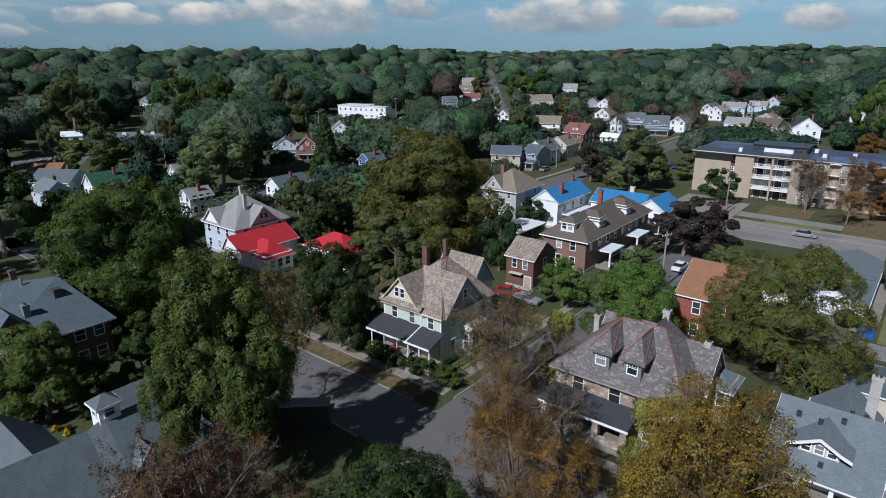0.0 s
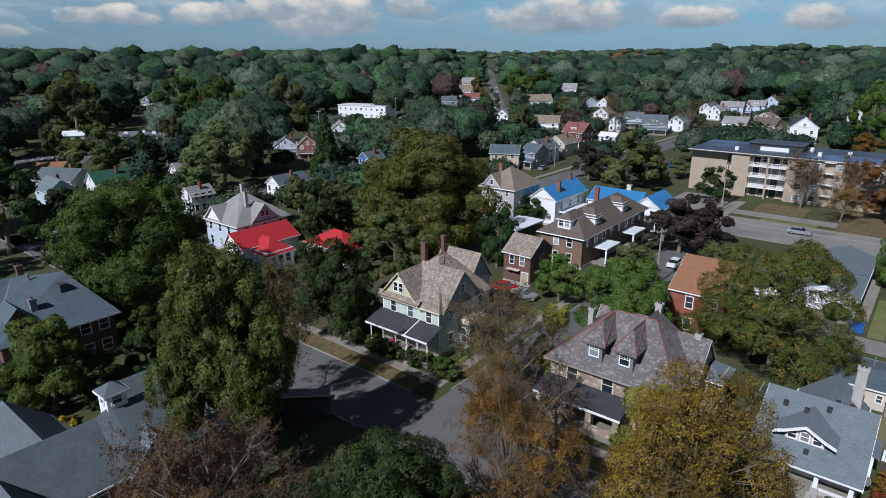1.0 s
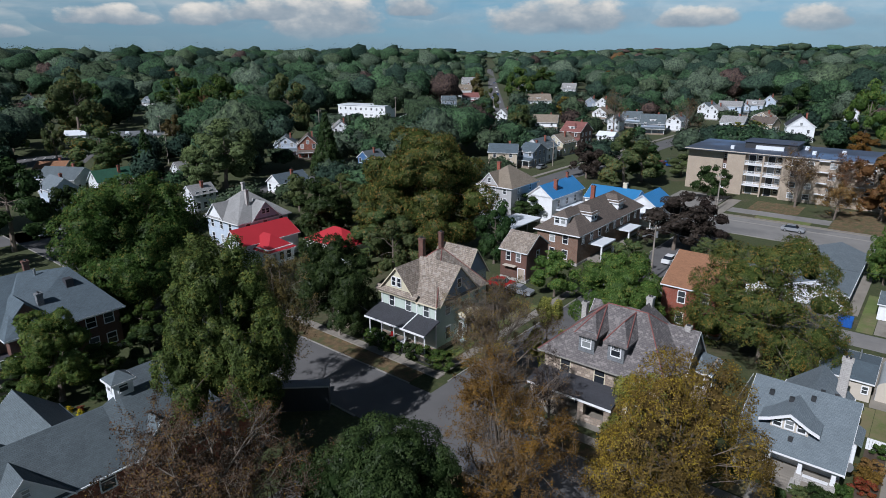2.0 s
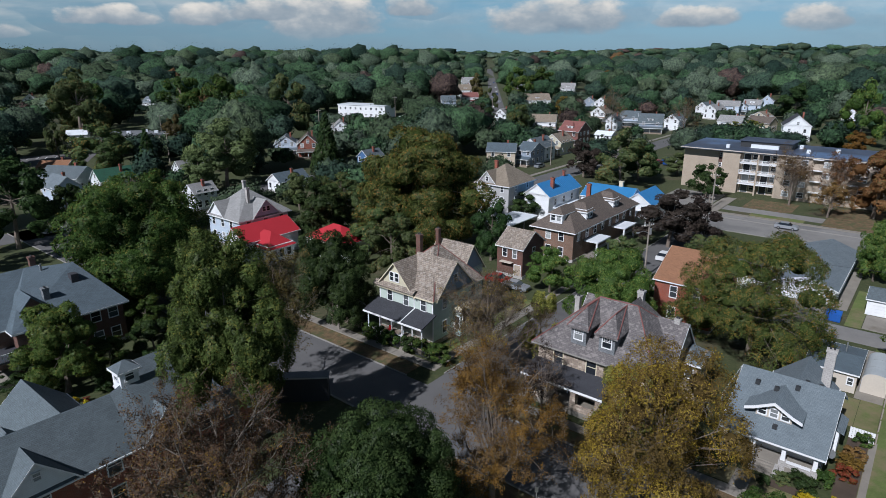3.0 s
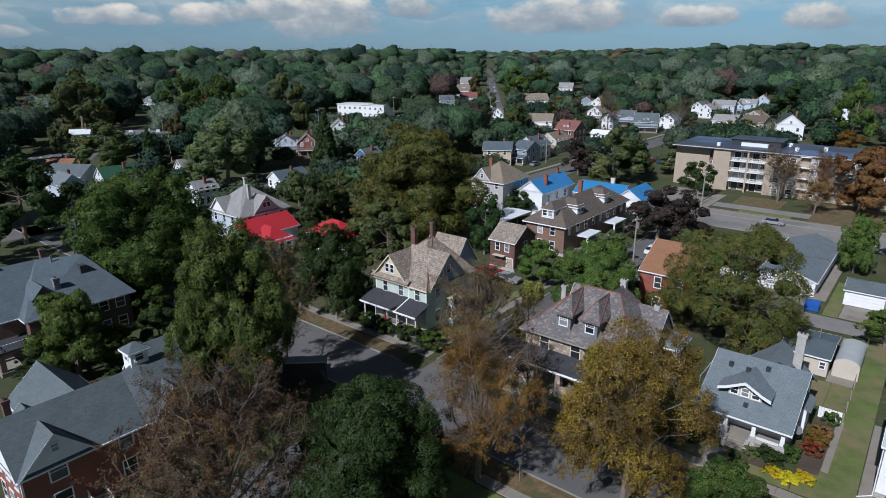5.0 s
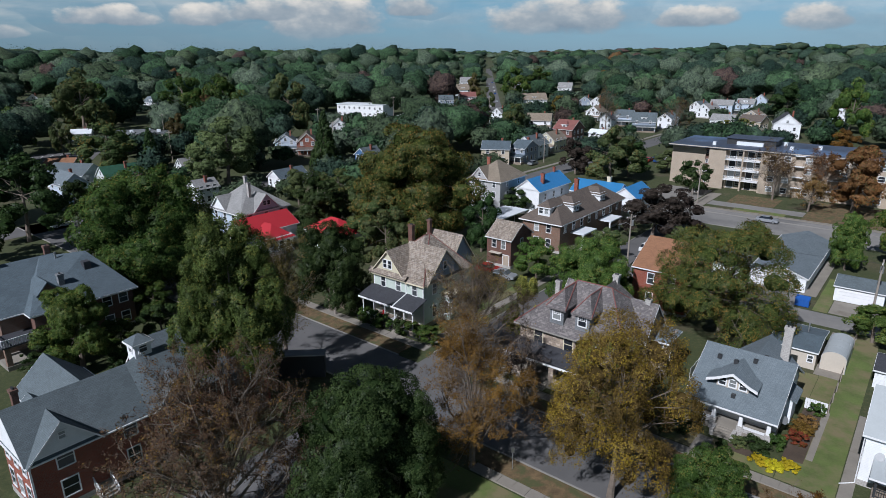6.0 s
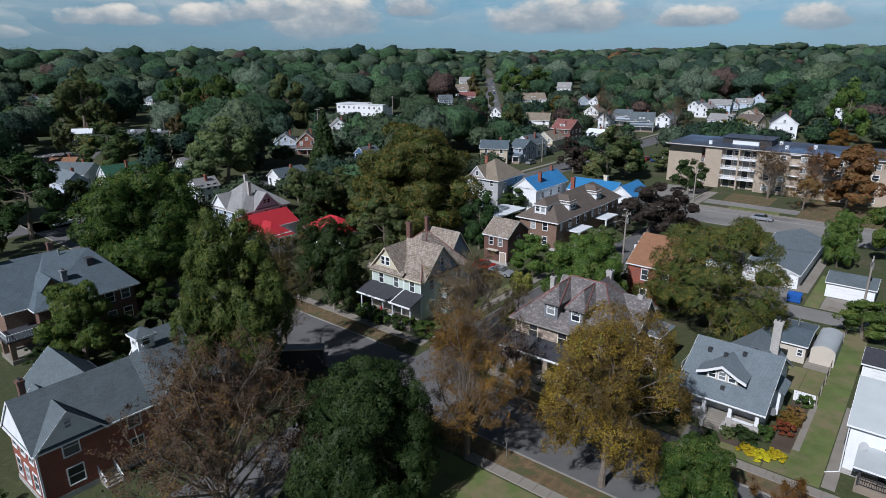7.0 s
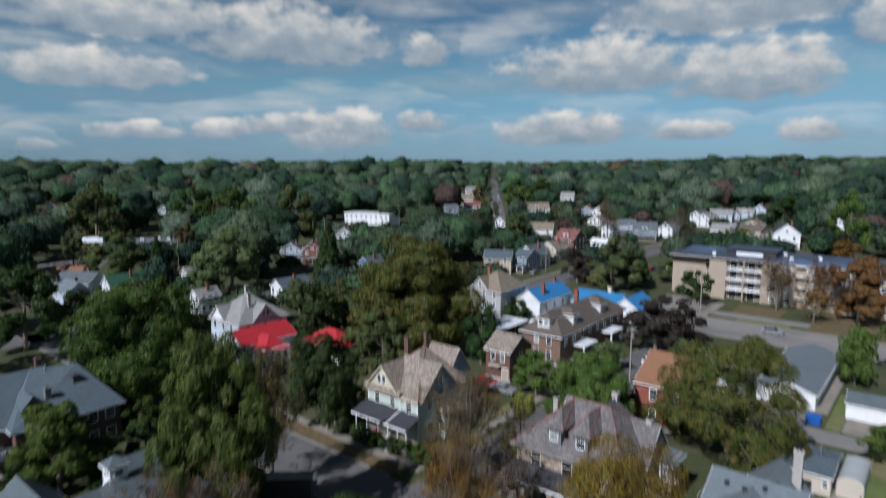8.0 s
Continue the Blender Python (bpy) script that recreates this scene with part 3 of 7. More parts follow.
def chimney(parent, x, y, z0, z1, w=0.8, d=0.6, mat="red_brick", label=""):
    bm = bmesh.new()
    box(bm, x - w / 2, x + w / 2, y - d / 2, y + d / 2, z0, z1 - 0.3)
    box(bm, x - w / 2 - 0.07, x + w / 2 + 0.07, y - d / 2 - 0.07, y + d / 2 + 0.07, z1 - 0.3, z1)
    c = part("chimney", bm, mat, parent, label)
    bm = bmesh.new()
    for sx in (-0.2, 0.2):
        tube(bm, [(x + sx * w, y, z1), (x + sx * w, y, z1 + 0.2)], [0.11, 0.1], 8)
    part("flue", bm, "dark", c)
    return c


def walls(parent, mat, x0, x1, y0, y1, z0, z1, foot="block", name="wall", label=""):
    block(name, mat, parent, x0, x1, y0, y1, z0, z1, label)
    if foot:
        bm = bmesh.new()
        box(bm, x0 - 0.06, x1 + 0.06, y0 - 0.06, y1 + 0.06, -0.1, z0 + 0.35)
        part("foundation", bm, foot, parent)


def porch(parent, x0, x1, y0, y1, roof_mat, low, high, posts, deck=0.7, post_mat="white", rail="white", post_w=0.18, pier=None, side=None, steps=None):
    """A front porch on y0..y1 (y1 at the wall): deck, posts, rail, lean-to roof."""
    block("deck", "concrete" if pier else "wood", parent, x0, x1, y0, y1, -0.05, deck)
    bm = bmesh.new()
    o = 0.35
    slab(bm, [(x0 - o, y0 - o, low), (x1 + o, y0 - o, low), (x1 + o, y1, high), (x0 - o, y1, high)], 0.12)
    r = part("porch_roof", bm, roof_mat, parent)
    bm = bmesh.new()
    box(bm, x0 - o - 0.02, x1 + o + 0.02, y0 - o - 0.05, y0 - o + 0.02, low - 0.17, low - 0.01)
    box(bm, x0, x1, y0 + 0.02, y0 + 0.2, low - 0.42, low - 0.1)
    for xs in (x0, x1 - 0.16):
        box(bm, xs, xs + 0.16, y0 + 0.2, y1, low - 0.42, low - 0.1)
    part("porch_beam", bm, "white", r)
    for i, xp in enumerate(posts):
        bm = bmesh.new()
        if pier:
            box(bm, xp - 0.28, xp + 0.28, y0 + 0.0, y0 + 0.56, deck, deck + 0.85)
            box(bm, xp - 0.33, xp + 0.33, y0 - 0.05, y0 + 0.61, deck + 0.85, deck + 0.93)
            part("pier", bm, pier, parent)
            bm = bmesh.new()
        pw = post_w / 2
        box(bm, xp - pw, xp + pw, y0 + 0.11 - pw + 0.08, y0 + 0.11 + pw + 0.08, deck + (0.93 if pier else 0.0), low - 0.42)
        box(bm, xp - pw - 0.04, xp + pw + 0.04, y0 + 0.07 - pw + 0.08, y0 + 0.15 + pw + 0.08, low - 0.55, low - 0.42)
        part("post", bm, post_mat, parent)
    if rail:
        for a, b in zip(posts, posts[1:]):
            if steps and a < steps[0] < b:
                continue
            bm = bmesh.new()
            box(bm, a, b, y0 + 0.14, y0 + 0.22, deck + 0.8, deck + 0.88)
            box(bm, a, b, y0 + 0.15, y0 + 0.21, deck + 0.1, deck + 0.16)
            n = max(3, int((b - a) / 0.17))
            for k in range(1, n):
                xx = a + (b - a) * k / n
                box(bm, xx - 0.02, xx + 0.02, y0 + 0.16, y0 + 0.2, deck + 0.16, deck + 0.8)
            part("railing", bm, rail, parent)
    if steps:
        bm = bmesh.new()
        xs, w = steps
        n = max(2, round(deck / 0.18))
        for k in range(n):
            box(bm, xs - w / 2, xs + w / 2, y0 - 0.28 * (n - k), y0 - 0.28 * (n - k - 1), -0.05, deck * (k + 1) / (n + 0.3))
        part("steps", bm, "concrete", parent)
    return r

# ---- ground, streets, pavements ----
def far_rise(x, y):
    """Low hills towards the horizon."""
    d = math.hypot(x, y)
    side = min(1.0, max(0.0, (math.atan2(x, y) - 0.12) / 0.35))
    left = min(1.0, max(0.0, (0.045 - math.atan2(x, y)) / 0.05))
    t = min(1.0, max(0.0, (d - 420) / 520))
    return 13.0 * left * t * t * (3 - 2 * t) + 26.0 * side * min(1.0, max(0.0, (d - 700) / 1100)) ** 2 + 10.0 * min(1.0, max(0.0, (d - 1500) / 1500)) * (0.5 + 0.5 * math.sin(x * 0.0021 + 1.0))


def build_ground():
    xs = [-4800, -3600, -2700, -2000, -1500, -1100, -800, -600, -400, -250, -150, -80, -40, 0, 40, 80, 150, 250, 400, 600, 800, 1100, 1500, 2000, 2700, 3600, 4800]
    ys = [-400, -150, -60, 0, 60, 150, 250, 400, 500, 600, 700, 800, 930, 1050, 1350, 1700, 2100, 2600, 3200, 4000, 4800]
    bm = bmesh.new()
    grid = [[bm.verts.new((x, y, far_rise(x, y))) for x in xs] for y in ys]
    for r0, r1 in zip(grid, grid[1:]):
        for i in range(len(xs) - 1):
            bm.faces.new((r0[i], r0[i + 1], r1[i + 1], r1[i]))
    tagged(part("ground", bm, "ground"), "grass and bare soil under the trees", "ground", kind="structure")


def strip(name, label, mat, p0, p1, q0, q1, z, category="road", low=-0.1):
    bm = bmesh.new()
    box(bm, p0, p1, q0, q1, low, z)
    ob = part(name, bm, mat)
    ob.matrix_basis = Matrix.Rotation(radians(GRID), 4, "Z")
    return tagged(ob, label, category, kind="structure")


def kerb_line(p0, p1, q0, q1):
    strip("kerb", "pale stone kerb along the street", "kerb", p0, p1, q0, q1, 0.13, "kerb")


SLABS = {}


def sidewalk(p0, p1, q0, q1, z=0.1, step=1.5):
    """A run of concrete slabs, each a piece of its own with open joints."""
    along_p = abs(p1 - p0) >= abs(q1 - q0)
    base = strip("pavement", "weathered concrete pavement of square slabs", "concrete", p0, p1, q0, q1, z - 0.05, "pavement")
    n = max(1, round((abs(p1 - p0) if along_p else abs(q1 - q0)) / step))
    w, d = ((p1 - p0) / n, q1 - q0) if along_p else (p1 - p0, (q1 - q0) / n)
    key = (round(w, 3), round(d, 3))
    if key not in SLABS:
        bm = bmesh.new()
        g = 0.02
        v = box(bm, g, w - g, g, d - g, -0.05, 0.0)
        for c in v[4:]:
            c.co.x += 0.02 if c.co.x < w / 2 else -0.02
            c.co.y += 0.02 if c.co.y < d / 2 else -0.02
        SLABS[key] = mesh_of(bm, "paving_slab")
        SLABS[key].materials.append(M["concrete"])
    for i in range(n):
        s = part("paving_slab", SLABS[key], None, base)
        s.matrix_basis = Matrix.Translation((p0 + (w * i if along_p else 0), q0 + (0 if along_p else d * i), z + 0.008 * math.sin(i * 2.3))) @ Matrix.Rotation(0.008 * math.sin(i * 5.1), 4, "X")


build_ground()
# cross street and side street
strip("road", "worn grey asphalt street", "asphalt", -150, 60, 36.6, 45.2, 0.03)
strip("road", "worn grey asphalt side street", "asphalt", -37.6, -30.2, 45.2, 132, 0.03)
strip("road", "worn grey asphalt side street", "asphalt", -37.6, -30.2, -40, 36.6, 0.03)
strip("road", "wide asphalt street before the flats", "asphalt_pale", -100, 90, 135.5, 146.5, 0.03)
strip("road", "asphalt street between the gabled houses", "asphalt", -92.5, -83.5, 146.5, 330, 0.03)
strip("road", "asphalt street under the trees", "asphalt", -150, -141, -20, 130, 0.03)
strip("road", "narrow asphalt back lane", "asphalt_pale", -30.2, 60, 89.5, 94.5, 0.025)
strip("road", "asphalt turning place before the garages", "asphalt_pale", -14, -4.2, 94.5, 101.5, 0.022)
kerb_line(-150, -41.0, 45.2, 45.38)
kerb_line(-27.0, 60, 45.2, 45.38)
kerb_line(-150, -41.0, 36.42, 36.6)
kerb_line(-27.0, 60, 36.42, 36.6)
kerb_line(-37.78, -37.6, 48.5, 130)
kerb_line(-30.2, -30.02, 48.5, 88)
kerb_line(-100, -38, 135.3, 135.5)
kerb_line(-29, 90, 135.3, 135.5)
kerb_line(-83, 90, 146.5, 146.7)
sidewalk(-70, -39.0, 48.2, 49.6)
sidewalk(-40.6, -39.2, 49.8, 86)
sidewalk(-28.4, 50, 47.6, 48.9)
sidewalk(-28.6, -27.2, 49.0, 86)
sidewalk(-20, 40, 32.6, 33.9)
sidewalk(-70, 60, 150.5, 152.0)
sidewalk(-95.5, -94, 150, 290)
strip("lawn", "mown lawn beside the pavement", "lawn", -26.5, 45, 12, 32.4, 0.02, "lawn")
strip("lawn", "worn verge between kerb and pavement", "litter", -26.5, 50, 45.5, 47.5, 0.09, "verge")
strip("lawn", "leaf-strewn verge between kerb and pavement", "litter", -26.5, 45, 34.0, 36.4, 0.08, "verge")
strip("lawn", "leaf-strewn verge between kerb and pavement", "litter", -70, -41.2, 45.4, 48.1, 0.09, "verge")
strip("lawn", "mown lawn between two houses", "lawn", 2.6, 7.4, 49.2, 89, 0.03, "lawn")
strip("lawn", "small front lawn of the bungalow", "lawn", -8, 2.5, 49.2, 52.0, 0.03, "lawn")
strip("lawn", "small back lawn", "lawn", -0.5, 2.55, 66.5, 73.0, 0.03, "lawn")
strip("forecourt", "worn asphalt forecourt of the flats", "asphalt_pale", -60, 20, 146.7, 150.4, 0.04, "forecourt")
strip("lawn", "leaf-strewn yard before the flats", "litter", -32.0, -21, 160.0, 171, 0.05, "lawn")
strip("lawn", "narrow verge before the flats", "lawn", -28.5, -17, 152.4, 155.0, 0.09, "verge")
strip("forecourt", "worn asphalt yard beside the flats", "asphalt_pale", -35.4, -13.6, 155.1, 159.8, 0.04, "forecourt")
strip("forecourt", "pale gravel forecourt of the flats", "gravel", -52, -39, 152.4, 172, 0.04, "forecourt")
strip("lawn", "leaf-strewn ground under the brown trees", "litter", -13.5, 30, 152.4, 174, 0.05, "lawn")
strip("lawn", "lawn beside the green house", "lawn", -42.6, -40.9, 50.6, 75, 0.03, "lawn")
strip("lawn", "lawn strip beside the garages", "lawn", -1.8, 0.2, 95.0, 112, 0.03, "lawn")
strip("driveway", "pale concrete apron before the garage", "concrete", 0.3, 6.6, 95.2, 101.3, 0.04, "driveway")
strip("driveway", "timber-edged concrete walk beside the garage", "concrete", -4.3, -2.2, 101.0, 122, 0.06, "path")
strip("driveway", "pale concrete yard behind the bungalow", "concrete", 1.9, 4.6, 73.2, 88, 0.05, "yard")
strip("path", "narrow concrete side path", "concrete", 7.5, 8.6, 49.5, 66, 0.05, "path")
strip("path", "concrete front walk", "concrete", -5.0, -3.5, 49.0, 51.9, 0.07, "path")
strip("flower_bed", "dark mulch bed beside the bungalow", "soil", 2.5, 4.3, 53.0, 64.8, 0.06, "flower bed")
strip("path", "concrete steps walk up to the flats", "concrete", -38.5, -35.5, 152.2, 169, 0.1, "path")
strip("flower_bed", "dark mulch bed before the porch", "soil", -2.2, 2.4, 51.0, 52.1, 0.06, "flower bed")
strip("path", "narrow concrete edging path along the bed", "concrete", 4.35, 4.95, 54.0, 64.5, 0.05, "path")

# ---- the green corner house ----
def green_house():
    h = thing("house", "pale green wooden corner house with tan slate roof and front porch", "house", -53.0, 53.2)
    walls(h, "green_side", 0, 9.6, 0, 10.4, 0.3, 7.0, "stone")
    walls(h, "green_side", 0, 6.7, 10.4, 15.2, 0.3, 7.0, "stone", name="rear_wall")
    block("corner_board", "white", h, -0.05, 0.12, -0.05, 0.1, 0.6, 6.9)
    block("corner_board", "white", h, 9.5, 9.66, -0.05, 0.1, 0.6, 6.9)
    block("corner_board", "white", h, 6.3, 6.45, -0.06, 0.0, 4.6, 6.9)
    hip(h, "slate_tan", 0, 9.6, 0, 10.4, 7.0, 11.6, (4.6, 6.2), (4.6, 7.4), 0.5, cap="ridge_red", trim="cream")
    gable(h, "slate_tan", "cream_side", 0.0, 6.4, -0.25, 7.5, 7.0, 10.6, "y", 0.45, 0.35, trim="cream", name="front_gable_roof")
    gable(h, "slate_tan", "greyblue_side", 3.5, 9.85, 0.7, 8.3, 7.0, 10.9, "x", 0.45, 0.3, trim="cream", name="side_gable_roof")
    gable(h, "slate_tan", "greyblue_side", 0.4, 6.7, 9.9, 15.2, 7.0, 10.6, "x", 0.45, 0.3, trim="cream", name="rear_gable_roof")
    bm = bmesh.new()
    slab(bm, [(-0.5, -0.85, 7.0), (6.9, -0.85, 7.0), (6.9, -0.2, 7.5), (-0.5, -0.2, 7.5)], 0.1)
    part("pent_roof", bm, "slate_tan", h)
    window(h, "f", 2.6, -0.27, 7.9, 0.62, 1.15)
    window(h, "f", 3.55, -0.27, 7.9, 0.62, 1.15)
    for x in (1.9, 4.9, 8.0):
        window(h, "f", x, 0, 4.75, 0.85, 1.65)
    for x in (1.6, 4.4):
        window(h, "f", x, 0, 1.3, 1.0, 1.7)
    door(h, "f", 7.2, 0, 0.75, 1.0, 2.1, "white")
    for y in (2.4, 8.8):
        window(h, "r", y, 9.6, 4.75, 0.85, 1.65)
        window(h, "r", y, 9.6, 1.3, 0.85, 1.65)
    window(h, "r", 4.5, 9.86, 8.0, 0.7, 1.1)
    for y in (3.0, 8.0, 12.0):
        window(h, "l", y, 0, 4.75, 0.85, 1.65)
        window(h, "l", y, 0, 1.3, 0.85, 1.65)
    # square bay beside the corner
    block("bay", "teal_side", h, 9.62, 10.9, 4.3, 7.4, 0.2, 4.0)
    bm = bmesh.new()
    slab(bm, [(9.6, 3.95, 4.55), (11.3, 3.95, 4.15), (11.3, 7.75, 4.15), (9.6, 7.75, 4.55)], 0.16)
    part("bay_roof", bm, "cream", h)
    block("bay_cornice", "white", h, 9.62, 11.0, 4.2, 7.5, 3.7, 3.98)
    window(h, "f", 10.3, 4.3, 1.2, 0.65, 1.9)
    for y in (5.1, 6.6):
        window(h, "r", y, 10.9, 1.2, 0.7, 1.9)
    bm = bmesh.new()
    o = 0.4
    for pts in ([(-o, -3.0, 3.75), (6.4, -3.0, 3.75), (6.4, 0, 4.75), (-o, 0, 4.75)], [(6.55, -3.0, 3.72), (10.2, -3.0, 3.72), (10.2, 0, 4.72), (6.55, 0, 4.72)]):
        slab(bm, pts, 0.14)
    pr = part("porch_roof", bm, "shingle_dark", h, "dark grey shingled porch roof")
    bm = bmesh.new()
    slab(bm, [(6.4, -3.05, 3.80), (6.55, -3.05, 3.80), (6.55, 0, 4.80), (6.4, 0, 4.80)], 0.2)
    box(bm, -o, 10.2, -3.1, -3.0, 3.5, 3.73)
    box(bm, -o - 0.06, -o, -3.0, 0, 3.5, 3.66)
    part("porch_fascia", bm, "white", pr)
    block("deck", "wood", h, -0.1, 10.0, -2.7, -0.05, -0.05, 0.7)
    posts = (0.1, 2.3, 4.5, 6.4, 8.2, 9.8)
    for x in posts:
        bm = bmesh.new()
        tube(bm, [(x, -2.55, 0.7), (x, -2.55, 1.6), (x, -2.55, 3.5)], [0.11, 0.09, 0.08], 8)
        box(bm, x - 0.14, x + 0.14, -2.69, -2.41, 3.35, 3.52)
        part("post", bm, "white", h)
    for a, b in zip(posts, posts[1:]):
        if a == 6.4:
            continue
        bm = bmesh.new()
        box(bm, a, b, -2.6, -2.5, 1.45, 1.53)
        box(bm, a, b, -2.58, -2.52, 0.8, 0.86)
        n = int((b - a) / 0.16)
        for k in range(1, n):
            x = a + (b - a) * k / n
            box(bm, x - 0.02, x + 0.02, -2.57, -2.53, 0.86, 1.45)
        part("railing", bm, "white", h)
    bm = bmesh.new()
    for k in range(4):
        box(bm, 6.7, 7.9, -2.7 - 0.28 * (4 - k), -2.7 - 0.28 * (3 - k), -0.05, 0.17 * (k + 1))
    part("steps", bm, "concrete", h)
    chimney(h, 1.1, 7.2, 8.0, 12.4, 0.8, 0.6, "dark_brick")
    chimney(h, 1.0, 11.6, 8.0, 12.3, 0.55, 0.55, "dark_brick")
    # porch clutter
    for x, c in ((3.0, "car_red"), (5.3, "white")):
        t = thing("porch_chair", "painted metal chair on the porch", "chair", -53.0 + x, 53.2 - 1.5, 0.7)
        bm = bmesh.new()
        box(bm, -0.25, 0.25, -0.25, 0.25, 0.4, 0.46)
        part("seat", bm, c, t)
        bm = bmesh.new()
        box(bm, -0.25, 0.25, 0.21, 0.25, 0.46, 0.95)
        part("backrest", bm, c, t)
        for sx in (-0.22, 0.22):
            for sy in (-0.22, 0.22):
                bm = bmesh.new()
                tube(bm, [(sx, sy, 0), (sx, sy, 0.4)], [0.02, 0.02], 6)
                part("leg", bm, "metal", t)


def yard_fence(label, p0, q0, p1, q1, high, mat, gap=0.16, thick=0.03):
    """Posts, two rails and thin upright bars between two corners."""
    f = thing("fence", label, "fence", p0, q0, 0.05, math.degrees(math.atan2(q1 - q0, p1 - p0)))
    n = math.hypot(p1 - p0, q1 - q0)
    for z in (0.18, high - 0.1):
        block("rail", mat, f, 0, n, -0.02, 0.02, z, z + 0.05)
    for k in range(int(n / 2.2) + 1):
        x = min(n - 0.04, k * 2.2)
        block("post", mat, f, x - 0.04, x + 0.04, -0.04, 0.04, 0, high + 0.1)
    bm = bmesh.new()
    for k in range(int(n / gap)):
        box(bm, k * gap - thick / 2, k * gap + thick / 2, -0.015, 0.015, 0.05, high)
    tagged(part("infill", bm, mat, f), kind="stuff")


def stone_house():
    h = thing("house", "large stone house with mauve slate hipped roof and two dormers", "house", -27.4, 53.0)
    walls(h, "stone", 0, 13.2, 0, 11.0, 0.2, 6.3, "block")
    hip(h, "slate_pink", 0, 13.2, 0, 11.0, 6.3, 10.9, (4.8, 5.2), (9.2, 5.2), 0.6, cap="ridge_red", trim="kerb")
    hip(h, "slate_pink", 5.0, 10.6, 5.6, 13.8, 6.3, 10.3, (7.7, 6.4), (7.7, 9.6), 0.5, name="rear_roof", trim="kerb")
    walls(h, "stone", 5.3, 10.3, 10.8, 13.6, 0.2, 6.3, None, name="rear_wall")
    gable(h, "slate_pink", "stone", 9.5, 13.9, 4.4, 10.4, 6.0, 9.4, "x", 0.4, 0.3, name="side_roof")
    walls(h, "stone", 13.0, 13.9, 4.8, 10.0, 0.2, 6.0, None, name="side_wall")
    hip(h, "shingle_blue", 13.9, 15.6, 7.4, 11.2, 5.3, 6.1, (14.1, 8.8), (14.1, 9.8), 0.35, name="bay_roof")
    walls(h, "stone", 13.8, 15.6, 7.6, 11.0, 0.2, 5.3, None, name="bay_wall")
    for x in (4.7, 8.0):
        d = bmesh.new()
        box(d, x - 0.9, x + 0.9, 0.35, 4.0, 6.6, 9.3)
        dm = part("dormer", d, "slate_face", h, "slate-clad dormer")
        hip(dm, "slate_pink", x - 0.9, x + 0.9, 0.35, 5.2, 9.3, 10.75, (x, 2.0), (x, 5.0), 0.4, name="dormer_roof", cap="ridge_red", trim="slate_pink")
        window(h, "f", x, 0.35, 7.4, 0.95, 1.3)
        bm = bmesh.new()
        for k in (-1, 0, 1):
            box(bm, x + k * 0.28 - 0.015, x + k * 0.28 + 0.015, 0.29, 0.31, 8.1, 8.68)
            box(bm, x - 0.45, x + 0.45, 0.29, 0.31, 8.38 + k * 0.16, 8.4 + k * 0.16)
        part("lattice", bm, "white", h)
    for x in (2.6, 6.6, 10.4):
        window(h, "f", x, 0, 3.9, 1.1, 1.7, "cream")
        window(h, "f", x, 0, 1.0, 1.1, 1.7, "cream")
    for y in (2.0, 5.0, 8.5):
        window(h, "l", y, 0, 3.9, 1.0, 1.7, "cream")
        window(h, "l", y, 0, 1.0, 1.0, 1.7, "cream")
    window(h, "r", 9.3, 15.6, 2.2, 1.0, 1.8)
    window(h, "f", 14.7, 7.6, 3.0, 0.7, 1.7)
    bm = bmesh.new()
    slab(bm, [(-0.3, -3.1, 3.25), (9.4, -3.1, 3.25), (9.4, 0, 3.95), (-0.3, 0, 3.95)], 0.18)
    pr = part("porch_roof", bm, "shingle_dark", h, "dark shingled porch roof")
    bm = bmesh.new()
    box(bm, -0.34, 9.44, -3.16, -3.06, 2.95, 3.2)
    box(bm, -0.34, -0.26, -3.06, 0, 2.95, 3.2)
    part("porch_beam", bm, "white", pr)
    block("deck", "concrete", h, -0.1, 9.2, -2.9, -0.05, -0.05, 0.6)
    for x in (0.3, 3.1, 6.0, 8.9):
        bm = bmesh.new()
        box(bm, x - 0.32, x + 0.32, -2.85, -2.2, 0.6, 2.95)
        part("pier", bm, "stone", h)
    for a, b in ((0.6, 2.8), (6.3, 8.6)):
        block("porch_wall", "stone", h, a, b, -2.8, -2.5, 0.6, 1.3)
    bm = bmesh.new()
    for k in range(3):
        box(bm, 3.5, 5.6, -2.9 - 0.3 * (3 - k), -2.9 - 0.3 * (2 - k), -0.05, 0.19 * (k + 1))
    part("steps", bm, "concrete", h)
    door(h, "f", 4.6, 0, 0.6, 1.1, 2.1)
    chimney(h, 0.5, 8.4, 6.0, 8.9, 0.6, 0.6, "block")
    chimney(h, 7.7, 9.9, 8.5, 10.9, 0.7, 0.7, "block")
    chimney(h, 12.9, 7.4, 8.0, 9.7, 0.55, 0.55, "block")
    # rear wing
    walls(h, "stone", 0.0, 6.0, 10.8, 15.0, 0.2, 5.2, None, name="wing_wall")
    gable(h, "slate_pink", "stone", 0.0, 6.0, 10.4, 15.0, 5.2, 7.8, "x", 0.4, 0.3, name="wing_roof")


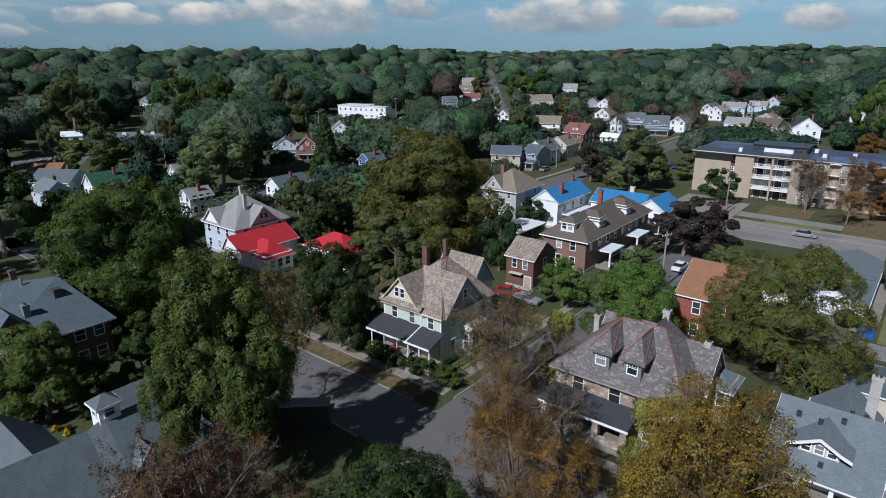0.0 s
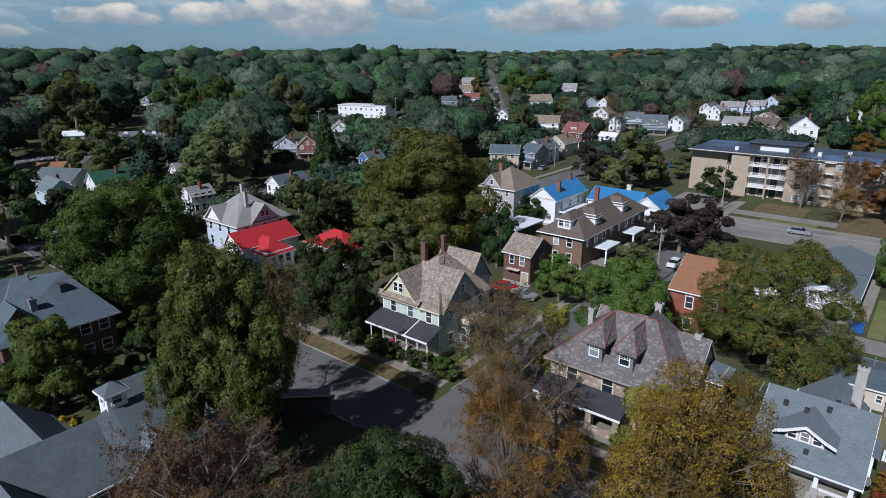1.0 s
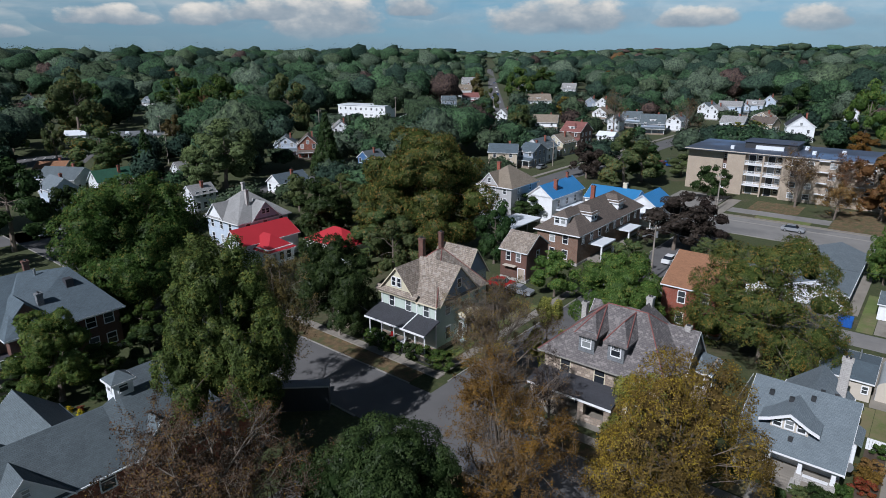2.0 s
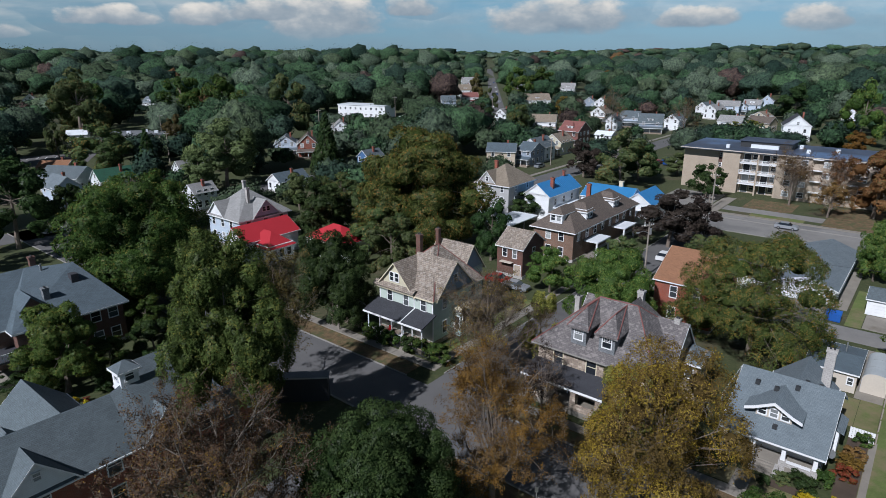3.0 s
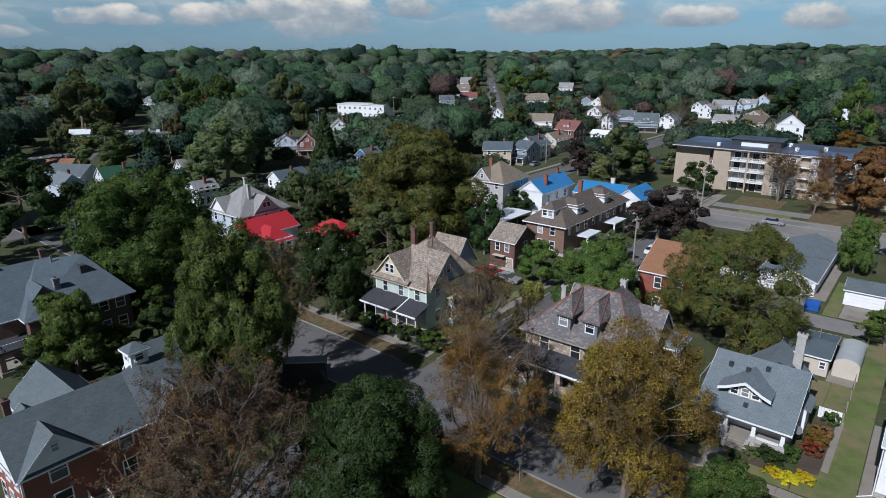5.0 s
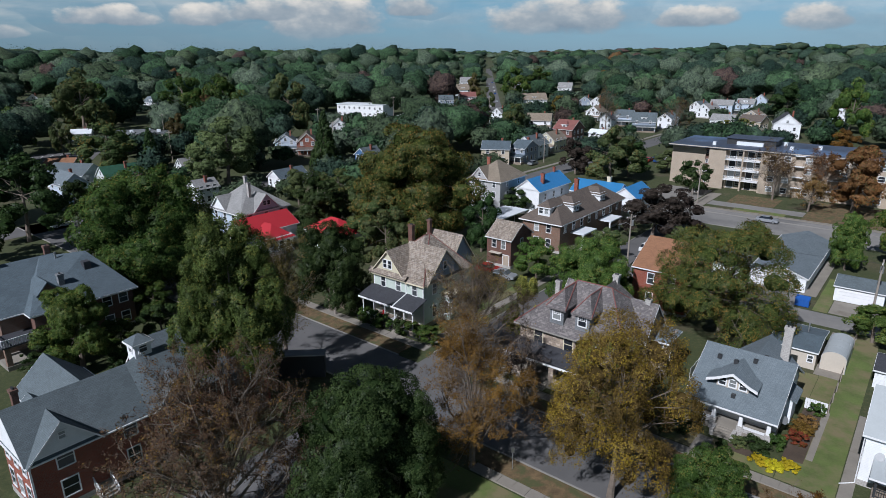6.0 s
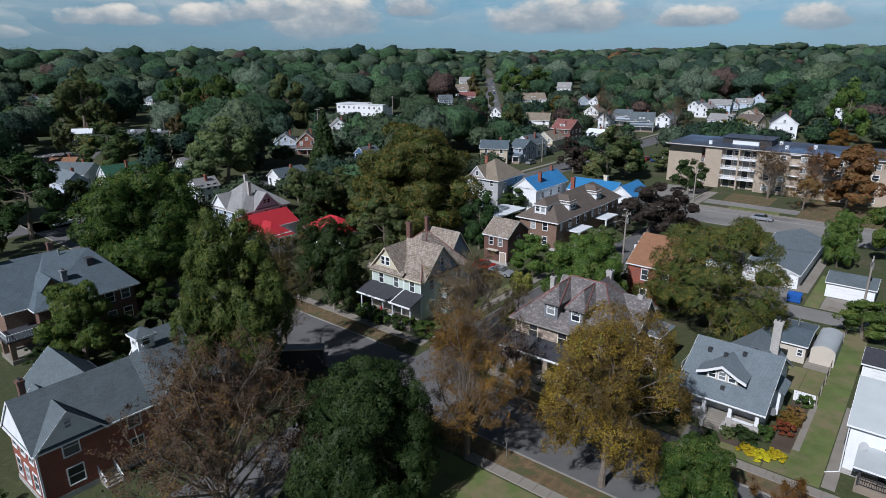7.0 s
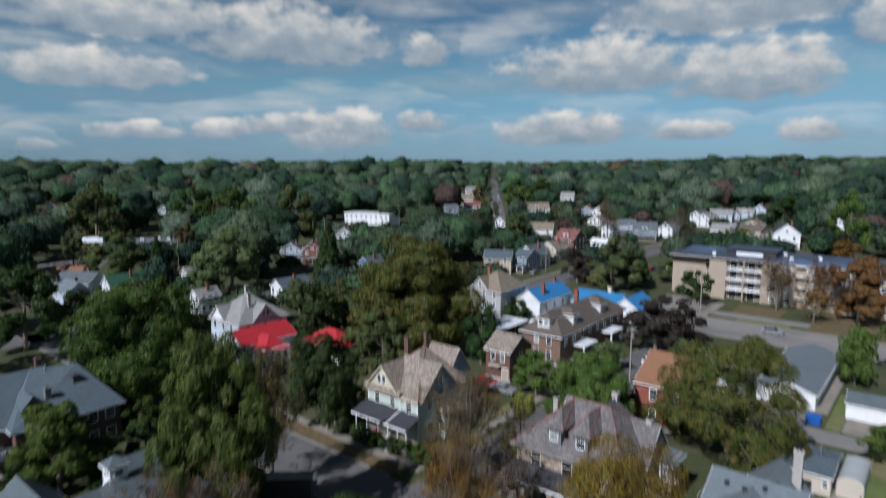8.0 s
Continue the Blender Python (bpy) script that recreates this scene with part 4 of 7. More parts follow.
def bungalow():
    h = thing("bungalow", "grey-roofed bungalow with broad dormer and front porch", "house", -7.1, 53.6)
    walls(h, "white_side", 0.2, 8.3, 2.4, 12.6, 0.2, 3.2, "block")
    roof = gable(h, "shingle_blue", "white_side", 0.2, 8.3, 0.3, 12.6, 3.25, 6.75, "x", 0.5, 0.45, ridge=0.5, fascia=0.28)
    walls(h, "white_side", 2.0, 7.2, 12.6, 14.6, 0.2, 3.0, "block", name="rear_wall")
    gable(h, "shingle_blue", "white_side", 1.8, 7.4, 6.5, 14.6, 3.2, 5.75, "y", 0.4, 0.4, name="rear_roof", fascia=0.24)
    # broad low dormer with a flared roof
    bm = bmesh.new()
    box(bm, 2.3, 5.4, 1.9, 3.6, 4.2, 5.15)
    dm = part("dormer", bm, "beige", h)
    bm = bmesh.new()
    left = [(1.35, 5.02), (2.2, 5.35), (3.85, 6.25)]
    right = [(3.85, 6.25), (5.5, 5.35), (6.35, 5.02)]
    for run in (left, right):
        for (xa, za), (xb, zb) in zip(run, run[1:]):
            slab(bm, [(xa, 1.3, za), (xb, 1.3, zb), (xb, 6.4, zb), (xa, 6.4, za)], 0.14)
    part("dormer_roof", bm, "shingle_blue", dm)
    bm = bmesh.new()
    for run in (left, right):
        for (xa, za), (xb, zb) in zip(run, run[1:]):
            solid(bm, [(xa, za - 0.3), (xb, zb - 0.3), (xb, zb - 0.01), (xa, za - 0.01)], "y", 1.2, 1.3)
    part("dormer_bargeboard", bm, "white", dm)
    bm = bmesh.new()
    solid(bm, [(2.1, 5.0), (5.6, 5.0), (5.4, 5.3), (3.85, 6.08), (2.3, 5.3)], "y", 1.88, 2.1)
    part("dormer_gable", bm, "beige", dm)
    for x in (2.85, 3.85, 4.85):
        window(h, "f", x, 1.87, 4.45, 0.62, 0.8)
    for x, y, z in ((1.6, 4.8, 6.25), (3.4, 4.2, 6.4), (5.0, 5.4, 6.5), (5.3, 9.6, 5.3), (6.4, 11.4, 4.4), (4.2, 1.2, 4.0)):
        bm = bmesh.new()
        box(bm, x - 0.2, x + 0.2, y - 0.18, y + 0.18, z - 0.4, z + 0.06)
        part("roof_vent", bm, "dark", roof)
    # porch under the front slope
    block("deck", "concrete", h, 0.0, 8.3, 0.2, 2.4, -0.05, 0.65)
    for x in (0.3, 2.8, 5.4, 8.0):
        bm = bmesh.new()
        box(bm, x - 0.3, x + 0.3, 0.15, 0.75, 0.0, 1.25)
        part("pier", bm, "block", h)
        bm = bmesh.new()
        v = box(bm, x - 0.2, x + 0.2, 0.25, 0.65, 1.25, 2.95)
        for c in v[4:]:
            c.co.x = x + (c.co.x - x) * 0.75
        part("post", bm, "white", h)
    block("porch_beam", "white", h, 0.0, 8.3, 0.25, 0.6, 2.85, 3.15)
    for a, b in ((0.6, 2.5), (5.7, 7.7)):
        block("porch_wall", "block", h, a, b, 0.3, 0.55, 0.0, 1.1)
        block("coping", "white", h, a, b, 0.25, 0.6, 1.1, 1.2)
    bm = bmesh.new()
    for k in range(4):
        box(bm, 3.2, 5.0, 0.2 - 0.3 * (4 - k), 0.2 - 0.3 * (3 - k), -0.05, 0.15 * (k + 1))
    part("steps", bm, "concrete", h)
    for x in (3.1, 5.1):
        block("step_wall", "block", h, x - 0.18, x + 0.18, -1.1, 0.15, -0.05, 0.75)
    door(h, "f", 4.1, 2.4, 0.65, 1.0, 2.05, "white")
    for x in (1.7, 6.6):
        window(h, "f", x, 2.4, 1.3, 1.6, 1.3)
    for y in (4.0, 7.5, 10.5):
        window(h, "r", y, 8.3, 1.2, 0.9, 1.3)
    block("side_bay", "white_side", h, 8.3, 9.0, 5.6, 8.4, 0.3, 3.0)
    bm = bmesh.new()
    slab(bm, [(8.1, 5.3, 3.7), (9.4, 5.3, 3.0), (9.4, 8.7, 3.0), (8.1, 8.7, 3.7)], 0.12)
    part("bay_roof", bm, "shingle_blue", h)
    chimney(h, 6.6, 12.9, 0.0, 8.0, 0.9, 0.6, "block", "pale stone chimney")
    bm = bmesh.new()
    tube(bm, [(8.5, 3.0, 1.6), (8.8, 3.0, 1.9)], [0.03, 0.03], 6)
    m = part("dish_arm", bm, "metal", h)
    bm = bmesh.new()
    tube(bm, [(8.8, 3.0, 1.95), (8.88, 2.93, 2.0)], [0.1, 0.42], 16)
    part("satellite_dish", bm, "metal", h)


def shed_and_yard():
    s = thing("shed", "low beige shed with grey roof behind the bungalow", "shed", -3.4, 74.2)
    walls(s, "beige", 0, 5.2, 0, 7.6, 0, 2.5, None)
    gable(s, "shingle_slate", "beige", 0, 5.2, 0, 7.6, 2.5, 3.1, "x", 0.25, 0.2)
    bm = bmesh.new()
    tube(bm, [(3.4, 4.6, 3.0), (3.4, 4.6, 4.2)], [0.07, 0.07], 8)
    part("vent_pipe", bm, "metal", s)
    window(s, "f", 4.6, 0, 1.0, 0.5, 0.8)
    b = thing("vaulted_shed", "pale barrel-roofed metal shed in the yard", "shed", 2.2, 75.2)
    bm = bmesh.new()
    arc = [(1.35 + 1.35 * math.cos(math.pi * k / 12), 1.75 + 0.85 * math.sin(math.pi * k / 12)) for k in range(13)]
    solid(bm, [(0, 0), (2.7, 0)] + arc[:-1] + [(0, 1.75)], "y", 0, 6.8)
    part("shell", bm, "pale_sheet", b)
    bm = bmesh.new()
    solid(bm, [(0.04, 0), (2.66, 0)] + [(x * 0.98 + 0.027, z - 0.03) for x, z in arc[:-1]] + [(0.04, 1.72)], "y", -0.05, 0.0)
    part("end_wall", bm, "beige", b)
    for k in range(4):
        bm = bmesh.new()
        y = 0.05 + 2.2 * k
        tube(bm, [(x, y, z) for x, z in arc], [0.022] * 13, 5)
        part("rib", bm, "metal", b)
    f = thing("fence", "weathered grey board fence along the yard", "fence", 4.7, 64.2)
    n = 26
    for k in range(n):
        bm = bmesh.new()
        box(bm, -0.02, 0.02, k * 0.95, k * 0.95 + 0.93, 0.05, 1.15 + 0.03 * math.sin(k * 3.3))
        part("board", bm, "wood", f)
    for k in range(9):
        bm = bmesh.new()
        box(bm, 0.03, 0.13, k * 2.9, k * 2.9 + 0.1, 0, 1.25)
        part("post", bm, "pole_wood", f)
    f = thing("fence", "white board fence closing the side yard", "fence", 2.5, 64.1)
    for k in range(9):
        bm = bmesh.new()
        box(bm, k * 0.24, k * 0.24 + 0.22, -0.02, 0.02, 0.05, 1.3)
        part("board", bm, "white", f)
    f = thing("fence", "tall grey board fence beside the stone house", "fence", -9.3, 62.0)
    for k in range(16):
        bm = bmesh.new()
        box(bm, -0.02, 0.02, k * 0.5, k * 0.5 + 0.47, 0.05, 1.7 + 0.05 * math.sin(k * 2.1))
        part("board", bm, "white", f)


def white_house():
    h = thing("house", "white two-storey house with pale grey sheet roof and covered porch", "house", 8.6, 53.0)
    walls(h, "white_side", 0, 9.0, 0, 8.6, 0.2, 5.5, "block")
    gable(h, "pale_sheet", "white_side", 0, 9.0, 0, 8.6, 5.5, 8.2, "x", 0.35, 0.3)
    window(h, "f", 3.3, 0, 3.6, 1.0, 1.3, "white")
    window(h, "f", 7.0, 0, 3.6, 1.0, 1.3, "white")
    for x in (4.2, 7.4):
        window(h, "f", x, 0, 1.3, 1.3, 1.5)
    for y in (2.5, 6.0):
        window(h, "l", y, 0, 3.6, 0.9, 1.3)
        window(h, "l", y, 0, 1.2, 0.9, 1.3)
    porch(h, 1.2, 9.0, -2.4, 0, "pale_sheet", 2.75, 3.5, (1.4, 4.4, 7.4, 8.8), 0.7, "dark", "dark")
    bm = bmesh.new()
    tube(bm, [(-0.12, -0.12, 0.1), (-0.12, -0.12, 5.2)], [0.05, 0.05], 6)
    tube(bm, [(-0.12, -0.12, 0.12), (-1.2, -1.0, 0.05)], [0.05, 0.05], 6)
    part("downpipe", bm, "white", h)
    bm = bmesh.new()
    tube(bm, [(1.3, -0.3, 3.55), (1.25, -0.45, 3.65)], [0.12, 0.38], 16)
    part("satellite_dish", bm, "metal", h)
    for x in (3.0, 4.2, 6.2):
        c = thing("porch_chair", "dark chair on the white porch", "chair", 8.6 + x, 53.0 - 1.2, 0.7)
        bm = bmesh.new()
        box(bm, -0.25, 0.25, -0.25, 0.25, 0.38, 0.46)
        part("seat", bm, "dark", c)
        bm = bmesh.new()
        box(bm, -0.25, 0.25, 0.2, 0.25, 0.46, 1.0)
        part("backrest", bm, "dark", c)
        for sx in (-0.22, 0.22):
            for sy in (-0.22, 0.22):
                bm = bmesh.new()
                tube(bm, [(sx, sy, 0), (sx, sy, 0.38)], [0.02, 0.02], 6)
                part("leg", bm, "dark", c)


def garage(label, p, q, w, d, eave, rise, wall, roof, along, doors, turn=0.0):
    g = thing("garage", label, "garage", p, q, 0, turn)
    walls(g, wall, 0, w, 0, d, 0, eave, None)
    gable(g, roof, wall, 0, w, 0, d, eave, eave + rise, along, 0.25, 0.2)
    for x, dw in doors:
        bm = bmesh.new()
        for k in range(4):
            box(bm, x - dw / 2, x + dw / 2, -0.05, 0.02, 0.05 + k * 0.52, 0.54 + k * 0.52)
        part("garage_door", bm, "white", g, "white sectional garage door")
    return g


green_house()
yard_fence("low dark iron fence round the front yard", -53.5, 49.9, -41.6, 49.9, 0.95, "dark")
yard_fence("low dark iron fence along the side yard", -41.4, 50.0, -41.4, 64.0, 0.95, "dark")
yard_fence("weathered timber fence beside the pavement", -62.0, 51.0, -54.5, 51.0, 1.1, "wood", 0.3, 0.12)
stone_house()
bungalow()
shed_and_yard()
white_house()
garage("long grey-roofed garage row with white doors", -12.4, 101.8, 8.4, 25.0, 2.6, 1.5, "white_side", "shingle_blue", "y", ((2.0, 3.0), (5.9, 3.6)))
garage("white garage half hidden behind the broad tree", -23.4, 100.6, 9.6, 8.0, 2.6, 1.3, "white_side", "shingle_grey", "x", ((2.6, 3.6), (7.0, 3.6)))
garage("small white garage with grey roof", 0.0, 101.6, 6.5, 5.0, 2.6, 1.1, "white_side", "shingle_grey", "x", ((3.0, 4.8),))
garage("small white garage with black roof", 7.8, 74.0, 7.0, 5.0, 2.4, 0.9, "white_side", "shingle_dark", "x", ((3.4, 4.8),))


def red_house():
    h = thing("house", "red brick house with orange-brown shingle roof", "house", -24.0, 79.6)
    walls(h, "red_brick", 0, 8.0, 0, 12.5, 0.2, 6.7, "block")
    gable(h, "shingle_orange", "red_brick", 0, 8.0, 0, 12.5, 6.7, 9.9, "x", 0.3, 0.25)
    for z in (1.2, 4.3):
        for x in (2.7, 5.8):
            window(h, "f", x, 0, z, 0.9, 1.6)
        for y in (3.0, 9.0):
            window(h, "l", y, 0, z, 0.9, 1.6)


def brick_house():
    h = thing("house", "dark brick house with mottled brown gable roof", "house", -52.8, 82.0)
    walls(h, "dark_brick", 0, 5.2, 0, 7.0, 0.2, 5.6, "block")
    gable(h, "slate_tan", "dark_brick", 0, 5.2, 0, 7.0, 5.6, 7.9, "x", 0.3, 0.25)
    for x in (1.6, 3.6):
        window(h, "f", x, 0, 3.6, 0.8, 1.4)
    door(h, "f", 4.2, 0, 0.3, 1.2, 2.1, "tan_brick")
    window(h, "r", 3.5, 5.2, 3.6, 0.8, 1.4)
    block("canopy", "beige", h, 1.0, 3.4, -0.9, 0.0, 2.7, 2.8)


def duplex():
    h = thing("house", "long brown brick duplex with hipped shingle roof and dormers", "house", -53.4, 95.2)
    walls(h, "brown_brick", 0, 8.4, 0, 28.5, 0.2, 6.2, "block")
    hip(h, "shingle_brown", 0, 8.4, 0, 28.5, 6.2, 9.6, (4.2, 5.0), (4.2, 23.5), 0.6)
    for y in (7.5, 19.5):
        bm = bmesh.new()
        box(bm, 5.0, 7.7, y - 1.3, y + 1.3, 6.8, 8.75)
        d = part("dormer", bm, "white_side", h)
        hip(d, "shingle_brown", 4.4, 7.7, y - 1.3, y + 1.3, 8.75, 9.8, (4.6, y), (6.6, y), 0.28, name="dormer_roof")
        for k in (-0.6, 0.6):
            window(h, "r", y + k, 7.7, 7.3, 0.75, 1.15)
    bm = bmesh.new()
    box(bm, 2.9, 5.5, 0.8, 4.0, 6.8, 8.75)
    d = part("dormer", bm, "white_side", h)
    hip(d, "shingle_brown", 2.9, 5.5, 0.8, 5.0, 8.75, 9.8, (4.2, 2.0), (4.2, 4.8), 0.28, name="dormer_roof")
    for x in (3.6, 4.8):
        window(h, "f", x, 0.8, 7.3, 0.8, 1.15)
    for x in (3.2, 5.9):
        window(h, "f", x, 0, 3.9, 0.95, 1.6)
        window(h, "f", x, 0, 1.0, 0.95, 1.6)
    for k in range(8):
        window(h, "r", 2.0 + 3.4 * k, 8.4, 3.9, 0.95, 1.6)
    for y in (4.2, 16.5):
        bm = bmesh.new()
        box(bm, 8.45, 11.4, y, y + 5.6, 3.25, 3.5)
        part("porch_roof", bm, "white_metal", h, "flat white porch roof")
        block("deck", "concrete", h, 8.45, 11.2, y + 0.1, y + 5.5, -0.05, 0.6)
        for a in (y + 0.3, y + 5.3):
            bm = bmesh.new()
            box(bm, 10.9, 11.2, a - 0.15, a + 0.15, 0.6, 3.25)
            part("post", bm, "white", h)
    chimney(h, 2.2, 18.0, 8.0, 11.2)


def seamed(parent, mat, x0, x1, y0, y1, ez, rz, along):
    """Raised seams on both slopes of a sheet-metal gable roof."""
    s0, s1, a0, a1 = (y0, y1, x0, x1) if along == "x" else (x0, x1, y0, y1)
    mid, o = (s0 + s1) / 2, 0.4
    k = (rz - ez) / (mid - s0)
    n = int((a1 - a0) / 0.75)
    for i in range(n + 1):
        a = a0 + (a1 - a0) * i / n
        bm = bmesh.new()
        for sa, za, sb, zb in ((s0 - o, ez - o * k, mid, rz), (mid, rz, s1 + o, ez - o * k)):
            solid(bm, [(sa, za), (sb, zb), (sb, zb + 0.06), (sa, za + 0.06)], along, a - 0.03, a + 0.03)
        part("seam", bm, mat, parent)


def blue_houses():
    h = thing("house", "white house with bright blue standing-seam metal roof", "house", -69.2, 117.4)
    walls(h, "white_side", 0, 6.4, 0, 15.0, 0.2, 6.2, "block")
    r = gable(h, "blue_metal", "white_side", 0, 6.4, 0, 15.0, 6.2, 8.6, "y", 0.4, 0.3)
    seamed(r, "blue_metal", 0, 6.4, 0, 15.0, 6.2, 8.6, "y")
    for y in (3, 7, 11):
        window(h, "r", y, 6.4, 3.6, 0.9, 1.4)
    bm = bmesh.new()
    box(bm, 6.4, 9.2, 2.0, 13.0, 2.9, 3.1)
    part("porch_roof", bm, "white_metal", h)
    block("deck", "concrete", h, 6.45, 9.0, 2.2, 12.8, -0.05, 0.5)
    for y in (2.4, 7.5, 12.6):
        block("post", "white", h, 8.8, 9.0, y - 0.1, y + 0.1, 0.5, 2.9)
    chimney(h, 4.9, 4.0, 7.0, 9.6)
    chimney(h, 3.2, 12.5, 8.0, 9.8, 0.5, 0.5)
    h = thing("house", "white house with wide blue metal roofs", "house", -49.0, 127.0)
    walls(h, "white_side", 0, 6.2, 0, 9.5, 0.2, 5.4, "block")
    r = gable(h, "blue_metal", "white_side", 0, 6.2, 0, 9.5, 5.4, 7.6, "y", 0.4, 0.3)
    seamed(r, "blue_metal", 0, 6.2, 0, 9.5, 5.4, 7.6, "y")
    window(h, "f", 1.6, 0, 3.2, 0.9, 1.4)
    window(h, "f", 4.4, 0, 3.2, 0.9, 1.4)
    block("porch_roof", "white_metal", h, 0.2, 6.4, -2.6, 0.0, 2.7, 2.9)
    for x in (0.5, 3.2, 6.1):
        block("post", "white", h, x - 0.09, x + 0.09, -2.4, -2.2, 0, 2.7)
    walls(h, "white_side", -11.5, 0, 2.0, 9.5, 0.2, 5.0, "block", name="wing_wall")
    gable(h, "blue_metal", "white_side", -11.5, 0.2, 2.0, 9.5, 5.0, 7.2, "x", 0.4, 0.3, name="wing_roof")
    chimney(h, -3.5, 6.0, 6.0, 8.4, 0.9, 0.7, "cream")


def grey_tall_house():
    h = thing("house", "tall pale grey house with steep tan hipped roof", "house", -79.5, 112.5)
    walls(h, "grey_side", 0, 9.0, 0, 11.0, 0.2, 8.4, "block")
    hip(h, "shingle_tan", 0, 9.0, 0, 11.0, 8.4, 12.2, (4.5, 5.0), (4.5, 6.0), 0.5)
    gable(h, "shingle_tan", "grey_side", 0.6, 5.6, -0.2, 5.0, 8.4, 11.2, "y", 0.35, 0.3, name="front_gable_roof")
    for z in (1.2, 4.2, 6.6):
        for x in (2.0, 4.2, 7.2):
            window(h, "f", x, 0 if z < 8 else -0.2, z, 0.8, 1.3)
        for y in (3.0, 8.0):
            window(h, "r", y, 9.0, z, 0.8, 1.3)
    window(h, "f", 3.1, -0.2, 8.8, 0.7, 1.0)
    chimney(h, 1.5, 6.0, 9.0, 12.6)
    s = thing("carport", "flat white metal carport roof on posts", "carport", -68.8, 101.4)
    block("roof", "white_metal", s, 0, 6.4, 0, 11.0, 2.6, 2.8)
    for x in (0.3, 6.1):
        for y in (0.3, 5.5, 10.7):
            block("post", "metal", s, x - 0.06, x + 0.06, y - 0.06, y + 0.06, 0, 2.6)


def apartments():
    h = thing("apartment_building", "four-storey tan brick block of flats with white balconies", "apartment block", -53.2, 176.0)
    walls(h, "tan_brick", 0, 9.5, 2.0, 22.0, 0, 11.2, None)
    walls(h, "tan_brick", 11.0, 15.5, 0, 22.0, 0, 11.2, None, name="wall")
    walls(h, "dark_brick", 9.5, 11.0, 2.6, 22.0, 0, 11.0, None, name="stair_recess")
    walls(h, "tan_brick", 15.5, 24.6, 2.2, 22.0, 0, 11.2, None, name="balcony_wall")
    walls(h, "tan_brick", 24.6, 56.0, 0, 18.0, 0, 11.2, None, name="wall")
    block("roof", "membrane", h, -0.4, 56.4, -0.5, 22.4, 11.2, 11.55, "dark blue flat roof with ponded water")
    block("roof_edge", "beige", h, -0.45, 56.4, -0.56, -0.5, 11.35, 11.58)
    block("roof_house", "dark", h, 13.0, 26.0, 9.0, 17.0, 11.55, 13.2)
    block("roof_house_top", "membrane", h, 12.6, 26.4, 8.6, 17.4, 13.2, 13.4)
    block("roof_window", "white_metal", h, 16.0, 23.0, 7.8, 8.8, 11.55, 12.5)
    for x, y in ((10.5, 4.0), (30, 6), (36, 11), (45, 7), (27, 14)):
        block("roof_vent", "white_metal", h, x, x + 0.9, y, y + 0.9, 11.55, 12.5)
    for k in range(4):
        z = 2.8 * k
        for b, (x0, x1) in enumerate(((15.6, 19.9), (20.3, 24.5))):
            if k:
                bm = bmesh.new()
                box(bm, x0, x1, -0.3, 2.2, z - 0.1, z + 0.12)
                bl = part("balcony", bm, "white", h)
                bm = bmesh.new()
                box(bm, x0, x1, -0.3, -0.22, z + 1.0, z + 1.08)
                for i in range(int((x1 - x0) / 0.2)):
                    box(bm, x0 + i * 0.2, x0 + i * 0.2 + 0.05, -0.28, -0.24, z + 0.12, z + 1.0)
                part("railing", bm, "white", bl)
            door(h, "f", x0 + 1.3, 2.2, z + 0.12, 1.6, 2.1, "glass")
            window(h, "f", x0 + 3.2, 2.2, z + 1.0, 1.0, 1.2)
    block("pier", "tan_brick", h, 19.9, 20.3, -0.3, 2.2, 0, 11.2)
    for k in range(4):
        for x in (9.9, 10.6):
            window(h, "f", x, 2.6, 0.9 + 2.8 * k, 0.5, 1.0)
        for x in (27.5, 31.0, 36.0, 39.5, 44.0, 47.5, 52.0):
            window(h, "f", x, 0, 0.9 + 2.8 * k, 1.4, 1.3)
        for x0 in (32.8, 40.8):
            bm = bmesh.new()
            box(bm, x0, x0 + 2.4, -1.2, 0, 2.8 * k + 2.7, 2.8 * k + 2.85)
            part("balcony", bm, "white", h)
        for y in (5, 10, 15):
            window(h, "l", y, 0, 0.9 + 2.8 * k, 1.3, 1.3)


def red_roof_house():
    h = thing("house", "low white house under red sheet-metal roofs", "house", -97.0, 57.2)
    walls(h, "white_side", 0, 5.2, 0, 12.2, 0.2, 4.3, "block")
    gable(h, "red_metal", "white_side", 0, 5.2, 0, 12.2, 4.3, 6.4, "y", 0.45, 0.3, ridge=0.3)
    walls(h, "white_side", 5.1, 9.4, 2.2, 7.8, 0.2, 3.5, "block", name="wing_wall")
    hip(h, "red_metal", 3.4, 9.4, 2.2, 7.8, 3.5, 5.5, (4.4, 5.0), (6.6, 5.0), 0.4, name="wing_roof")
    for x in (1.4, 3.8):
        window(h, "f", x, 0, 1.4, 1.0, 1.4)
    for y in (3.4, 5.0, 6.6):
        window(h, "r", y, 9.4, 1.2, 0.9, 1.4)
    for y in (2.0, 6.0, 10.0):
        window(h, "l", y, 0, 1.4, 1.0, 1.4)
    g = thing("garage", "low white outbuilding with red sheet-metal roof", "garage", -88.5, 68.8)
    walls(g, "white_side", 0, 10.6, 0, 6.4, 0, 3.6, None)
    hip(g, "red_metal", 0, 10.6, 0, 6.4, 3.7, 6.0, (4.4, 3.2), (6.4, 3.2), 0.45)


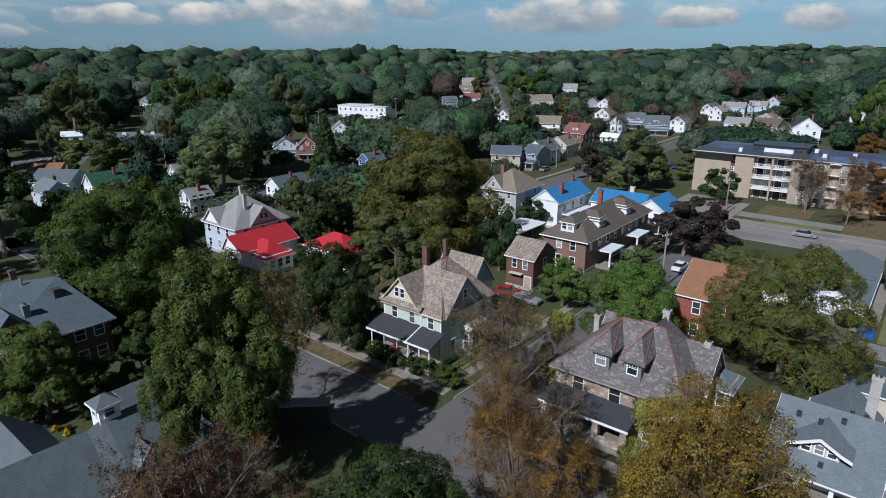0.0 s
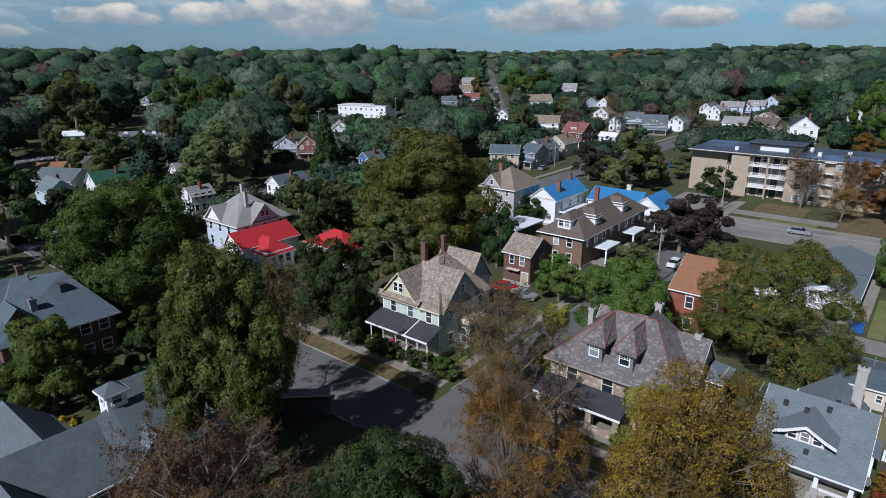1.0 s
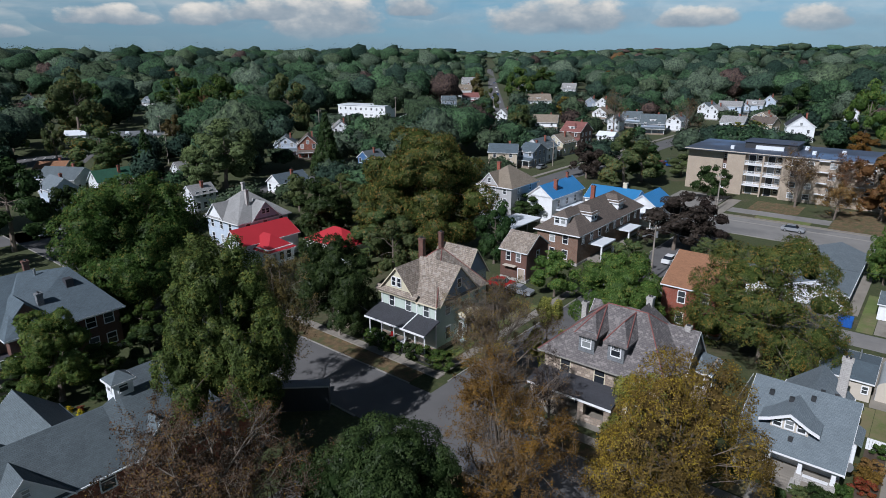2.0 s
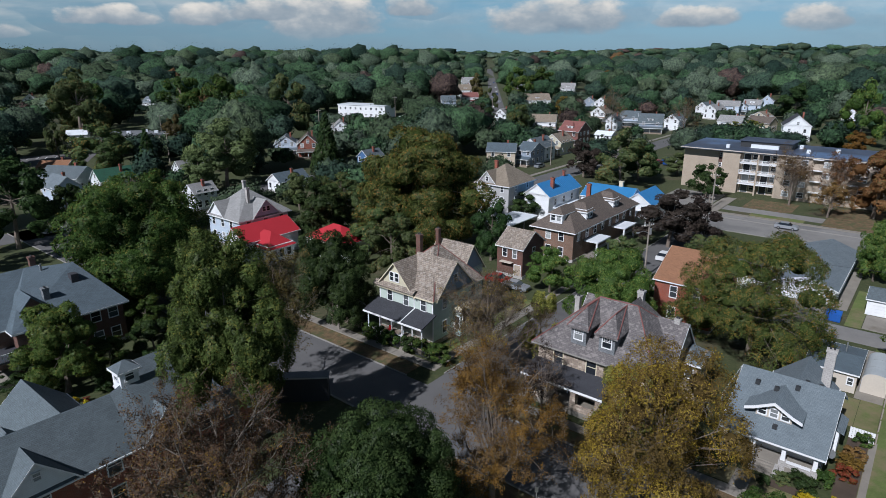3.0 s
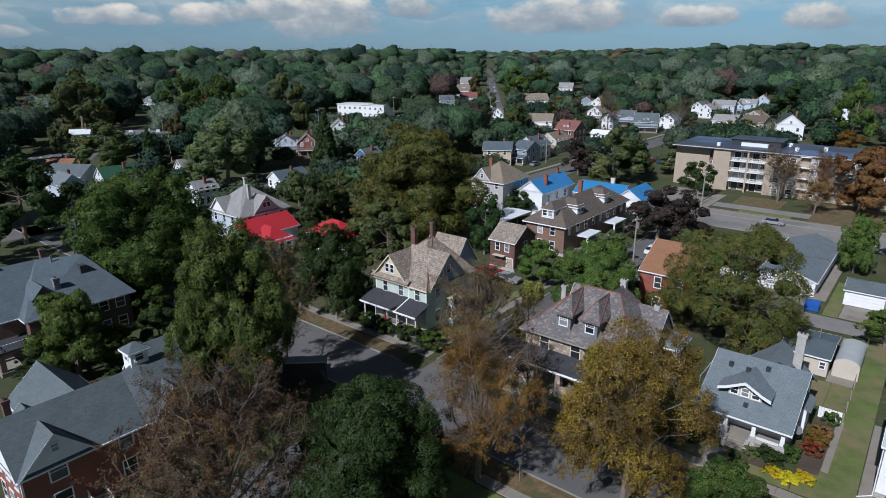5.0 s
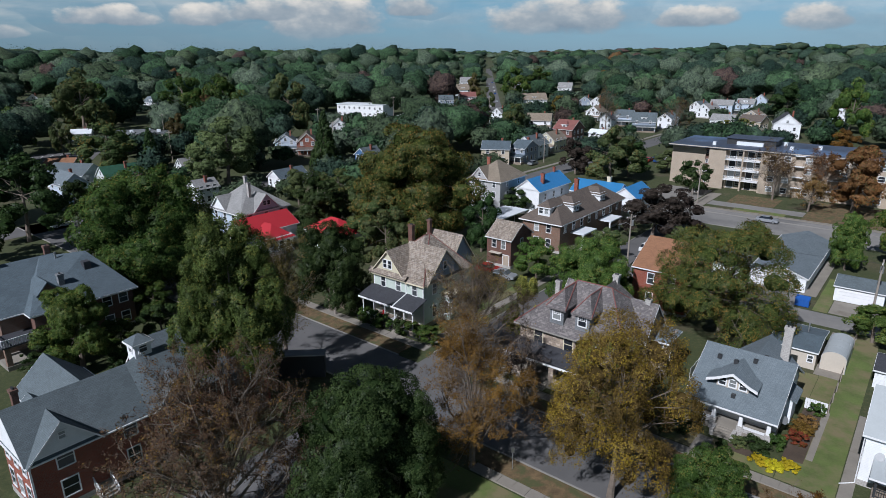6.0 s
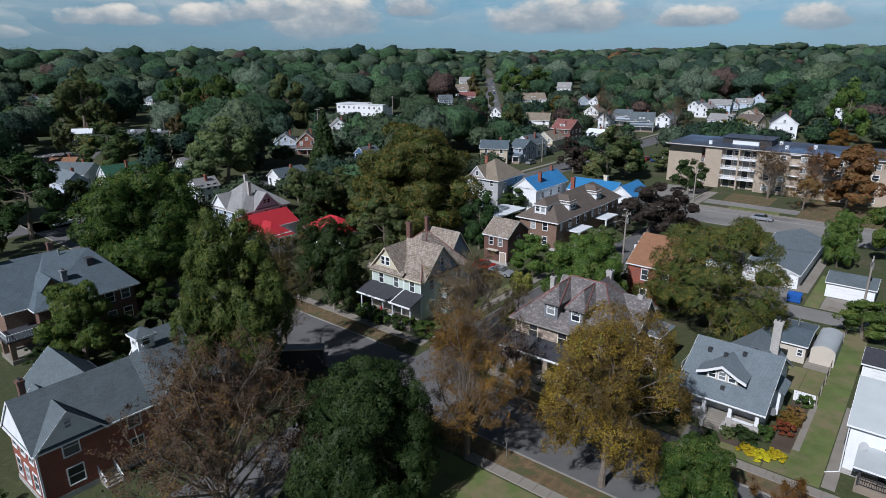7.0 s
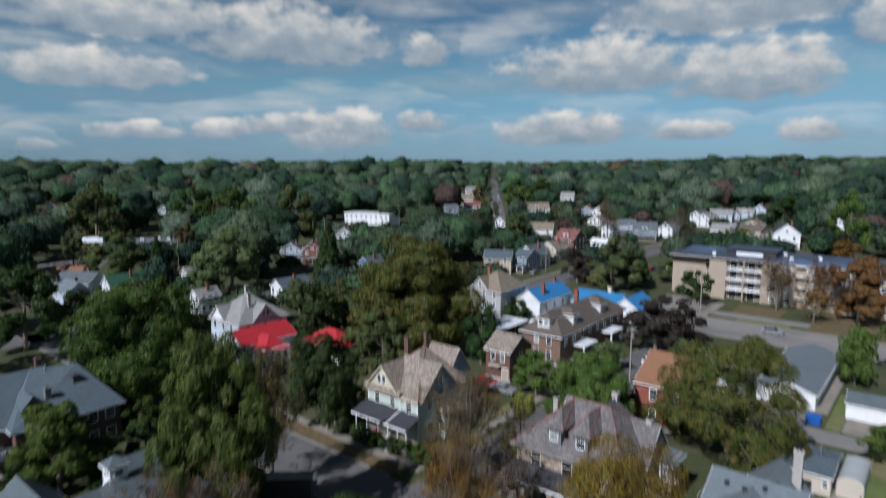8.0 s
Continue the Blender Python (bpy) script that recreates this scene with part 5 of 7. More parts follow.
def grey_blue_house():
    h = thing("house", "pale blue house with grey hipped roof and front gable", "house", -110.5, 61.5)
    walls(h, "blue_side", 0, 11.0, 0, 11.5, 0.2, 6.3, "block")
    hip(h, "shingle_light", 0, 11.0, 0, 11.5, 6.3, 10.7, (4.8, 5.2), (5.6, 6.2), 0.6)
    gable(h, "shingle_light", "white_side", 0.8, 6.2, -0.3, 5.0, 6.3, 9.0, "y", 0.4, 0.35, name="front_gable_roof")
    gable(h, "shingle_light", "blue_side", 5.5, 11.3, 3.0, 9.0, 6.3, 9.4, "x", 0.4, 0.35, name="side_gable_roof")
    for z in (1.2, 4.0):
        for x in (1.8, 5.0, 8.0):
            window(h, "f", x, 0, z, 0.9, 1.5)
        for y in (2.0, 6.0, 9.8):
            window(h, "r", y, 11.0, z, 0.9, 1.5)
    for y in (5.6, 6.6):
        window(h, "r", y, 11.3, 7.0, 0.7, 0.9)
    chimney(h, 2.2, 7.5, 9.0, 11.8, 0.6, 0.6, "block")
    chimney(h, 8.2, 4.2, 8.0, 11.6, 0.6, 0.6, "block")


def left_house():
    h = thing("house", "brick house with broad slate-blue hipped roof and dormers", "house", -95.0, 13.5)
    walls(h, "dark_brick", 1.4, 17.4, 2.8, 15.4, 0.2, 6.0, "block")
    hip(h, "shingle_slate", 1.4, 17.4, 2.8, 15.4, 6.0, 10.3, (8.0, 7.6), (10.2, 12.8), 0.6, label="slate-blue shingled hip roof")
    gable(h, "shingle_slate", "dark_brick", 0.2, 15.4, -0.4, 9.0, 6.0, 10.35, "y", 0.5, 0.35, name="front_wing_roof")
    walls(h, "brown_brick", 0.4, 15.2, -0.4, 2.8, 0.2, 6.0, "block", name="front_wing_wall")
    gable(h, "shingle_slate", "dark_brick", 11.5, 15.4, 4.4, 6.8, 7.6, 8.9, "x", 0.25, 0.25, name="dormer_roof", trim="shingle_slate")
    for y in (5.0, 8.4, 11.8, 14.0):
        window(h, "r", y, 17.4, 3.9, 1.1, 1.4)
        window(h, "r", y, 17.4, 1.0, 1.1, 1.4)
    for x in (2.5, 7.0, 11.5):
        window(h, "f", x, -0.4, 3.9, 1.1, 1.4)
        window(h, "f", x, -0.4, 1.0, 1.1, 1.4)
    # open corner porch with brick piers and a balcony over it
    block("porch_deck", "concrete", h, 15.3, 19.4, -1.6, 2.7, -0.05, 0.6)
    block("porch_roof", "shingle_dark", h, 15.25, 19.6, -1.8, 2.75, 3.1, 3.3)
    for x, y in ((15.9, -1.2), (19.0, -1.2), (19.0, 2.2)):
        block("pier", "brown_brick", h, x - 0.3, x + 0.3, y - 0.3, y + 0.3, 0.6, 3.1)
    bm = bmesh.new()
    box(bm, 15.3, 19.5, -1.7, -1.62, 4.1, 4.2)
    box(bm, 19.42, 19.5, -1.62, 2.7, 4.1, 4.2)
    for k in range(15):
        box(bm, 15.4 + 0.28 * k, 15.46 + 0.28 * k, -1.69, -1.63, 3.3, 4.1)
        box(bm, 19.43, 19.49, -1.5 + 0.28 * k, -1.44 + 0.28 * k, 3.3, 4.1)
    part("balcony_rail", bm, "white", h)
    block("roof_vent", "shingle_dark", h, 12.2, 13.3, 11.2, 12.1, 8.2, 9.6)
    block("vent_hood", "metal", h, 9.4, 9.6, 9.0, 9.2, 9.9, 10.9)
    chimney(h, 14.4, 7.6, 6.6, 9.2, 0.7, 0.7, "slate_face")
    chimney(h, 8.0, 1.6, 9.4, 11.6, 0.7, 0.7, "slate_face")
    chimney(h, 5.4, 9.4, 8.4, 11.0, 0.7, 0.7, "dark_brick")


def brick_hall():
    h = thing("house", "red brick house with grey roof, white gables and roof lantern", "house", -56.5, 4.6)
    walls(h, "red_brick", 6.0, 12.4, 0, 14.5, 0.2, 6.2, "block")
    gable(h, "shingle_grey", "white_side", 6.0, 12.4, -0.3, 14.6, 6.2, 9.6, "y", 0.5, 0.1, name="main_roof", label="long grey shingled roof")
    gable(h, "shingle_grey", "white_side", 6.2, 12.8, 0.2, 5.2, 6.2, 8.7, "x", 0.5, 0.35, name="front_gable_roof")
    gable(h, "shingle_grey", "white_side", 7.5, 12.8, 11.0, 14.6, 6.2, 8.4, "x", 0.5, 0.35, name="second_gable_roof")
    gable(h, "shingle_grey", "white_side", -1.4, 8.8, 3.8, 9.4, 6.0, 8.6, "x", 0.5, 0.35, name="rear_cross_roof")
    walls(h, "red_brick", -1.4, 6.0, 4.1, 9.1, 0.2, 6.2, "block", name="rear_cross_wall")
    gable(h, "shingle_grey", "white_side", 0.5, 6.5, 14.0, 21.0, 5.8, 9.0, "y", 0.5, 0.35, name="rear_roof")
    walls(h, "red_brick", 0.8, 6.2, 14.4, 21.0, 0.2, 5.8, "block", name="rear_wall")
    # roof lantern
    bm = bmesh.new()
    box(bm, 7.9, 9.5, 10.9, 12.5, 8.2, 11.3)
    c = part("cupola", bm, "white_side", h, "white boarded roof lantern")
    hip(c, "shingle_grey", 7.9, 9.5, 10.9, 12.5, 11.35, 11.95, (8.7, 11.6), (8.7, 11.8), 0.22, name="cupola_roof")
    window(h, "r", 11.7, 9.5, 10.3, 0.7, 0.8)
    window(h, "f", 8.7, 10.9, 10.3, 0.6, 0.8)
    block("corner_board", "white", h, 12.3, 12.48, -0.06, 0.1, 0.5, 6.0)
    for z in (1.2, 4.1):
        window(h, "r", 2.7, 12.4, z, 1.25, 1.6)
        window(h, "r", 8.2, 12.4, z, 1.1, 1.6)
        window(h, "r", 12.4, 12.4, z, 1.1, 1.6)
        for x in (7.2, 9.2, 11.2):
            window(h, "f", x, 0, z, 1.0, 1.7)
    window(h, "r", 2.7, 12.82, 7.0, 0.5, 0.6)
    for y in (12.4, 13.3):
        window(h, "r", y, 12.82, 6.7, 0.5, 0.7)
    bm = bmesh.new()
    for k in range(5):
        box(bm, 12.5 + 0.3 * k, 12.8 + 0.3 * k, 4.4, 5.8, -0.05, 0.95 - 0.19 * k)
    part("steps", bm, "concrete", h)
    for y in (4.4, 5.8):
        bm = bmesh.new()
        for k in range(6):
            box(bm, 12.55 + 0.3 * k, 12.61 + 0.3 * k, y - 0.03, y + 0.03, 0.9 - 0.19 * k, 1.8 - 0.19 * k)
        tube(bm, [(12.5, y, 1.85), (14.2, y, 0.8)], [0.05, 0.05], 6)
        part("stair_rail", bm, "white", h)
    # the raised part of the roof beyond the lantern and its sloping side
    gable(h, "shingle_grey", "red_brick", 6.0, 12.5, 11.36, 23.4, 6.75, 10.15, "y", 0.5, 0.08, name="raised_roof", trim="shingle_grey")
    walls(h, "red_brick", 6.2, 12.3, 14.5, 23.3, 0.2, 6.7, "block", name="end_wall")
    for z in (1.2, 4.1):
        for y in (16.4, 19.0, 21.6):
            window(h, "r", y, 12.3, z, 1.1, 1.6)
    bm = bmesh.new()
    slab(bm, [(9.2, 10.0, 9.63), (12.95, 10.0, 5.72), (12.95, 11.3, 6.2), (9.2, 11.3, 10.16)][::1], 0.12)
    part("roof_flank", bm, "shingle_grey", h)
    chimney(h, 7.6, 1.3, 8.2, 10.3, 0.6, 0.5, "dark_brick")
    t = thing("canopy_tent", "small teal canvas garden canopy", "garden canopy", -68.3, 13.6)
    bm = bmesh.new()
    v = box(bm, -1.4, 1.4, -1.2, 1.2, 2.0, 2.7)
    for c in v[4:]:
        c.co.x *= 0.4
        c.co.y *= 0.4
    part("canopy", bm, "teal_tarp", t)
    for sx in (-1.3, 1.3):
        for sy in (-1.1, 1.1):
            block("pole", "metal", t, sx - 0.03, sx + 0.03, sy - 0.03, sy + 0.03, 0, 2.05)


# stand-in for an unidentified block, fitted to the view; its shade painted dark
def shade_dark_block():
    h = thing_at("shed", "low flat-topped block at the street with shade painted as dark walls", "shed", -18.4, 54.9, 0, 4)
    block("wall", "dark", h, 0, 6.6, 0, 1.35, -0.05, 2.9)
    block("roof", "bitumen", h, -0.12, 6.72, -0.12, 1.47, 2.9, 3.06)
    block("roof_edge", "metal", h, -0.14, 6.74, -0.15, -0.12, 2.92, 3.09)


shade_dark_block()
red_house()
brick_house()
duplex()
blue_houses()
grey_tall_house()
apartments()
red_roof_house()
grey_blue_house()
left_house()
brick_hall()

# ---- trees ----
def leaves_mesh(name, centres, out, size, rng, corners=3, loose=0.45, core=None):
    """Many small blades, each turned roughly outwards, shaded with the bough they belong to. core: inner foliage mass as (points, triangles)."""
    n = len(centres)
    out = out / (np.linalg.norm(out, axis=1, keepdims=True) + 1e-9)
    nrm = out + rng.normal(0, loose, (n, 3)) + (0, 0, 0.15)
    nrm /= np.linalg.norm(nrm, axis=1, keepdims=True)
    a = np.cross(nrm, rng.normal(0, 1, (n, 3)))
    a /= np.linalg.norm(a, axis=1, keepdims=True) + 1e-9
    b = np.cross(nrm, a)
    s = (size * rng.uniform(0.6, 1.25, n))[:, None]
    ring = [centres + a * s * 0.62, centres - a * s * 0.35 + b * s * 0.5, centres - a * s * 0.35 - b * s * 0.5]
    co = np.stack(ring, 1).reshape(-1, 3)
    soft = out * 0.75 + nrm * 0.5
    soft /= np.linalg.norm(soft, axis=1, keepdims=True)
    soft = np.repeat(soft, corners, 0)
    faces = np.arange(n * corners).reshape(n, corners)
    if core is not None:
        faces = np.concatenate([faces, core[1] + len(co)])
        soft = np.concatenate([soft, np.zeros((len(core[0]), 3))])
        co = np.concatenate([co, core[0]])
    me = bpy.data.meshes.new(name)
    me.from_pydata(co.tolist(), [], faces.tolist())
    if core is not None:
        me.polygons.foreach_set("material_index", (np.arange(len(faces)) >= n).astype(np.int32))
    me.polygons.foreach_set("use_smooth", np.ones(len(faces), bool))
    me.normals_split_custom_set_from_vertices(soft.tolist())
    return me


def crown_points(seed, n_bough, n_leaf, shape="round", ragged=0.02, gaps=0.1, lump=0.16, stray_by=0.03):
    """Leaf places on a unit crown (radius 1, height 2, centre 0): a few great limbs' masses, each of many boughs that are full above and open below."""
    rng = np.random.default_rng(seed)

    def ways(n):
        v = rng.normal(0, 1, (n, 3))
        return v / np.linalg.norm(v, axis=1, keepdims=True)

    if shape == "cone":
        z = np.linspace(-0.95, 0.93, n_bough)
        ang = np.arange(n_bough) * 2.4 + rng.uniform(0, 0.7, n_bough)
        rad = ((1 - z) / 2 * 0.72 + 0.01) * rng.uniform(0.7, 1.0, n_bough)
        mid = np.stack([np.cos(ang) * rad, np.sin(ang) * rad, z], 1)
        wide = 0.07 + 0.2 * (1 - z) / 2
    else:
        n_mass = max(9, n_bough // 5)
        z = np.linspace(-0.72, 0.74 if n_bough > 60 else 0.6, n_mass) + rng.normal(0, 0.06, n_mass)
        k = np.arange(n_mass)
        ang = k * 2.4 + rng.normal(0, 0.35, n_mass)
        peak = -0.25 if shape == "round" else -0.42
        up = np.clip((z - peak) / (1 - peak), 0, 1)
        down = np.clip((peak - z) / (1 + peak), 0, 1)
        spread = np.sqrt(np.maximum(0.03, 1 - up ** (2.0 if shape == "round" else 1.45))) * (1 - 0.3 * down ** 1.5)
        bulk = rng.uniform(0.25, 0.44, n_mass) * (0.5 + 0.5 * spread)
        rad = np.maximum(0.0, spread * rng.uniform(0.78, 1.08, n_mass) - bulk * 0.85) * np.where(k % 4 == 3, 0.45, 1.0)
        heart = np.stack([np.cos(ang) * rad, np.sin(ang) * rad, z], 1)
        own = np.arange(n_bough) % n_mass
        d = ways(n_bough) + heart[own] * 0.5 + (0, 0, 0.25)
        d /= np.linalg.norm(d, axis=1, keepdims=True)
        wide = rng.uniform(0.34, 0.62, n_bough) * bulk[own]
        mid = heart[own] + d * (bulk[own] * rng.uniform(0.55, 1.0, n_bough) - wide * 0.35)[:, None]
        mid = np.concatenate([mid, heart])
        wide = np.concatenate([wide, bulk * 0.72])
    n_ball = len(mid)
    full = mid * (0.6, 0.6, 0.35) + (0, 0, 0.55)
    full /= np.linalg.norm(full, axis=1, keepdims=True)
    keep_p, keep_o, got = [], [], 0
    for _ in range(14):
        m = n_leaf * 2
        own = rng.choice(n_ball, m, p=wide**2 / (wide**2).sum())
        w = ways(m)
        x = mid[own] + w * (1.0, 1.0, 0.85) * wide[own][:, None]
        inside = np.zeros(m, bool)
        for i in range(n_ball):
            inside |= (((x - mid[i]) ** 2).sum(1) < (wide[i] * 0.88) ** 2) & (own != i)
        swirl = 0.12 * np.sin(x[:, [1, 2, 0]] * 9 + seed)
        f = np.sin((x + swirl) * (17.0, 18.5, 20.0) * (1.5 if n_leaf > 30000 else 1.0) + (seed, 1.3, 0.7))
        knot = f[:, 0] * f[:, 1] * f[:, 2]
        hole = knot < gaps - 0.5
        ok = ~inside & ~(hole & (rng.uniform(0, 1, m) < 0.9)) & (rng.uniform(0, 1, m) < 0.5 + 0.75 * (w * full[own]).sum(1))
        stray = np.where(rng.uniform(0, 1, m) < 0.08, rng.uniform(0, stray_by, m), 0.0)
        deep = wide[own] * (lump * knot - 0.3 * rng.uniform(0, 1, m) ** 2)
        keep_p.append((x + w * (deep + rng.normal(0, ragged * 0.5, m) + stray)[:, None])[ok])
        bend = np.sin(x[:, [1, 2, 0]] * (31.0, 37.0, 34.0) + (0.4, seed, 2.0))
        keep_o.append((w + x * 0.3 + bend * 0.38)[ok])
        got += int(ok.sum())
        if got >= n_leaf:
            break
    return np.concatenate(keep_p)[:n_leaf], np.concatenate(keep_o)[:n_leaf], (mid, wide, n_ball if shape == "cone" else n_mass), rng


def core_of(mid, wide, n_heart, k=0.8, fine=1):
    """The shaded inner foliage: one drawn-in lump for each great limb."""
    bm = bmesh.new()
    bmesh.ops.create_icosphere(bm, subdivisions=fine, radius=1.0)
    co = np.array([v.co[:] for v in bm.verts])
    tri = np.array([[v.index for v in f.verts] for f in bm.faces])
    bm.free()
    at, w = mid[-n_heart:], wide[-n_heart:] * k
    pts = (co[None] * w[:, None, None] + at[:, None]).reshape(-1, 3)
    return pts, (tri[None] + (np.arange(n_heart) * len(co))[:, None, None]).reshape(-1, 3)


def wood_mesh(name, H, R, base, clumps, limbs, rng, thick, twigs=0):
    """Tapered trunk that leans a little, with limbs bending out to the clumps."""
    bm = bmesh.new()
    lean = rng.normal(0, 0.02, 2) * H
    mid = (H + base) / 2
    path = [(0, 0, -0.2), (lean[0] * 0.2, lean[1] * 0.2, base * 0.5), (lean[0] * 0.6, lean[1] * 0.6, base), (lean[0], lean[1], mid), (lean[0] * 1.3, lean[1] * 1.3, base + (H - base) * 0.72)]
    tube(bm, path, [thick * 1.25, thick, thick * 0.85, thick * 0.42, thick * 0.1], 8)
    k = (H - base) / 2
    for i in range(min(limbs, len(clumps))):
        c = clumps[i]
        end = Vector((c[0] * R, c[1] * R, mid + c[2] * k * 0.94)) 
        t = rng.uniform(0.55, 1.0)
        start = Vector((lean[0] * 0.7, lean[1] * 0.7, base + (mid - base) * t * 0.9 + max(0, c[2]) * k * 0.4))
        bend = start.lerp(end, 0.5) + Vector((0, 0, 0.08 * R * rng.uniform(-0.5, 1.5))) + Vector(rng.normal(0, 0.05, 3)) * R
        r0 = thick * rng.uniform(0.14, 0.3)
        tube(bm, [start, start.lerp(bend, 0.5) + Vector(rng.normal(0, 0.02, 3)) * R, bend, end], [r0, r0 * 0.75, r0 * 0.5, r0 * 0.15], 5)
        for _ in range(twigs):
            u = rng.uniform(0.35, 1.0)
            s = bend.lerp(end, u)
            e = s + Vector(rng.normal(0, 1, 3)).normalized() * R * rng.uniform(0.12, 0.3) + Vector((0, 0, 0.06 * R))
            tube(bm, [s, s.lerp(e, 0.5) + Vector(rng.normal(0, 0.015, 3)) * R, e], [r0 * 0.28, r0 * 0.18, r0 * 0.05], 4)
    return mesh_of(bm, name, False)


def near_tree(label, x, y, H, R, base, leafage, seed, n_leaf=40000, size=0.26, shape="round", n_bough=60, limbs=26, twigs=0, bark="bark", thick=0.38, ragged=0.05, gaps=0.36, core=0.45, bare_top=0.0):
    t = thing_at("tree", label, "tree", x, y, group="street and garden trees")
    pts, out, balls, rng = crown_points(seed, n_bough, n_leaf, shape, ragged * 0.5, gaps * 0.4)
    k = (H - base) / 2
    stay = rng.uniform(0, 1, len(pts)) > bare_top * np.clip(pts[:, 2] + 0.35, 0, 1)
    pts, out = pts[stay], out[stay]
    inner = None
    if core:
        co, tri = core_of(*balls, min(0.8, core * 1.4), 2)
        inner = (co * (R, R, k) + (0, 0, (H + base) / 2), tri)
    me = leaves_mesh("crown", pts * (R, R, k) + (0, 0, (H + base) / 2), out, size, rng, core=inner)
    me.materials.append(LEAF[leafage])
    me.materials.append(INNER_SHADE[leafage])
    part("trunk", wood_mesh("trunk", H, R, base, np.concatenate([balls[0], balls[0] * 1.1]), limbs, rng, thick, twigs), bark, t)
    part("crown", me, None, t)
    return t


def rods(name, segs):
    """Many tapered rods in one mesh, each from (start, end, radius, end radius)."""
    p0, p1 = np.array([g[0] for g in segs]), np.array([g[1] for g in segs])
    r0, r1 = np.array([g[2] for g in segs]), np.array([g[3] for g in segs])
    d = p1 - p0
    d /= np.linalg.norm(d, axis=1, keepdims=True) + 1e-9
    a = np.cross(d, np.where(np.abs(d[:, 2:3]) > 0.8, [[1.0, 0, 0]], [[0, 0, 1.0]]))
    a /= np.linalg.norm(a, axis=1, keepdims=True)
    b = np.cross(d, a)
    co, faces, at = [], [], 0
    for sides, sel in ((7, r0 > 0.07), (3, r0 <= 0.07)):
        n = int(sel.sum())
        t = np.arange(sides) * 2 * math.pi / sides
        ring = np.cos(t)[None, :, None] * a[sel][:, None] + np.sin(t)[None, :, None] * b[sel][:, None]
        lo, hi = p0[sel][:, None] + ring * r0[sel][:, None, None], p1[sel][:, None] + ring * r1[sel][:, None, None]
        co.append(np.concatenate([lo, hi], 1).reshape(-1, 3))
        k, j = np.arange(sides), (np.arange(sides) + 1) % sides
        q = np.stack([k, j, j + sides, k + sides], 1)
        faces.append((q[None] + (np.arange(n) * 2 * sides)[:, None, None] + at).reshape(-1, 4))
        at += n * 2 * sides
    me = bpy.data.meshes.new(name)
    me.from_pydata(np.concatenate(co).tolist(), [], np.concatenate(faces).tolist())
    me.polygons.foreach_set("use_smooth", np.ones(len(me.polygons), bool))
    return me


def grow(rng, H, R, base, thick, mains, kids):
    """A branching frame: trunk, upright main limbs, boughs, branches and twigs. Gives its rods and the twigs that may carry leaves."""
    segs, twigs = [], []
    lean = rng.normal(0, 0.025, 2) * H
    top = base + 0.8 * (H - base)

    def spine(z):
        u = z / top
        return np.array([lean[0] * u, lean[1] * u, z])

    zs = np.concatenate([[-0.2], np.linspace(base * 0.5, top, 8)])
    rs = thick * np.array([1.3, 1.0, 0.9, 0.78, 0.64, 0.5, 0.36, 0.22, 0.1])
    for i in range(8):
        segs.append((spine(zs[i]), spine(zs[i + 1]), rs[i], rs[i + 1]))
    heart = base + 0.32 * (H - base)

    def limb(p, way, n, r, level):
        m = 4 if level < 2 else 2
        step, pts = n / m, [p]
        for i in range(m):
            way = way + rng.normal(0, 0.13 + 0.05 * level, 3) + np.array([0, 0, 0.05])
            way = way / np.linalg.norm(way)
            q = p + way * step
            segs.append((p, q, r * (1 - 0.88 * i / m), r * (1 - 0.88 * (i + 1) / m)))
            pts.append(q)
            p = q
        if level == len(kids):
            twigs.append(pts)
            return
        for j in range(kids[level]):
            u = 0.22 + 0.78 * (j + rng.uniform(0, 1)) / kids[level]
            i = min(m - 1, int(u * m))
            at = pts[i] + (pts[i + 1] - pts[i]) * (u * m - i)
            d = (pts[i + 1] - pts[i]) / step * 0.75 + rng.normal(0, 0.62, 3) + np.array([0, 0, 0.12])
            limb(at, d / np.linalg.norm(d), n * rng.uniform(0.34, 0.56) * (1.15 - 0.45 * u), max(0.011, r * (0.5 - 0.2 * u)), level + 1)

    for i in range(mains):
        e = math.radians(8 + 74 * ((i + 0.5) / mains) ** 0.9)
        a = i * 2.4 + rng.normal(0, 0.3)
        end = np.array([R * math.cos(e) * math.cos(a), R * math.cos(e) * math.sin(a), heart + (H - heart) * math.sin(e)]) * rng.uniform(0.84, 1.0)
        p = spine(base + (top - base) * (0.05 + 0.62 * (i / mains)) * rng.uniform(0.7, 1.0))
        d = end - p
        n = np.linalg.norm(d)
        limb(p, d / n, n * 0.92, thick * rng.uniform(0.3, 0.42), 0)
    return segs, twigs


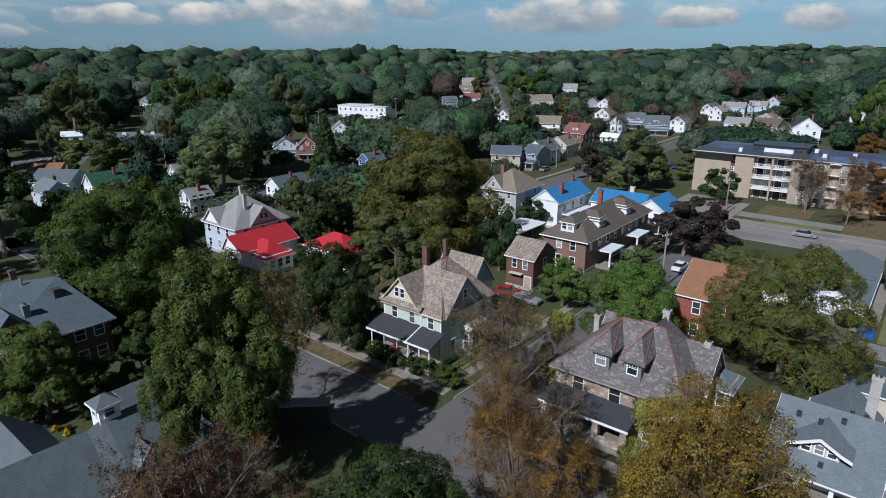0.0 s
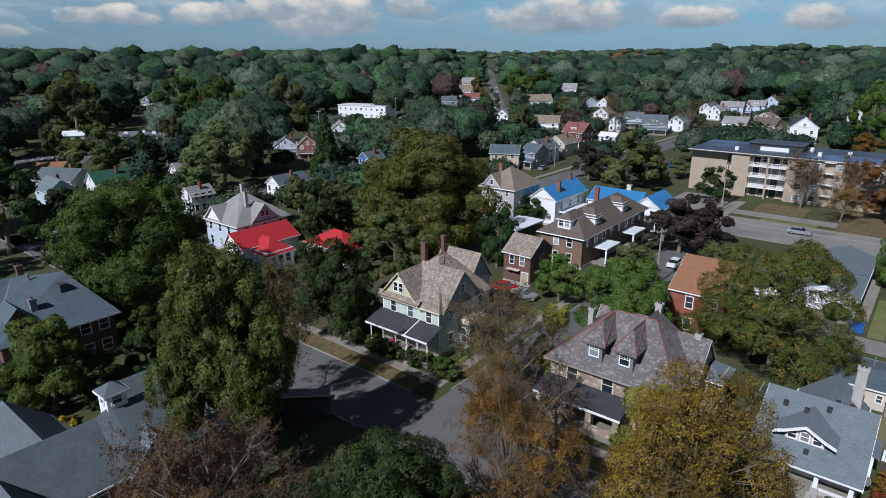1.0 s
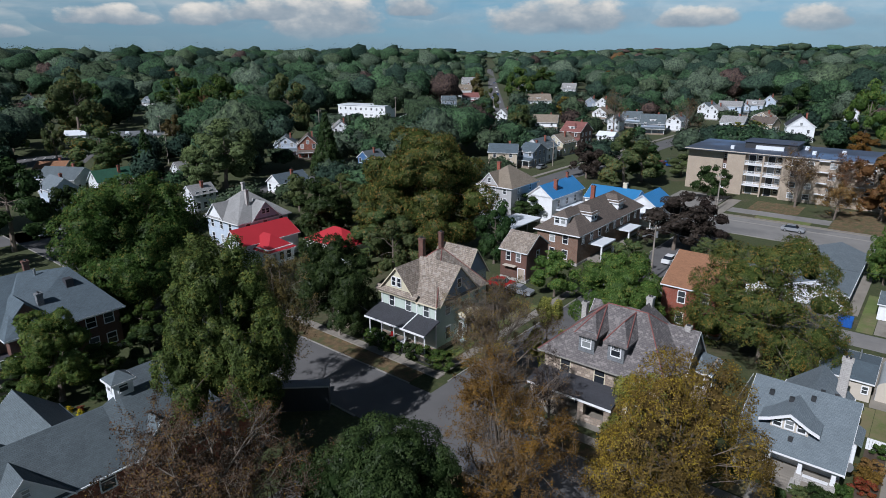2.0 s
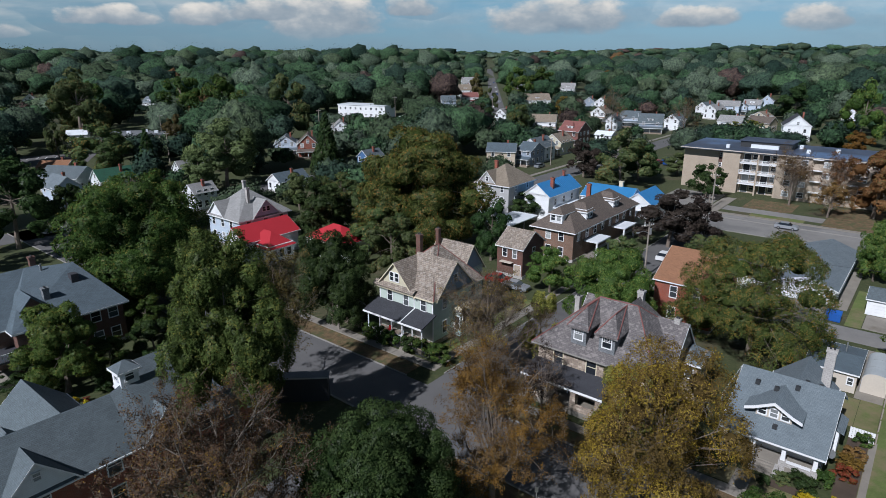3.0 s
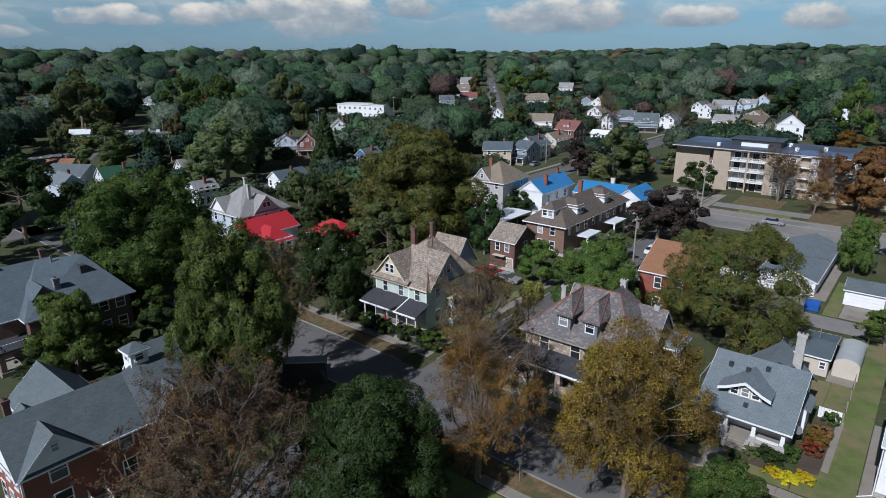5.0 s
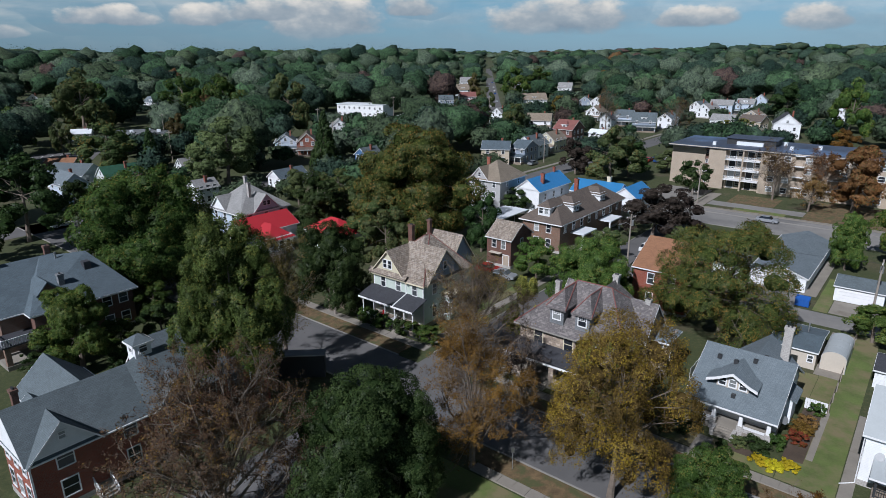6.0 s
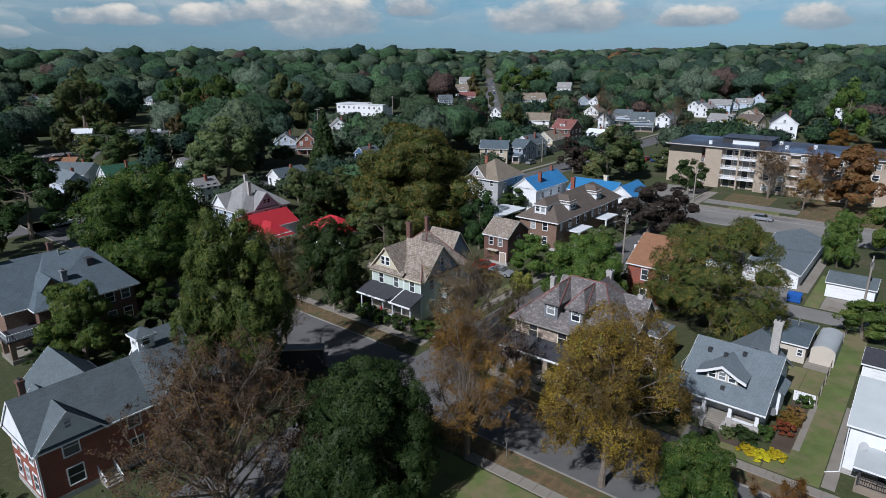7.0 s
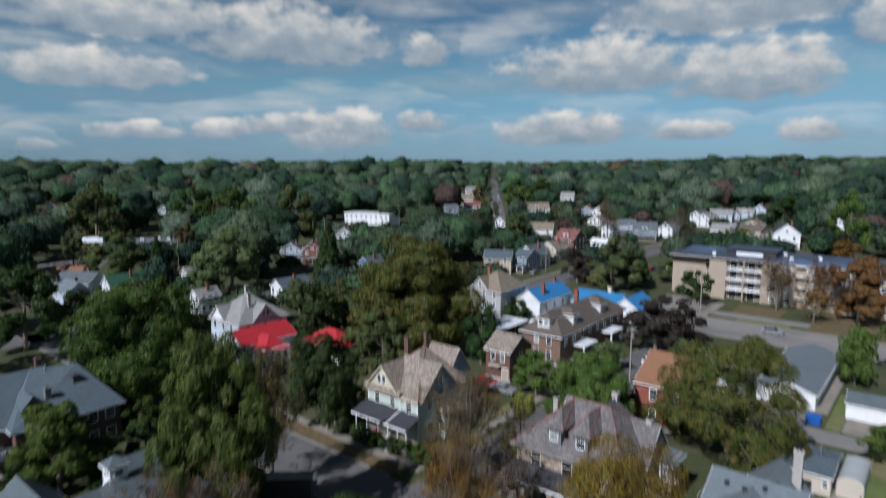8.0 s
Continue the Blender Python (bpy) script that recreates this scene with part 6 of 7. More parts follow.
def thin_tree(label, x, y, H, R, base, leafage, seed, n_leaf, size, bark="bark", thick=0.3, mains=13, kids=(8, 6, 5), bare_top=0.0, clump=0.5):
    """A tree whose twigs show through its remaining leaves, which sit on the twigs in tufts."""
    t = thing_at("tree", label, "tree", x, y, group="street and garden trees")
    rng = np.random.default_rng(seed)
    segs, twigs = grow(rng, H, R, base, thick, mains, kids)
    part("trunk", rods("trunk", segs), bark, t)
    tw = np.array(twigs)
    mid = tw.mean(1)
    leafy = noise_at(mid * 0.35 + seed) + clump * 0.6 - bare_top * np.clip((mid[:, 2] - base) / (H - base) - 0.35, 0, 1)
    p = np.clip(leafy + 0.25, 0.015, 1.0) ** 1.5
    own = rng.choice(len(tw), n_leaf, p=p / p.sum())
    u = rng.uniform(0, 1.999, n_leaf)
    i = u.astype(int)
    at = tw[own, i] + (tw[own, i + 1] - tw[own, i]) * (u - i)[:, None] + rng.normal(0, size * 1.1, (n_leaf, 3))
    out = mid[own] - (0, 0, base + 0.3 * (H - base))
    out = out / (np.linalg.norm(out, axis=1, keepdims=True) + 1e-6) + 0.5 * np.sin(mid[own][:, [1, 2, 0]] * 4.0)
    me = leaves_mesh("crown", at, out, size, rng, loose=0.7)
    me.materials.append(LEAF[leafage])
    part("crown", me, None, t)
    return t


def noise_at(p):
    """Smooth variation in space, about -0.5 to 0.5."""
    return 0.5 * (np.sin(p[:, 0] * 2.1 + 1.7 * np.sin(p[:, 1] * 1.3)) * np.sin(p[:, 1] * 1.9 + 1.1 * np.sin(p[:, 2] * 1.7)) + 0.6 * np.sin(p[:, 2] * 2.6 + p[:, 0] * 1.2))


STOCK = {}


def stock_tree(label, x, y, H, R, leafage, kind=0, shape="round", bark="bark", turn=0.0, z=0.0, name="tree"):
    """One of a few grown shapes, turned and scaled; leaf colour is the tree's own."""
    key = (kind, shape)
    if key not in STOCK:
        pts, out, balls, rng = crown_points(900 + kind + 50 * len(shape), 66, 7200, shape, 0.02, 0.12)
        crown = leaves_mesh("crown", pts, out, 0.055, rng, core=core_of(*balls, 0.6 if shape == "cone" else 0.84, 2))
        crown.materials.append(LEAF["green"])
        crown.materials.append(INNER_SHADE["green"])
        wood = wood_mesh("trunk", 2.0, 1.0, 0.55, balls[0], 12, rng, 0.05)
        wood.transform(Matrix.Translation((0, 0, -1.0)))
        wood.materials.append(M["bark"])
        STOCK[key] = (crown, wood)
    crown, wood = STOCK[key]
    t = thing_at(name, label, "tree" if name != "shrub" else "shrub", x, y, z, turn, "trees of the town" if name != "shrub" else "overgrown bushes")
    base = 0.08 * H if shape != "cone" else 0.06 * H
    k = (H - base) / 2
    w = part("trunk", wood, None, t)
    w.matrix_basis = Matrix.Translation((0, 0, H / 2)) @ Matrix.Diagonal((R, R, H / 2, 1))
    c = part("crown", crown, None, t)
    c.matrix_basis = Matrix.Translation((0, 0, base + k)) @ Matrix.Diagonal((R, R, k, 1))
    c.material_slots[0].link = "OBJECT"
    c.material_slots[0].material = LEAF[leafage]
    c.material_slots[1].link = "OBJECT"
    c.material_slots[1].material = INNER_SHADE[leafage]
    return t


near_tree("tall green street tree with light upper leaves", -17.8, 43.6, 23.4, 5.6, 7.0, "street", 11, 82000, 0.15, "tall", 220, 30, core=0.5)
thin_tree("half-bare brown tree with pale upright limbs", -14.6, 28.4, 17.4, 9.6, 1.5, "brown", 12, 72000, 0.108, "bark_pale", 0.4, 24, (9, 6, 5), 0.3, 1.8)
near_tree("dark green clipped oval tree", 74.2, 92.5, 10.8, 3.1, 0.2, "fresh", 29, 20000, 0.17, "round", 220, 8, 0, "bark", 0.2, 0.03, 0.1, core=0.6)
near_tree("dense dark green round tree", -3.8, 31.2, 13.8, 6.4, 0.0, "dark", 217, 80000, 0.14, "round", 240, 20, 0, "bark", 0.35, 0.04, 0.3, 0.6)
thin_tree("thin orange-brown street tree on the verge", 5.2, 38.4, 16.8, 6.2, 1.6, "orange", 14, 46000, 0.11, "bark", 0.32, 20, (9, 6, 5), 1.0, 0.9)
near_tree("yellowing street tree on the verge", 17.2, 34.0, 17.2, 6.5, 2.0, "yellow", 15, 68000, 0.12, "round", 150, 60, 5, "bark", 0.32, 0.09, 0.85, 0.28)
near_tree("broad olive-green tree with turning leaves", 40.3, 66.0, 16.7, 9.6, -0.6, "oak", 16, 80000, 0.165, "round", 150, 60, 3, "bark", 0.45, 0.06, 0.85, 0.36)
near_tree("very large oak with olive and brown leaves", -3.0, 112.0, 24.0, 13.4, 1.0, "oak", 17, 70000, 0.29, "tall", 260, 30, 0, "bark", 0.7, 0.045, 0.38, 0.6)
near_tree("large spreading dark green tree", -45.6, 84.5, 21.0, 10.6, 0.2, "green", 18, 75000, 0.24, "round", 240, 30, 0, "bark", 0.5, 0.045, 0.36, 0.6)
near_tree("bushy light green garden tree", -42.4, 57.5, 11.4, 5.2, 0.6, "fresh", 19, 34000, 0.17, "round", 70, 16, core=0.6)
near_tree("dark round tree beside the street", -14.3, 75.6, 13.9, 5.8, 0.3, "dark", 20, 36000, 0.2, "round", 160, 20, core=0.6)
thin_tree("thin brownish tree at the kerb", -17.0, 57.6, 17.4, 4.0, 3.0, "brownish", 21, 24000, 0.15, "bark", 0.28, 14, (7, 6, 4), 0.0, 0.8)
thin_tree("bare brown tree at the street corner", 6.6, 58.8, 15.0, 6.8, 1.6, "brown", 22, 26000, 0.12, "bark", 0.3, 18, (9, 6, 5), 0.4, 0.9)
near_tree("slender young yellow-green tree", 13.0, 62.5, 10.8, 2.8, 0.8, "pale", 23, 13000, 0.16, "tall", 50, 8, 0, "bark", 0.16, core=0.6)
near_tree("low round green street tree", 24.0, 30.8, 7.2, 3.4, 0.2, "green", 24, 30000, 0.11, "round", 200, 8, 0, "bark", 0.2, 0.03, 0.06, core=0.7)
near_tree("pale yellow-green young tree beside the stone house", 18.8, 43.6, 11.4, 4.8, 1.5, "pale", 25, 26000, 0.14, "tall", 60, 16, core=0.5)
thin_tree("reddish brown small tree before the stone house", 11.5, 51.0, 8.6, 3.4, 1.5, "maroon", 26, 7000, 0.11, "bark", 0.16, 11, (7, 5, 4))
near_tree("rounded green tree behind the stone house", 23.5, 70.6, 12.9, 5.7, 0.4, "fresh", 28, 46000, 0.17, "round", 180, 20, 0, "bark", 0.3, 0.045, 0.34, 0.65)
thin_tree("thin brown tree near the lawn edge", 31.0, 28.5, 4.6, 3.2, 0.6, "orange", 27, 7000, 0.10, "bark", 0.12, 10, (6, 5, 4))

# trees of the middle distance: label, x, y, height, radius, leaf, shape
MIDDLE = [
    ("low light green tree beside the brick house", 18.4, 88.0, 8.0, 3.8, "fresh", "round"),
    ("low dark tree beside the red house", 34.0, 80.0, 6.4, 3.6, "dark", "round"),
    ("round tree with dark maroon leaves", 46.0, 112.0, 11.5, 7.0, "maroon", "round"), ("round tree with dark maroon leaves", 53.0, 116.0, 9.0, 5.2, "maroon", "round"),
    ("half-bare brown tree before the flats", 88.6, 146.3, 15.2, 6.4, "brown", "thin"), ("half-bare brown tree before the flats", 97.0, 142.4, 14.0, 6.4, "rust", "thin"),
    ("orange-brown tree before the flats", 101.0, 133.0, 16.2, 7.8, "rust", "round"), ("orange-brown tree before the flats", 113.0, 140.0, 14.0, 8.0, "orange", "thin"),
    ("low brown tree before the flats", 91.0, 134.0, 8.5, 5.5, "rust", "thin"), ("dark green tree at the flats' corner", 70.8, 154.2, 9.8, 5.2, "dark", "round"),
    ("pale green tree behind the parked cars", 74.5, 185.5, 7.4, 5.3, "grey", "round"),
    ("olive tree beyond the red roof", -13.5, 120.0, 13.0, 6.5, "turning", "round"), ("olive tree beside the large oak", -10.5, 104.0, 11.0, 6.0, "turning", "round"),
    ("dark tree beside the red roof", -24.5, 118.0, 12.5, 6.5, "dark", "round"), ("dark tree behind the red roof", -21.0, 128.0, 11.0, 6.0, "turning", "round"),
    ("green hedge tree behind the stone house", 27.5, 73.5, 5.6, 3.2, "green", "round"),
    ("green tree beside the garage row", 47.0, 96.0, 7.0, 4.4, "olive", "round"),
    ("pale willow-like tree with drooping boughs", -61.5, 170.0, 19.6, 10.6, "grey", "round"),
    ("pale willow-like tree with drooping boughs", -66.0, 161.5, 11.0, 6.0, "grey", "round"),
    ("green tree at the garages", 86.0, 95.0, 14.0, 5.2, "fresh", "round"), ("small green tree at the lane", 60.2, 64.0, 5.6, 4.0, "fresh", "round"),
    ("dull green tree behind the green house", -7.5, 92.0, 12.0, 5.5, "olive", "tall"),
    ("round dark green bush tree", 20.5, 134.0, 6.2, 4.8, "dark", "round"), ("dark maroon tree by the side street", 44.8, 184.2, 10.9, 6.0, "maroon", "round"),
    ("tall dull green garden tree", 51.8, 167.3, 16.0, 8.6, "olive", "tall"), ("dark tree by the side street", 60.0, 178.0, 11.0, 7.5, "dark", "round"),
    ("dark green tree at the woods' edge", -84.0, 112.0, 18.0, 9.0, "dark", "round"), ("broad tree with brownish top", -103.8, 184.0, 16.8, 10.0, "turning", "round"),
    ("small dark tree by the parked car", -86.0, 137.0, 8.0, 4.0, "dark", "tall"),
    ("dark tree in a garden", -62.0, 70.0, 9.0, 5.0, "dark", "round"), ("dark tree in a garden", -50.0, 78.0, 8.0, 4.0, "dark", "round"),
    ("turning tree beside the lane", 33.0, 99.0, 6.0, 3.6, "olive", "round"), ("dark tree behind the garages", 103.0, 112.0, 11.0, 7.0, "green", "round"),
    ("light green tree at the street", 118.0, 124.0, 12.0, 8.0, "fresh", "round"), ("dark street tree with brown top", 35.4, 276.5, 15.8, 6.4, "turning", "round"),
    ("dark green street tree", 19.0, 308.0, 13.0, 8.6, "dark", "round"), ("slender yellow-green tree beside houses", 8.2, 263.5, 14.5, 4.6, "pale", "tall"),
    ("yellowing tree in a garden", 73.0, 361.7, 12.3, 8.3, "yellow", "round"), ("half-bare brown tree in a garden", 81.2, 290.7, 22.0, 7.0, "brown", "thin"),
    ("brown tree beside the side street", 110.9, 279.7, 17.0, 9.0, "brown", "thin"), ("bright red-leaved tree in the woods", 155.8, 524.3, 16.6, 10.0, "red", "round"),
    ("rust-coloured tree in the woods", 142.9, 538.5, 21.0, 12.0, "orange", "round"), ("light green tree beside the long street", 54.0, 440.0, 27.0, 10.5, "fresh", "round"), ("dark green tree beside the long street", 90.0, 572.0, 23.0, 13.0, "green", "round"), ("brown-tinged tree beside the long street", 26.0, 480.0, 20.0, 8.0, "brownish", "tall"), ("olive tree beside the long street", 30.0, 395.0, 15.0, 6.5, "olive", "tall"),
    ("yellow bushy tree behind the flats", 146.0, 286.0, 6.4, 5.0, "pale", "round"), ("yellow bushy tree behind the flats", 138.0, 287.0, 5.8, 4.8, "pale", "round"),
    ("tall dark tree beside the white house", 192.4, 336.7, 20.0, 10.9, "dark", "tall"), ("tall light green tree in the woods", 168.0, 243.4, 25.0, 9.0, "fresh", "tall"),
    ("small rust-coloured tree near woods", 154.1, 222.4, 9.0, 5.3, "orange", "round"), ("grey-green garden tree beside the outbuilding", -34.6, 143.3, 9.3, 4.4, "grey", "round"),
    ("tall olive tree with dead limbs", -65.5, 265.3, 29.0, 11.0, "olive", "tall"), ("tall dark tree with brown leaves", -173.9, 297.5, 24.0, 13.0, "olive", "tall"),
    ("tall green tree in the woods", -123.7, 296.1, 28.0, 12.4, "green", "round"), ("tall green tree in the woods", -104.2, 295.6, 27.0, 12.0, "green", "round"),
    ("light green tree beside the car park", -169.0, 240.0, 17.0, 8.6, "fresh", "round"), ("olive tree at the car park", -143.0, 225.0, 13.0, 4.4, "olive", "round"),
    ("brownish tree beside the flat roof", -101.0, 230.0, 14.8, 5.3, "brownish", "round"), ("very tall olive tree in the woods", -163.0, 276.0, 29.0, 14.0, "olive", "tall"),
    ("tall green tree in the woods", -177.0, 318.0, 23.0, 11.0, "green", "round"), ("dark tree at the street under the trees", -84.0, 97.0, 17.0, 6.0, "dark", "round"),
    ("dark pointed tree beside the pale blue house", -80.0, 123.4, 10.8, 3.2, "dark", "tall"), ("dark tree behind the green house", 10.0, 104.0, 11.5, 4.2, "dark", "round"),
    ("turning tree beside the large oak", -23.0, 136.0, 11.3, 5.8, "turning", "round"),
    ("loose green garden shrub", 0.5, 64.5, 2.6, 2.0, "green", "round"),
]
for i, (lab, x, y, H, R, lf, shape) in enumerate(MIDDLE):
    if shape == "thin":
        thin_tree(lab, x, y, H, R, H * 0.16, lf, 500 + i, 7000, 0.2, "bark", 0.24, 14, (6, 5, 4), 0.2, 0.7)
    else:
        stock_tree(lab, x, y, H, R, lf, i % 5, shape, turn=i * 77.0)
SPRUCES = [(-91.0, 186.0, 15.3, 4.7), (-35.4, 187.4, 20.0, 6.6), (-38.1, 256.0, 11.8, 1.9), (-34.7, 273.7, 10.8, 1.9), (-28.0, 268.0, 7.0, 2.0), (156.1, 240.6, 10.0, 5.0), (10.0, 300.0, 14.0, 3.0)]
for i, (x, y, H, R) in enumerate(SPRUCES):
    stock_tree("dark green pointed spruce tree", x, y, H, R, "dark", i % 2, "cone", turn=i * 50.0)


for i, (x, y, H, R) in enumerate([(-40.6, 63.5, 4.2, 2.8), (-36.5, 67.0, 4.8, 3.0), (-46.5, 66.5, 5.2, 3.2), (-40.0, 72.5, 5.5, 3.2), (-33.5, 62.0, 3.6, 2.4), (-47.5, 59.5, 3.6, 2.4), (-37.0, 58.5, 2.6, 2.0), (-33.0, 70.0, 5.0, 2.6)]):
    stock_tree("dark green overgrown garden bush", x, y, H, R, "dark" if i % 3 else "green", i % 5, "round", turn=i * 63.0, name="shrub")


# low shrubs and beds
def shrub(label, p, q, H, R, lf, seed, n=3600, size=0.055):
    s = thing("shrub", label, "shrub", p, q, group="garden shrubs")
    pts, out, balls, rng = crown_points(seed, 70, n, "round", 0.02, 0.02)
    me = leaves_mesh("foliage", pts * (R, R, H / 2) + (0, 0, H / 2), out, size * 1.5, rng, core=(lambda c: (c[0] * (R, R, H / 2) + (0, 0, H / 2), c[1]))(core_of(*balls, 0.84)))
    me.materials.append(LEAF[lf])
    me.materials.append(INNER_SHADE[lf])
    part("foliage", me, None, s)


shrub("long rounded dark green clipped shrub", 0.3, 52.3, 1.4, 1.75, "dark", 31, 5200)
shrub("olive clipped shrub beside the steps", -1.3, 52.2, 1.1, 0.9, "olive", 32)
shrub("small round clipped shrub", -2.5, 51.1, 0.9, 0.65, "dark", 33)
shrub("bright yellow low spreading shrub", 1.0, 50.8, 0.75, 1.1, "gold", 34, 4600, 0.05)
shrub("bright yellow low spreading shrub", 3.4, 51.6, 0.75, 1.15, "gold", 35, 4600, 0.05)
shrub("bright yellow low spreading shrub", 2.2, 50.6, 0.7, 1.1, "gold", 36, 4600, 0.05)
shrub("bush with deep red leaves", 3.1, 56.4, 1.4, 1.2, "red", 37)
shrub("bush with orange-red leaves", 3.2, 58.4, 1.4, 1.35, "orange", 38)
shrub("bush with orange-red leaves", 3.4, 60.4, 1.3, 1.2, "rust", 43)
shrub("loose green bush in the bed", 1.7, 54.0, 1.8, 1.0, "green", 39)
shrub("green round bush in the bed", 3.8, 63.4, 1.4, 1.0, "green", 40)
shrub("dark hedge bush beside the steps", -6.8, 51.6, 1.4, 1.3, "dark", 41)
shrub("dark hedge bush beside the steps", -8.2, 50.8, 1.3, 1.2, "dark", 42)
for i, (p, q) in enumerate(((-52.0, 49.9), (-50.0, 49.8), (-48.2, 49.7), (-45.0, 49.8), (-43.4, 50.3))):
    shrub("loose dark green shrub before the porch", p, q + 0.3, 2.3, 1.5, "dark" if i % 2 else "green", 50 + i, 4200, 0.075)
for i, (p, q) in enumerate(((-47.0, 1.5), (-44.0, 2.0), (-41.8, 3.5))):
    shrub("green shrub beside the brick house", p, q, 2.0, 1.5, "green", 60 + i)
for i, (p, q) in enumerate(((-70, 17), (-66, 21), (-74, 14), (-62, 26))):
    shrub("dark green garden shrub", p, q, 2.4, 1.7, "dark", 70 + i)
for i, (p, q, c) in enumerate(((-66.0, 17.5, "gold"), (-65.2, 18.4, "red"), (-64.4, 18.0, "gold"))):
    shrub("small flowering garden plant", p, q, 0.7, 0.5, c, 80 + i, 900)


# ---- the wooded town beyond ----

def dome(seed, n_leaf, fine, n_lump):
    """A far tree's crown of radius 1: a round head of swelling boughs. Leaf places, their normals, and the mass behind them."""
    rng = np.random.default_rng(seed)
    lump = rng.normal(0, 1, (n_lump, 3)) + (0, 0, 0.5)
    lump /= np.linalg.norm(lump, axis=1, keepdims=True)
    size = rng.uniform(0.025, 0.09, n_lump)
    tall = rng.uniform(0.10, 0.56, n_lump)
    stretch = rng.uniform(0.8, 1.18, 3)

    def swell(w):
        near = w @ lump.T
        bump = np.exp((near - 1) / size) * tall
        k = bump.argmax(1)
        b = bump[np.arange(len(w)), k][:, None]
        r = 0.66 + b - 0.16 * np.clip(-w[:, 2:3] - 0.2, 0, 1)
        return r * stretch, w + (w - lump[k] * near[np.arange(len(w)), k][:, None]) * b * 7.0

    w = rng.normal(0, 1, (n_leaf * 3, 3))
    w /= np.linalg.norm(w, axis=1, keepdims=True)
    w = w[w[:, 2] > -0.55][:n_leaf]
    r, nrm = swell(w)
    bm = bmesh.new()
    bmesh.ops.create_icosphere(bm, subdivisions=fine, radius=1.0)
    co = np.array([v.co[:] for v in bm.verts])
    tri = np.array([[v.index for v in f.verts] for f in bm.faces])
    bm.free()
    return w * r * rng.normal(1.02, 0.085, (len(w), 1)), nrm, co * swell(co)[0] * rng.normal(0.9, 0.06, (len(co), 1)), tri


def far_wood():
    """Tree crowns of the far woods, joined by leaf colour; coarser the farther off they stand."""
    rng = np.random.default_rng(5)
    kinds = list(FAR_MIX)
    bins = {k: [] for k in kinds}
    outs = {k: [] for k in kinds}
    sizes = {k: [] for k in kinds}
    cores = {k: [] for k in kinds}
    protos = {}
    for level, (n_leaf, fine) in enumerate(((1600, 3), (500, 3), (150, 2), (24, 2))):
        for v in range(8):
            protos[level, v] = dome(300 + 10 * level + v, n_leaf, fine, 40 if level < 2 else 22)
    spots = []
    for ring, (r0, r1, step) in enumerate(((112, 300, 21.0), (300, 700, 24.5), (700, 1500, 30.0), (1500, 3400, 52.0), (150, 430, 14.0), (128, 270, 13.0))):
        r = r0
        while r < r1:
            n = int(r * 1.5 / step)
            for i in range(n):
                a = -0.75 + 1.5 * (i + rng.uniform(0, 1)) / n
                d = r + rng.uniform(0, step)
                spots.append((math.sin(a) * d, math.cos(a) * d, d, ring))
            r += step * (1.0 if ring < 2 else 1.3)
    for x, y, d, ring in spots:
        u = rng.uniform(0, 1)
        p, q = x * CG + y * SG, -x * SG + y * CG
        if (ring == 4 and x < 12) or (ring == 5 and x > 0):
            continue
        H = 16 + 11 * rng.uniform(0, 1) ** 1.1
        if ring == 5 or (x > 12 and y < 430):
            H = 8.0 + 8.0 * rng.uniform(0, 1) ** 1.3
        H *= 1.0 + 0.3 * noise.noise((x * 0.012, y * 0.012, 3.0))
        if ring in (2, 3):
            H = 14 + 19 * rng.uniform(0, 1) ** 2.2 + 10 * noise.noise((x * 0.008, y * 0.008, 1.0))
        R = H * (rng.uniform(0.42, 0.56) if ring > 3 or (x > 12 and y < 430) else rng.uniform(0.48, 0.68)) * (1.15 if ring in (2, 3) else 1.0)
        if ring == 3:
            R *= 1.5
            H -= 4.0
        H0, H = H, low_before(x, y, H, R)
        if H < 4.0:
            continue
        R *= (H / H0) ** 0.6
        if clear_of(x, y, p, q, u, R):
            continue
        level = ring if ring < 4 else 1
        pts, out, co, tri = protos[level, int(rng.integers(0, 8))]
        k = kinds[int(np.searchsorted(np.cumsum([FAR_MIX[c] for c in kinds]), rng.uniform(0, 0.999)))]
        t = rng.uniform(0, 6.28)
        c, s = math.cos(t), math.sin(t)
        rot = np.array([[c, -s, 0], [s, c, 0], [0, 0, 1]])
        lift = (x, y, far_rise(x, y) + H * 0.54)
        bins[k].append((pts @ rot.T) * (R, R, H * 0.46) + lift)
        cores[k].append(((co @ rot.T) * (R, R, H * 0.46) + lift, tri))
        outs[k].append(out @ rot.T)
        sizes[k].append(np.full(len(pts), (0.6, 0.85, 1.3, 2.2)[level]))
    for k in kinds:
        if bins[k]:
            at, tris = 0, []
            for co, tri in cores[k]:
                tris.append(tri + at)
                at += len(co)
            inner = (np.concatenate([c[0] for c in cores[k]]), np.concatenate(tris))
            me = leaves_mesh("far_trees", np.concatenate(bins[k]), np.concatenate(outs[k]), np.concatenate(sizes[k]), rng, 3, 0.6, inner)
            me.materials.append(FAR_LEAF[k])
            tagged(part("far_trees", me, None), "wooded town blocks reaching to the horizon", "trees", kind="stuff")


FAR_MIX = {"green": 0.31, "dark": 0.28, "olive": 0.22, "turning": 0.135, "grey": 0.015, "orange": 0.006, "brown": 0.034}

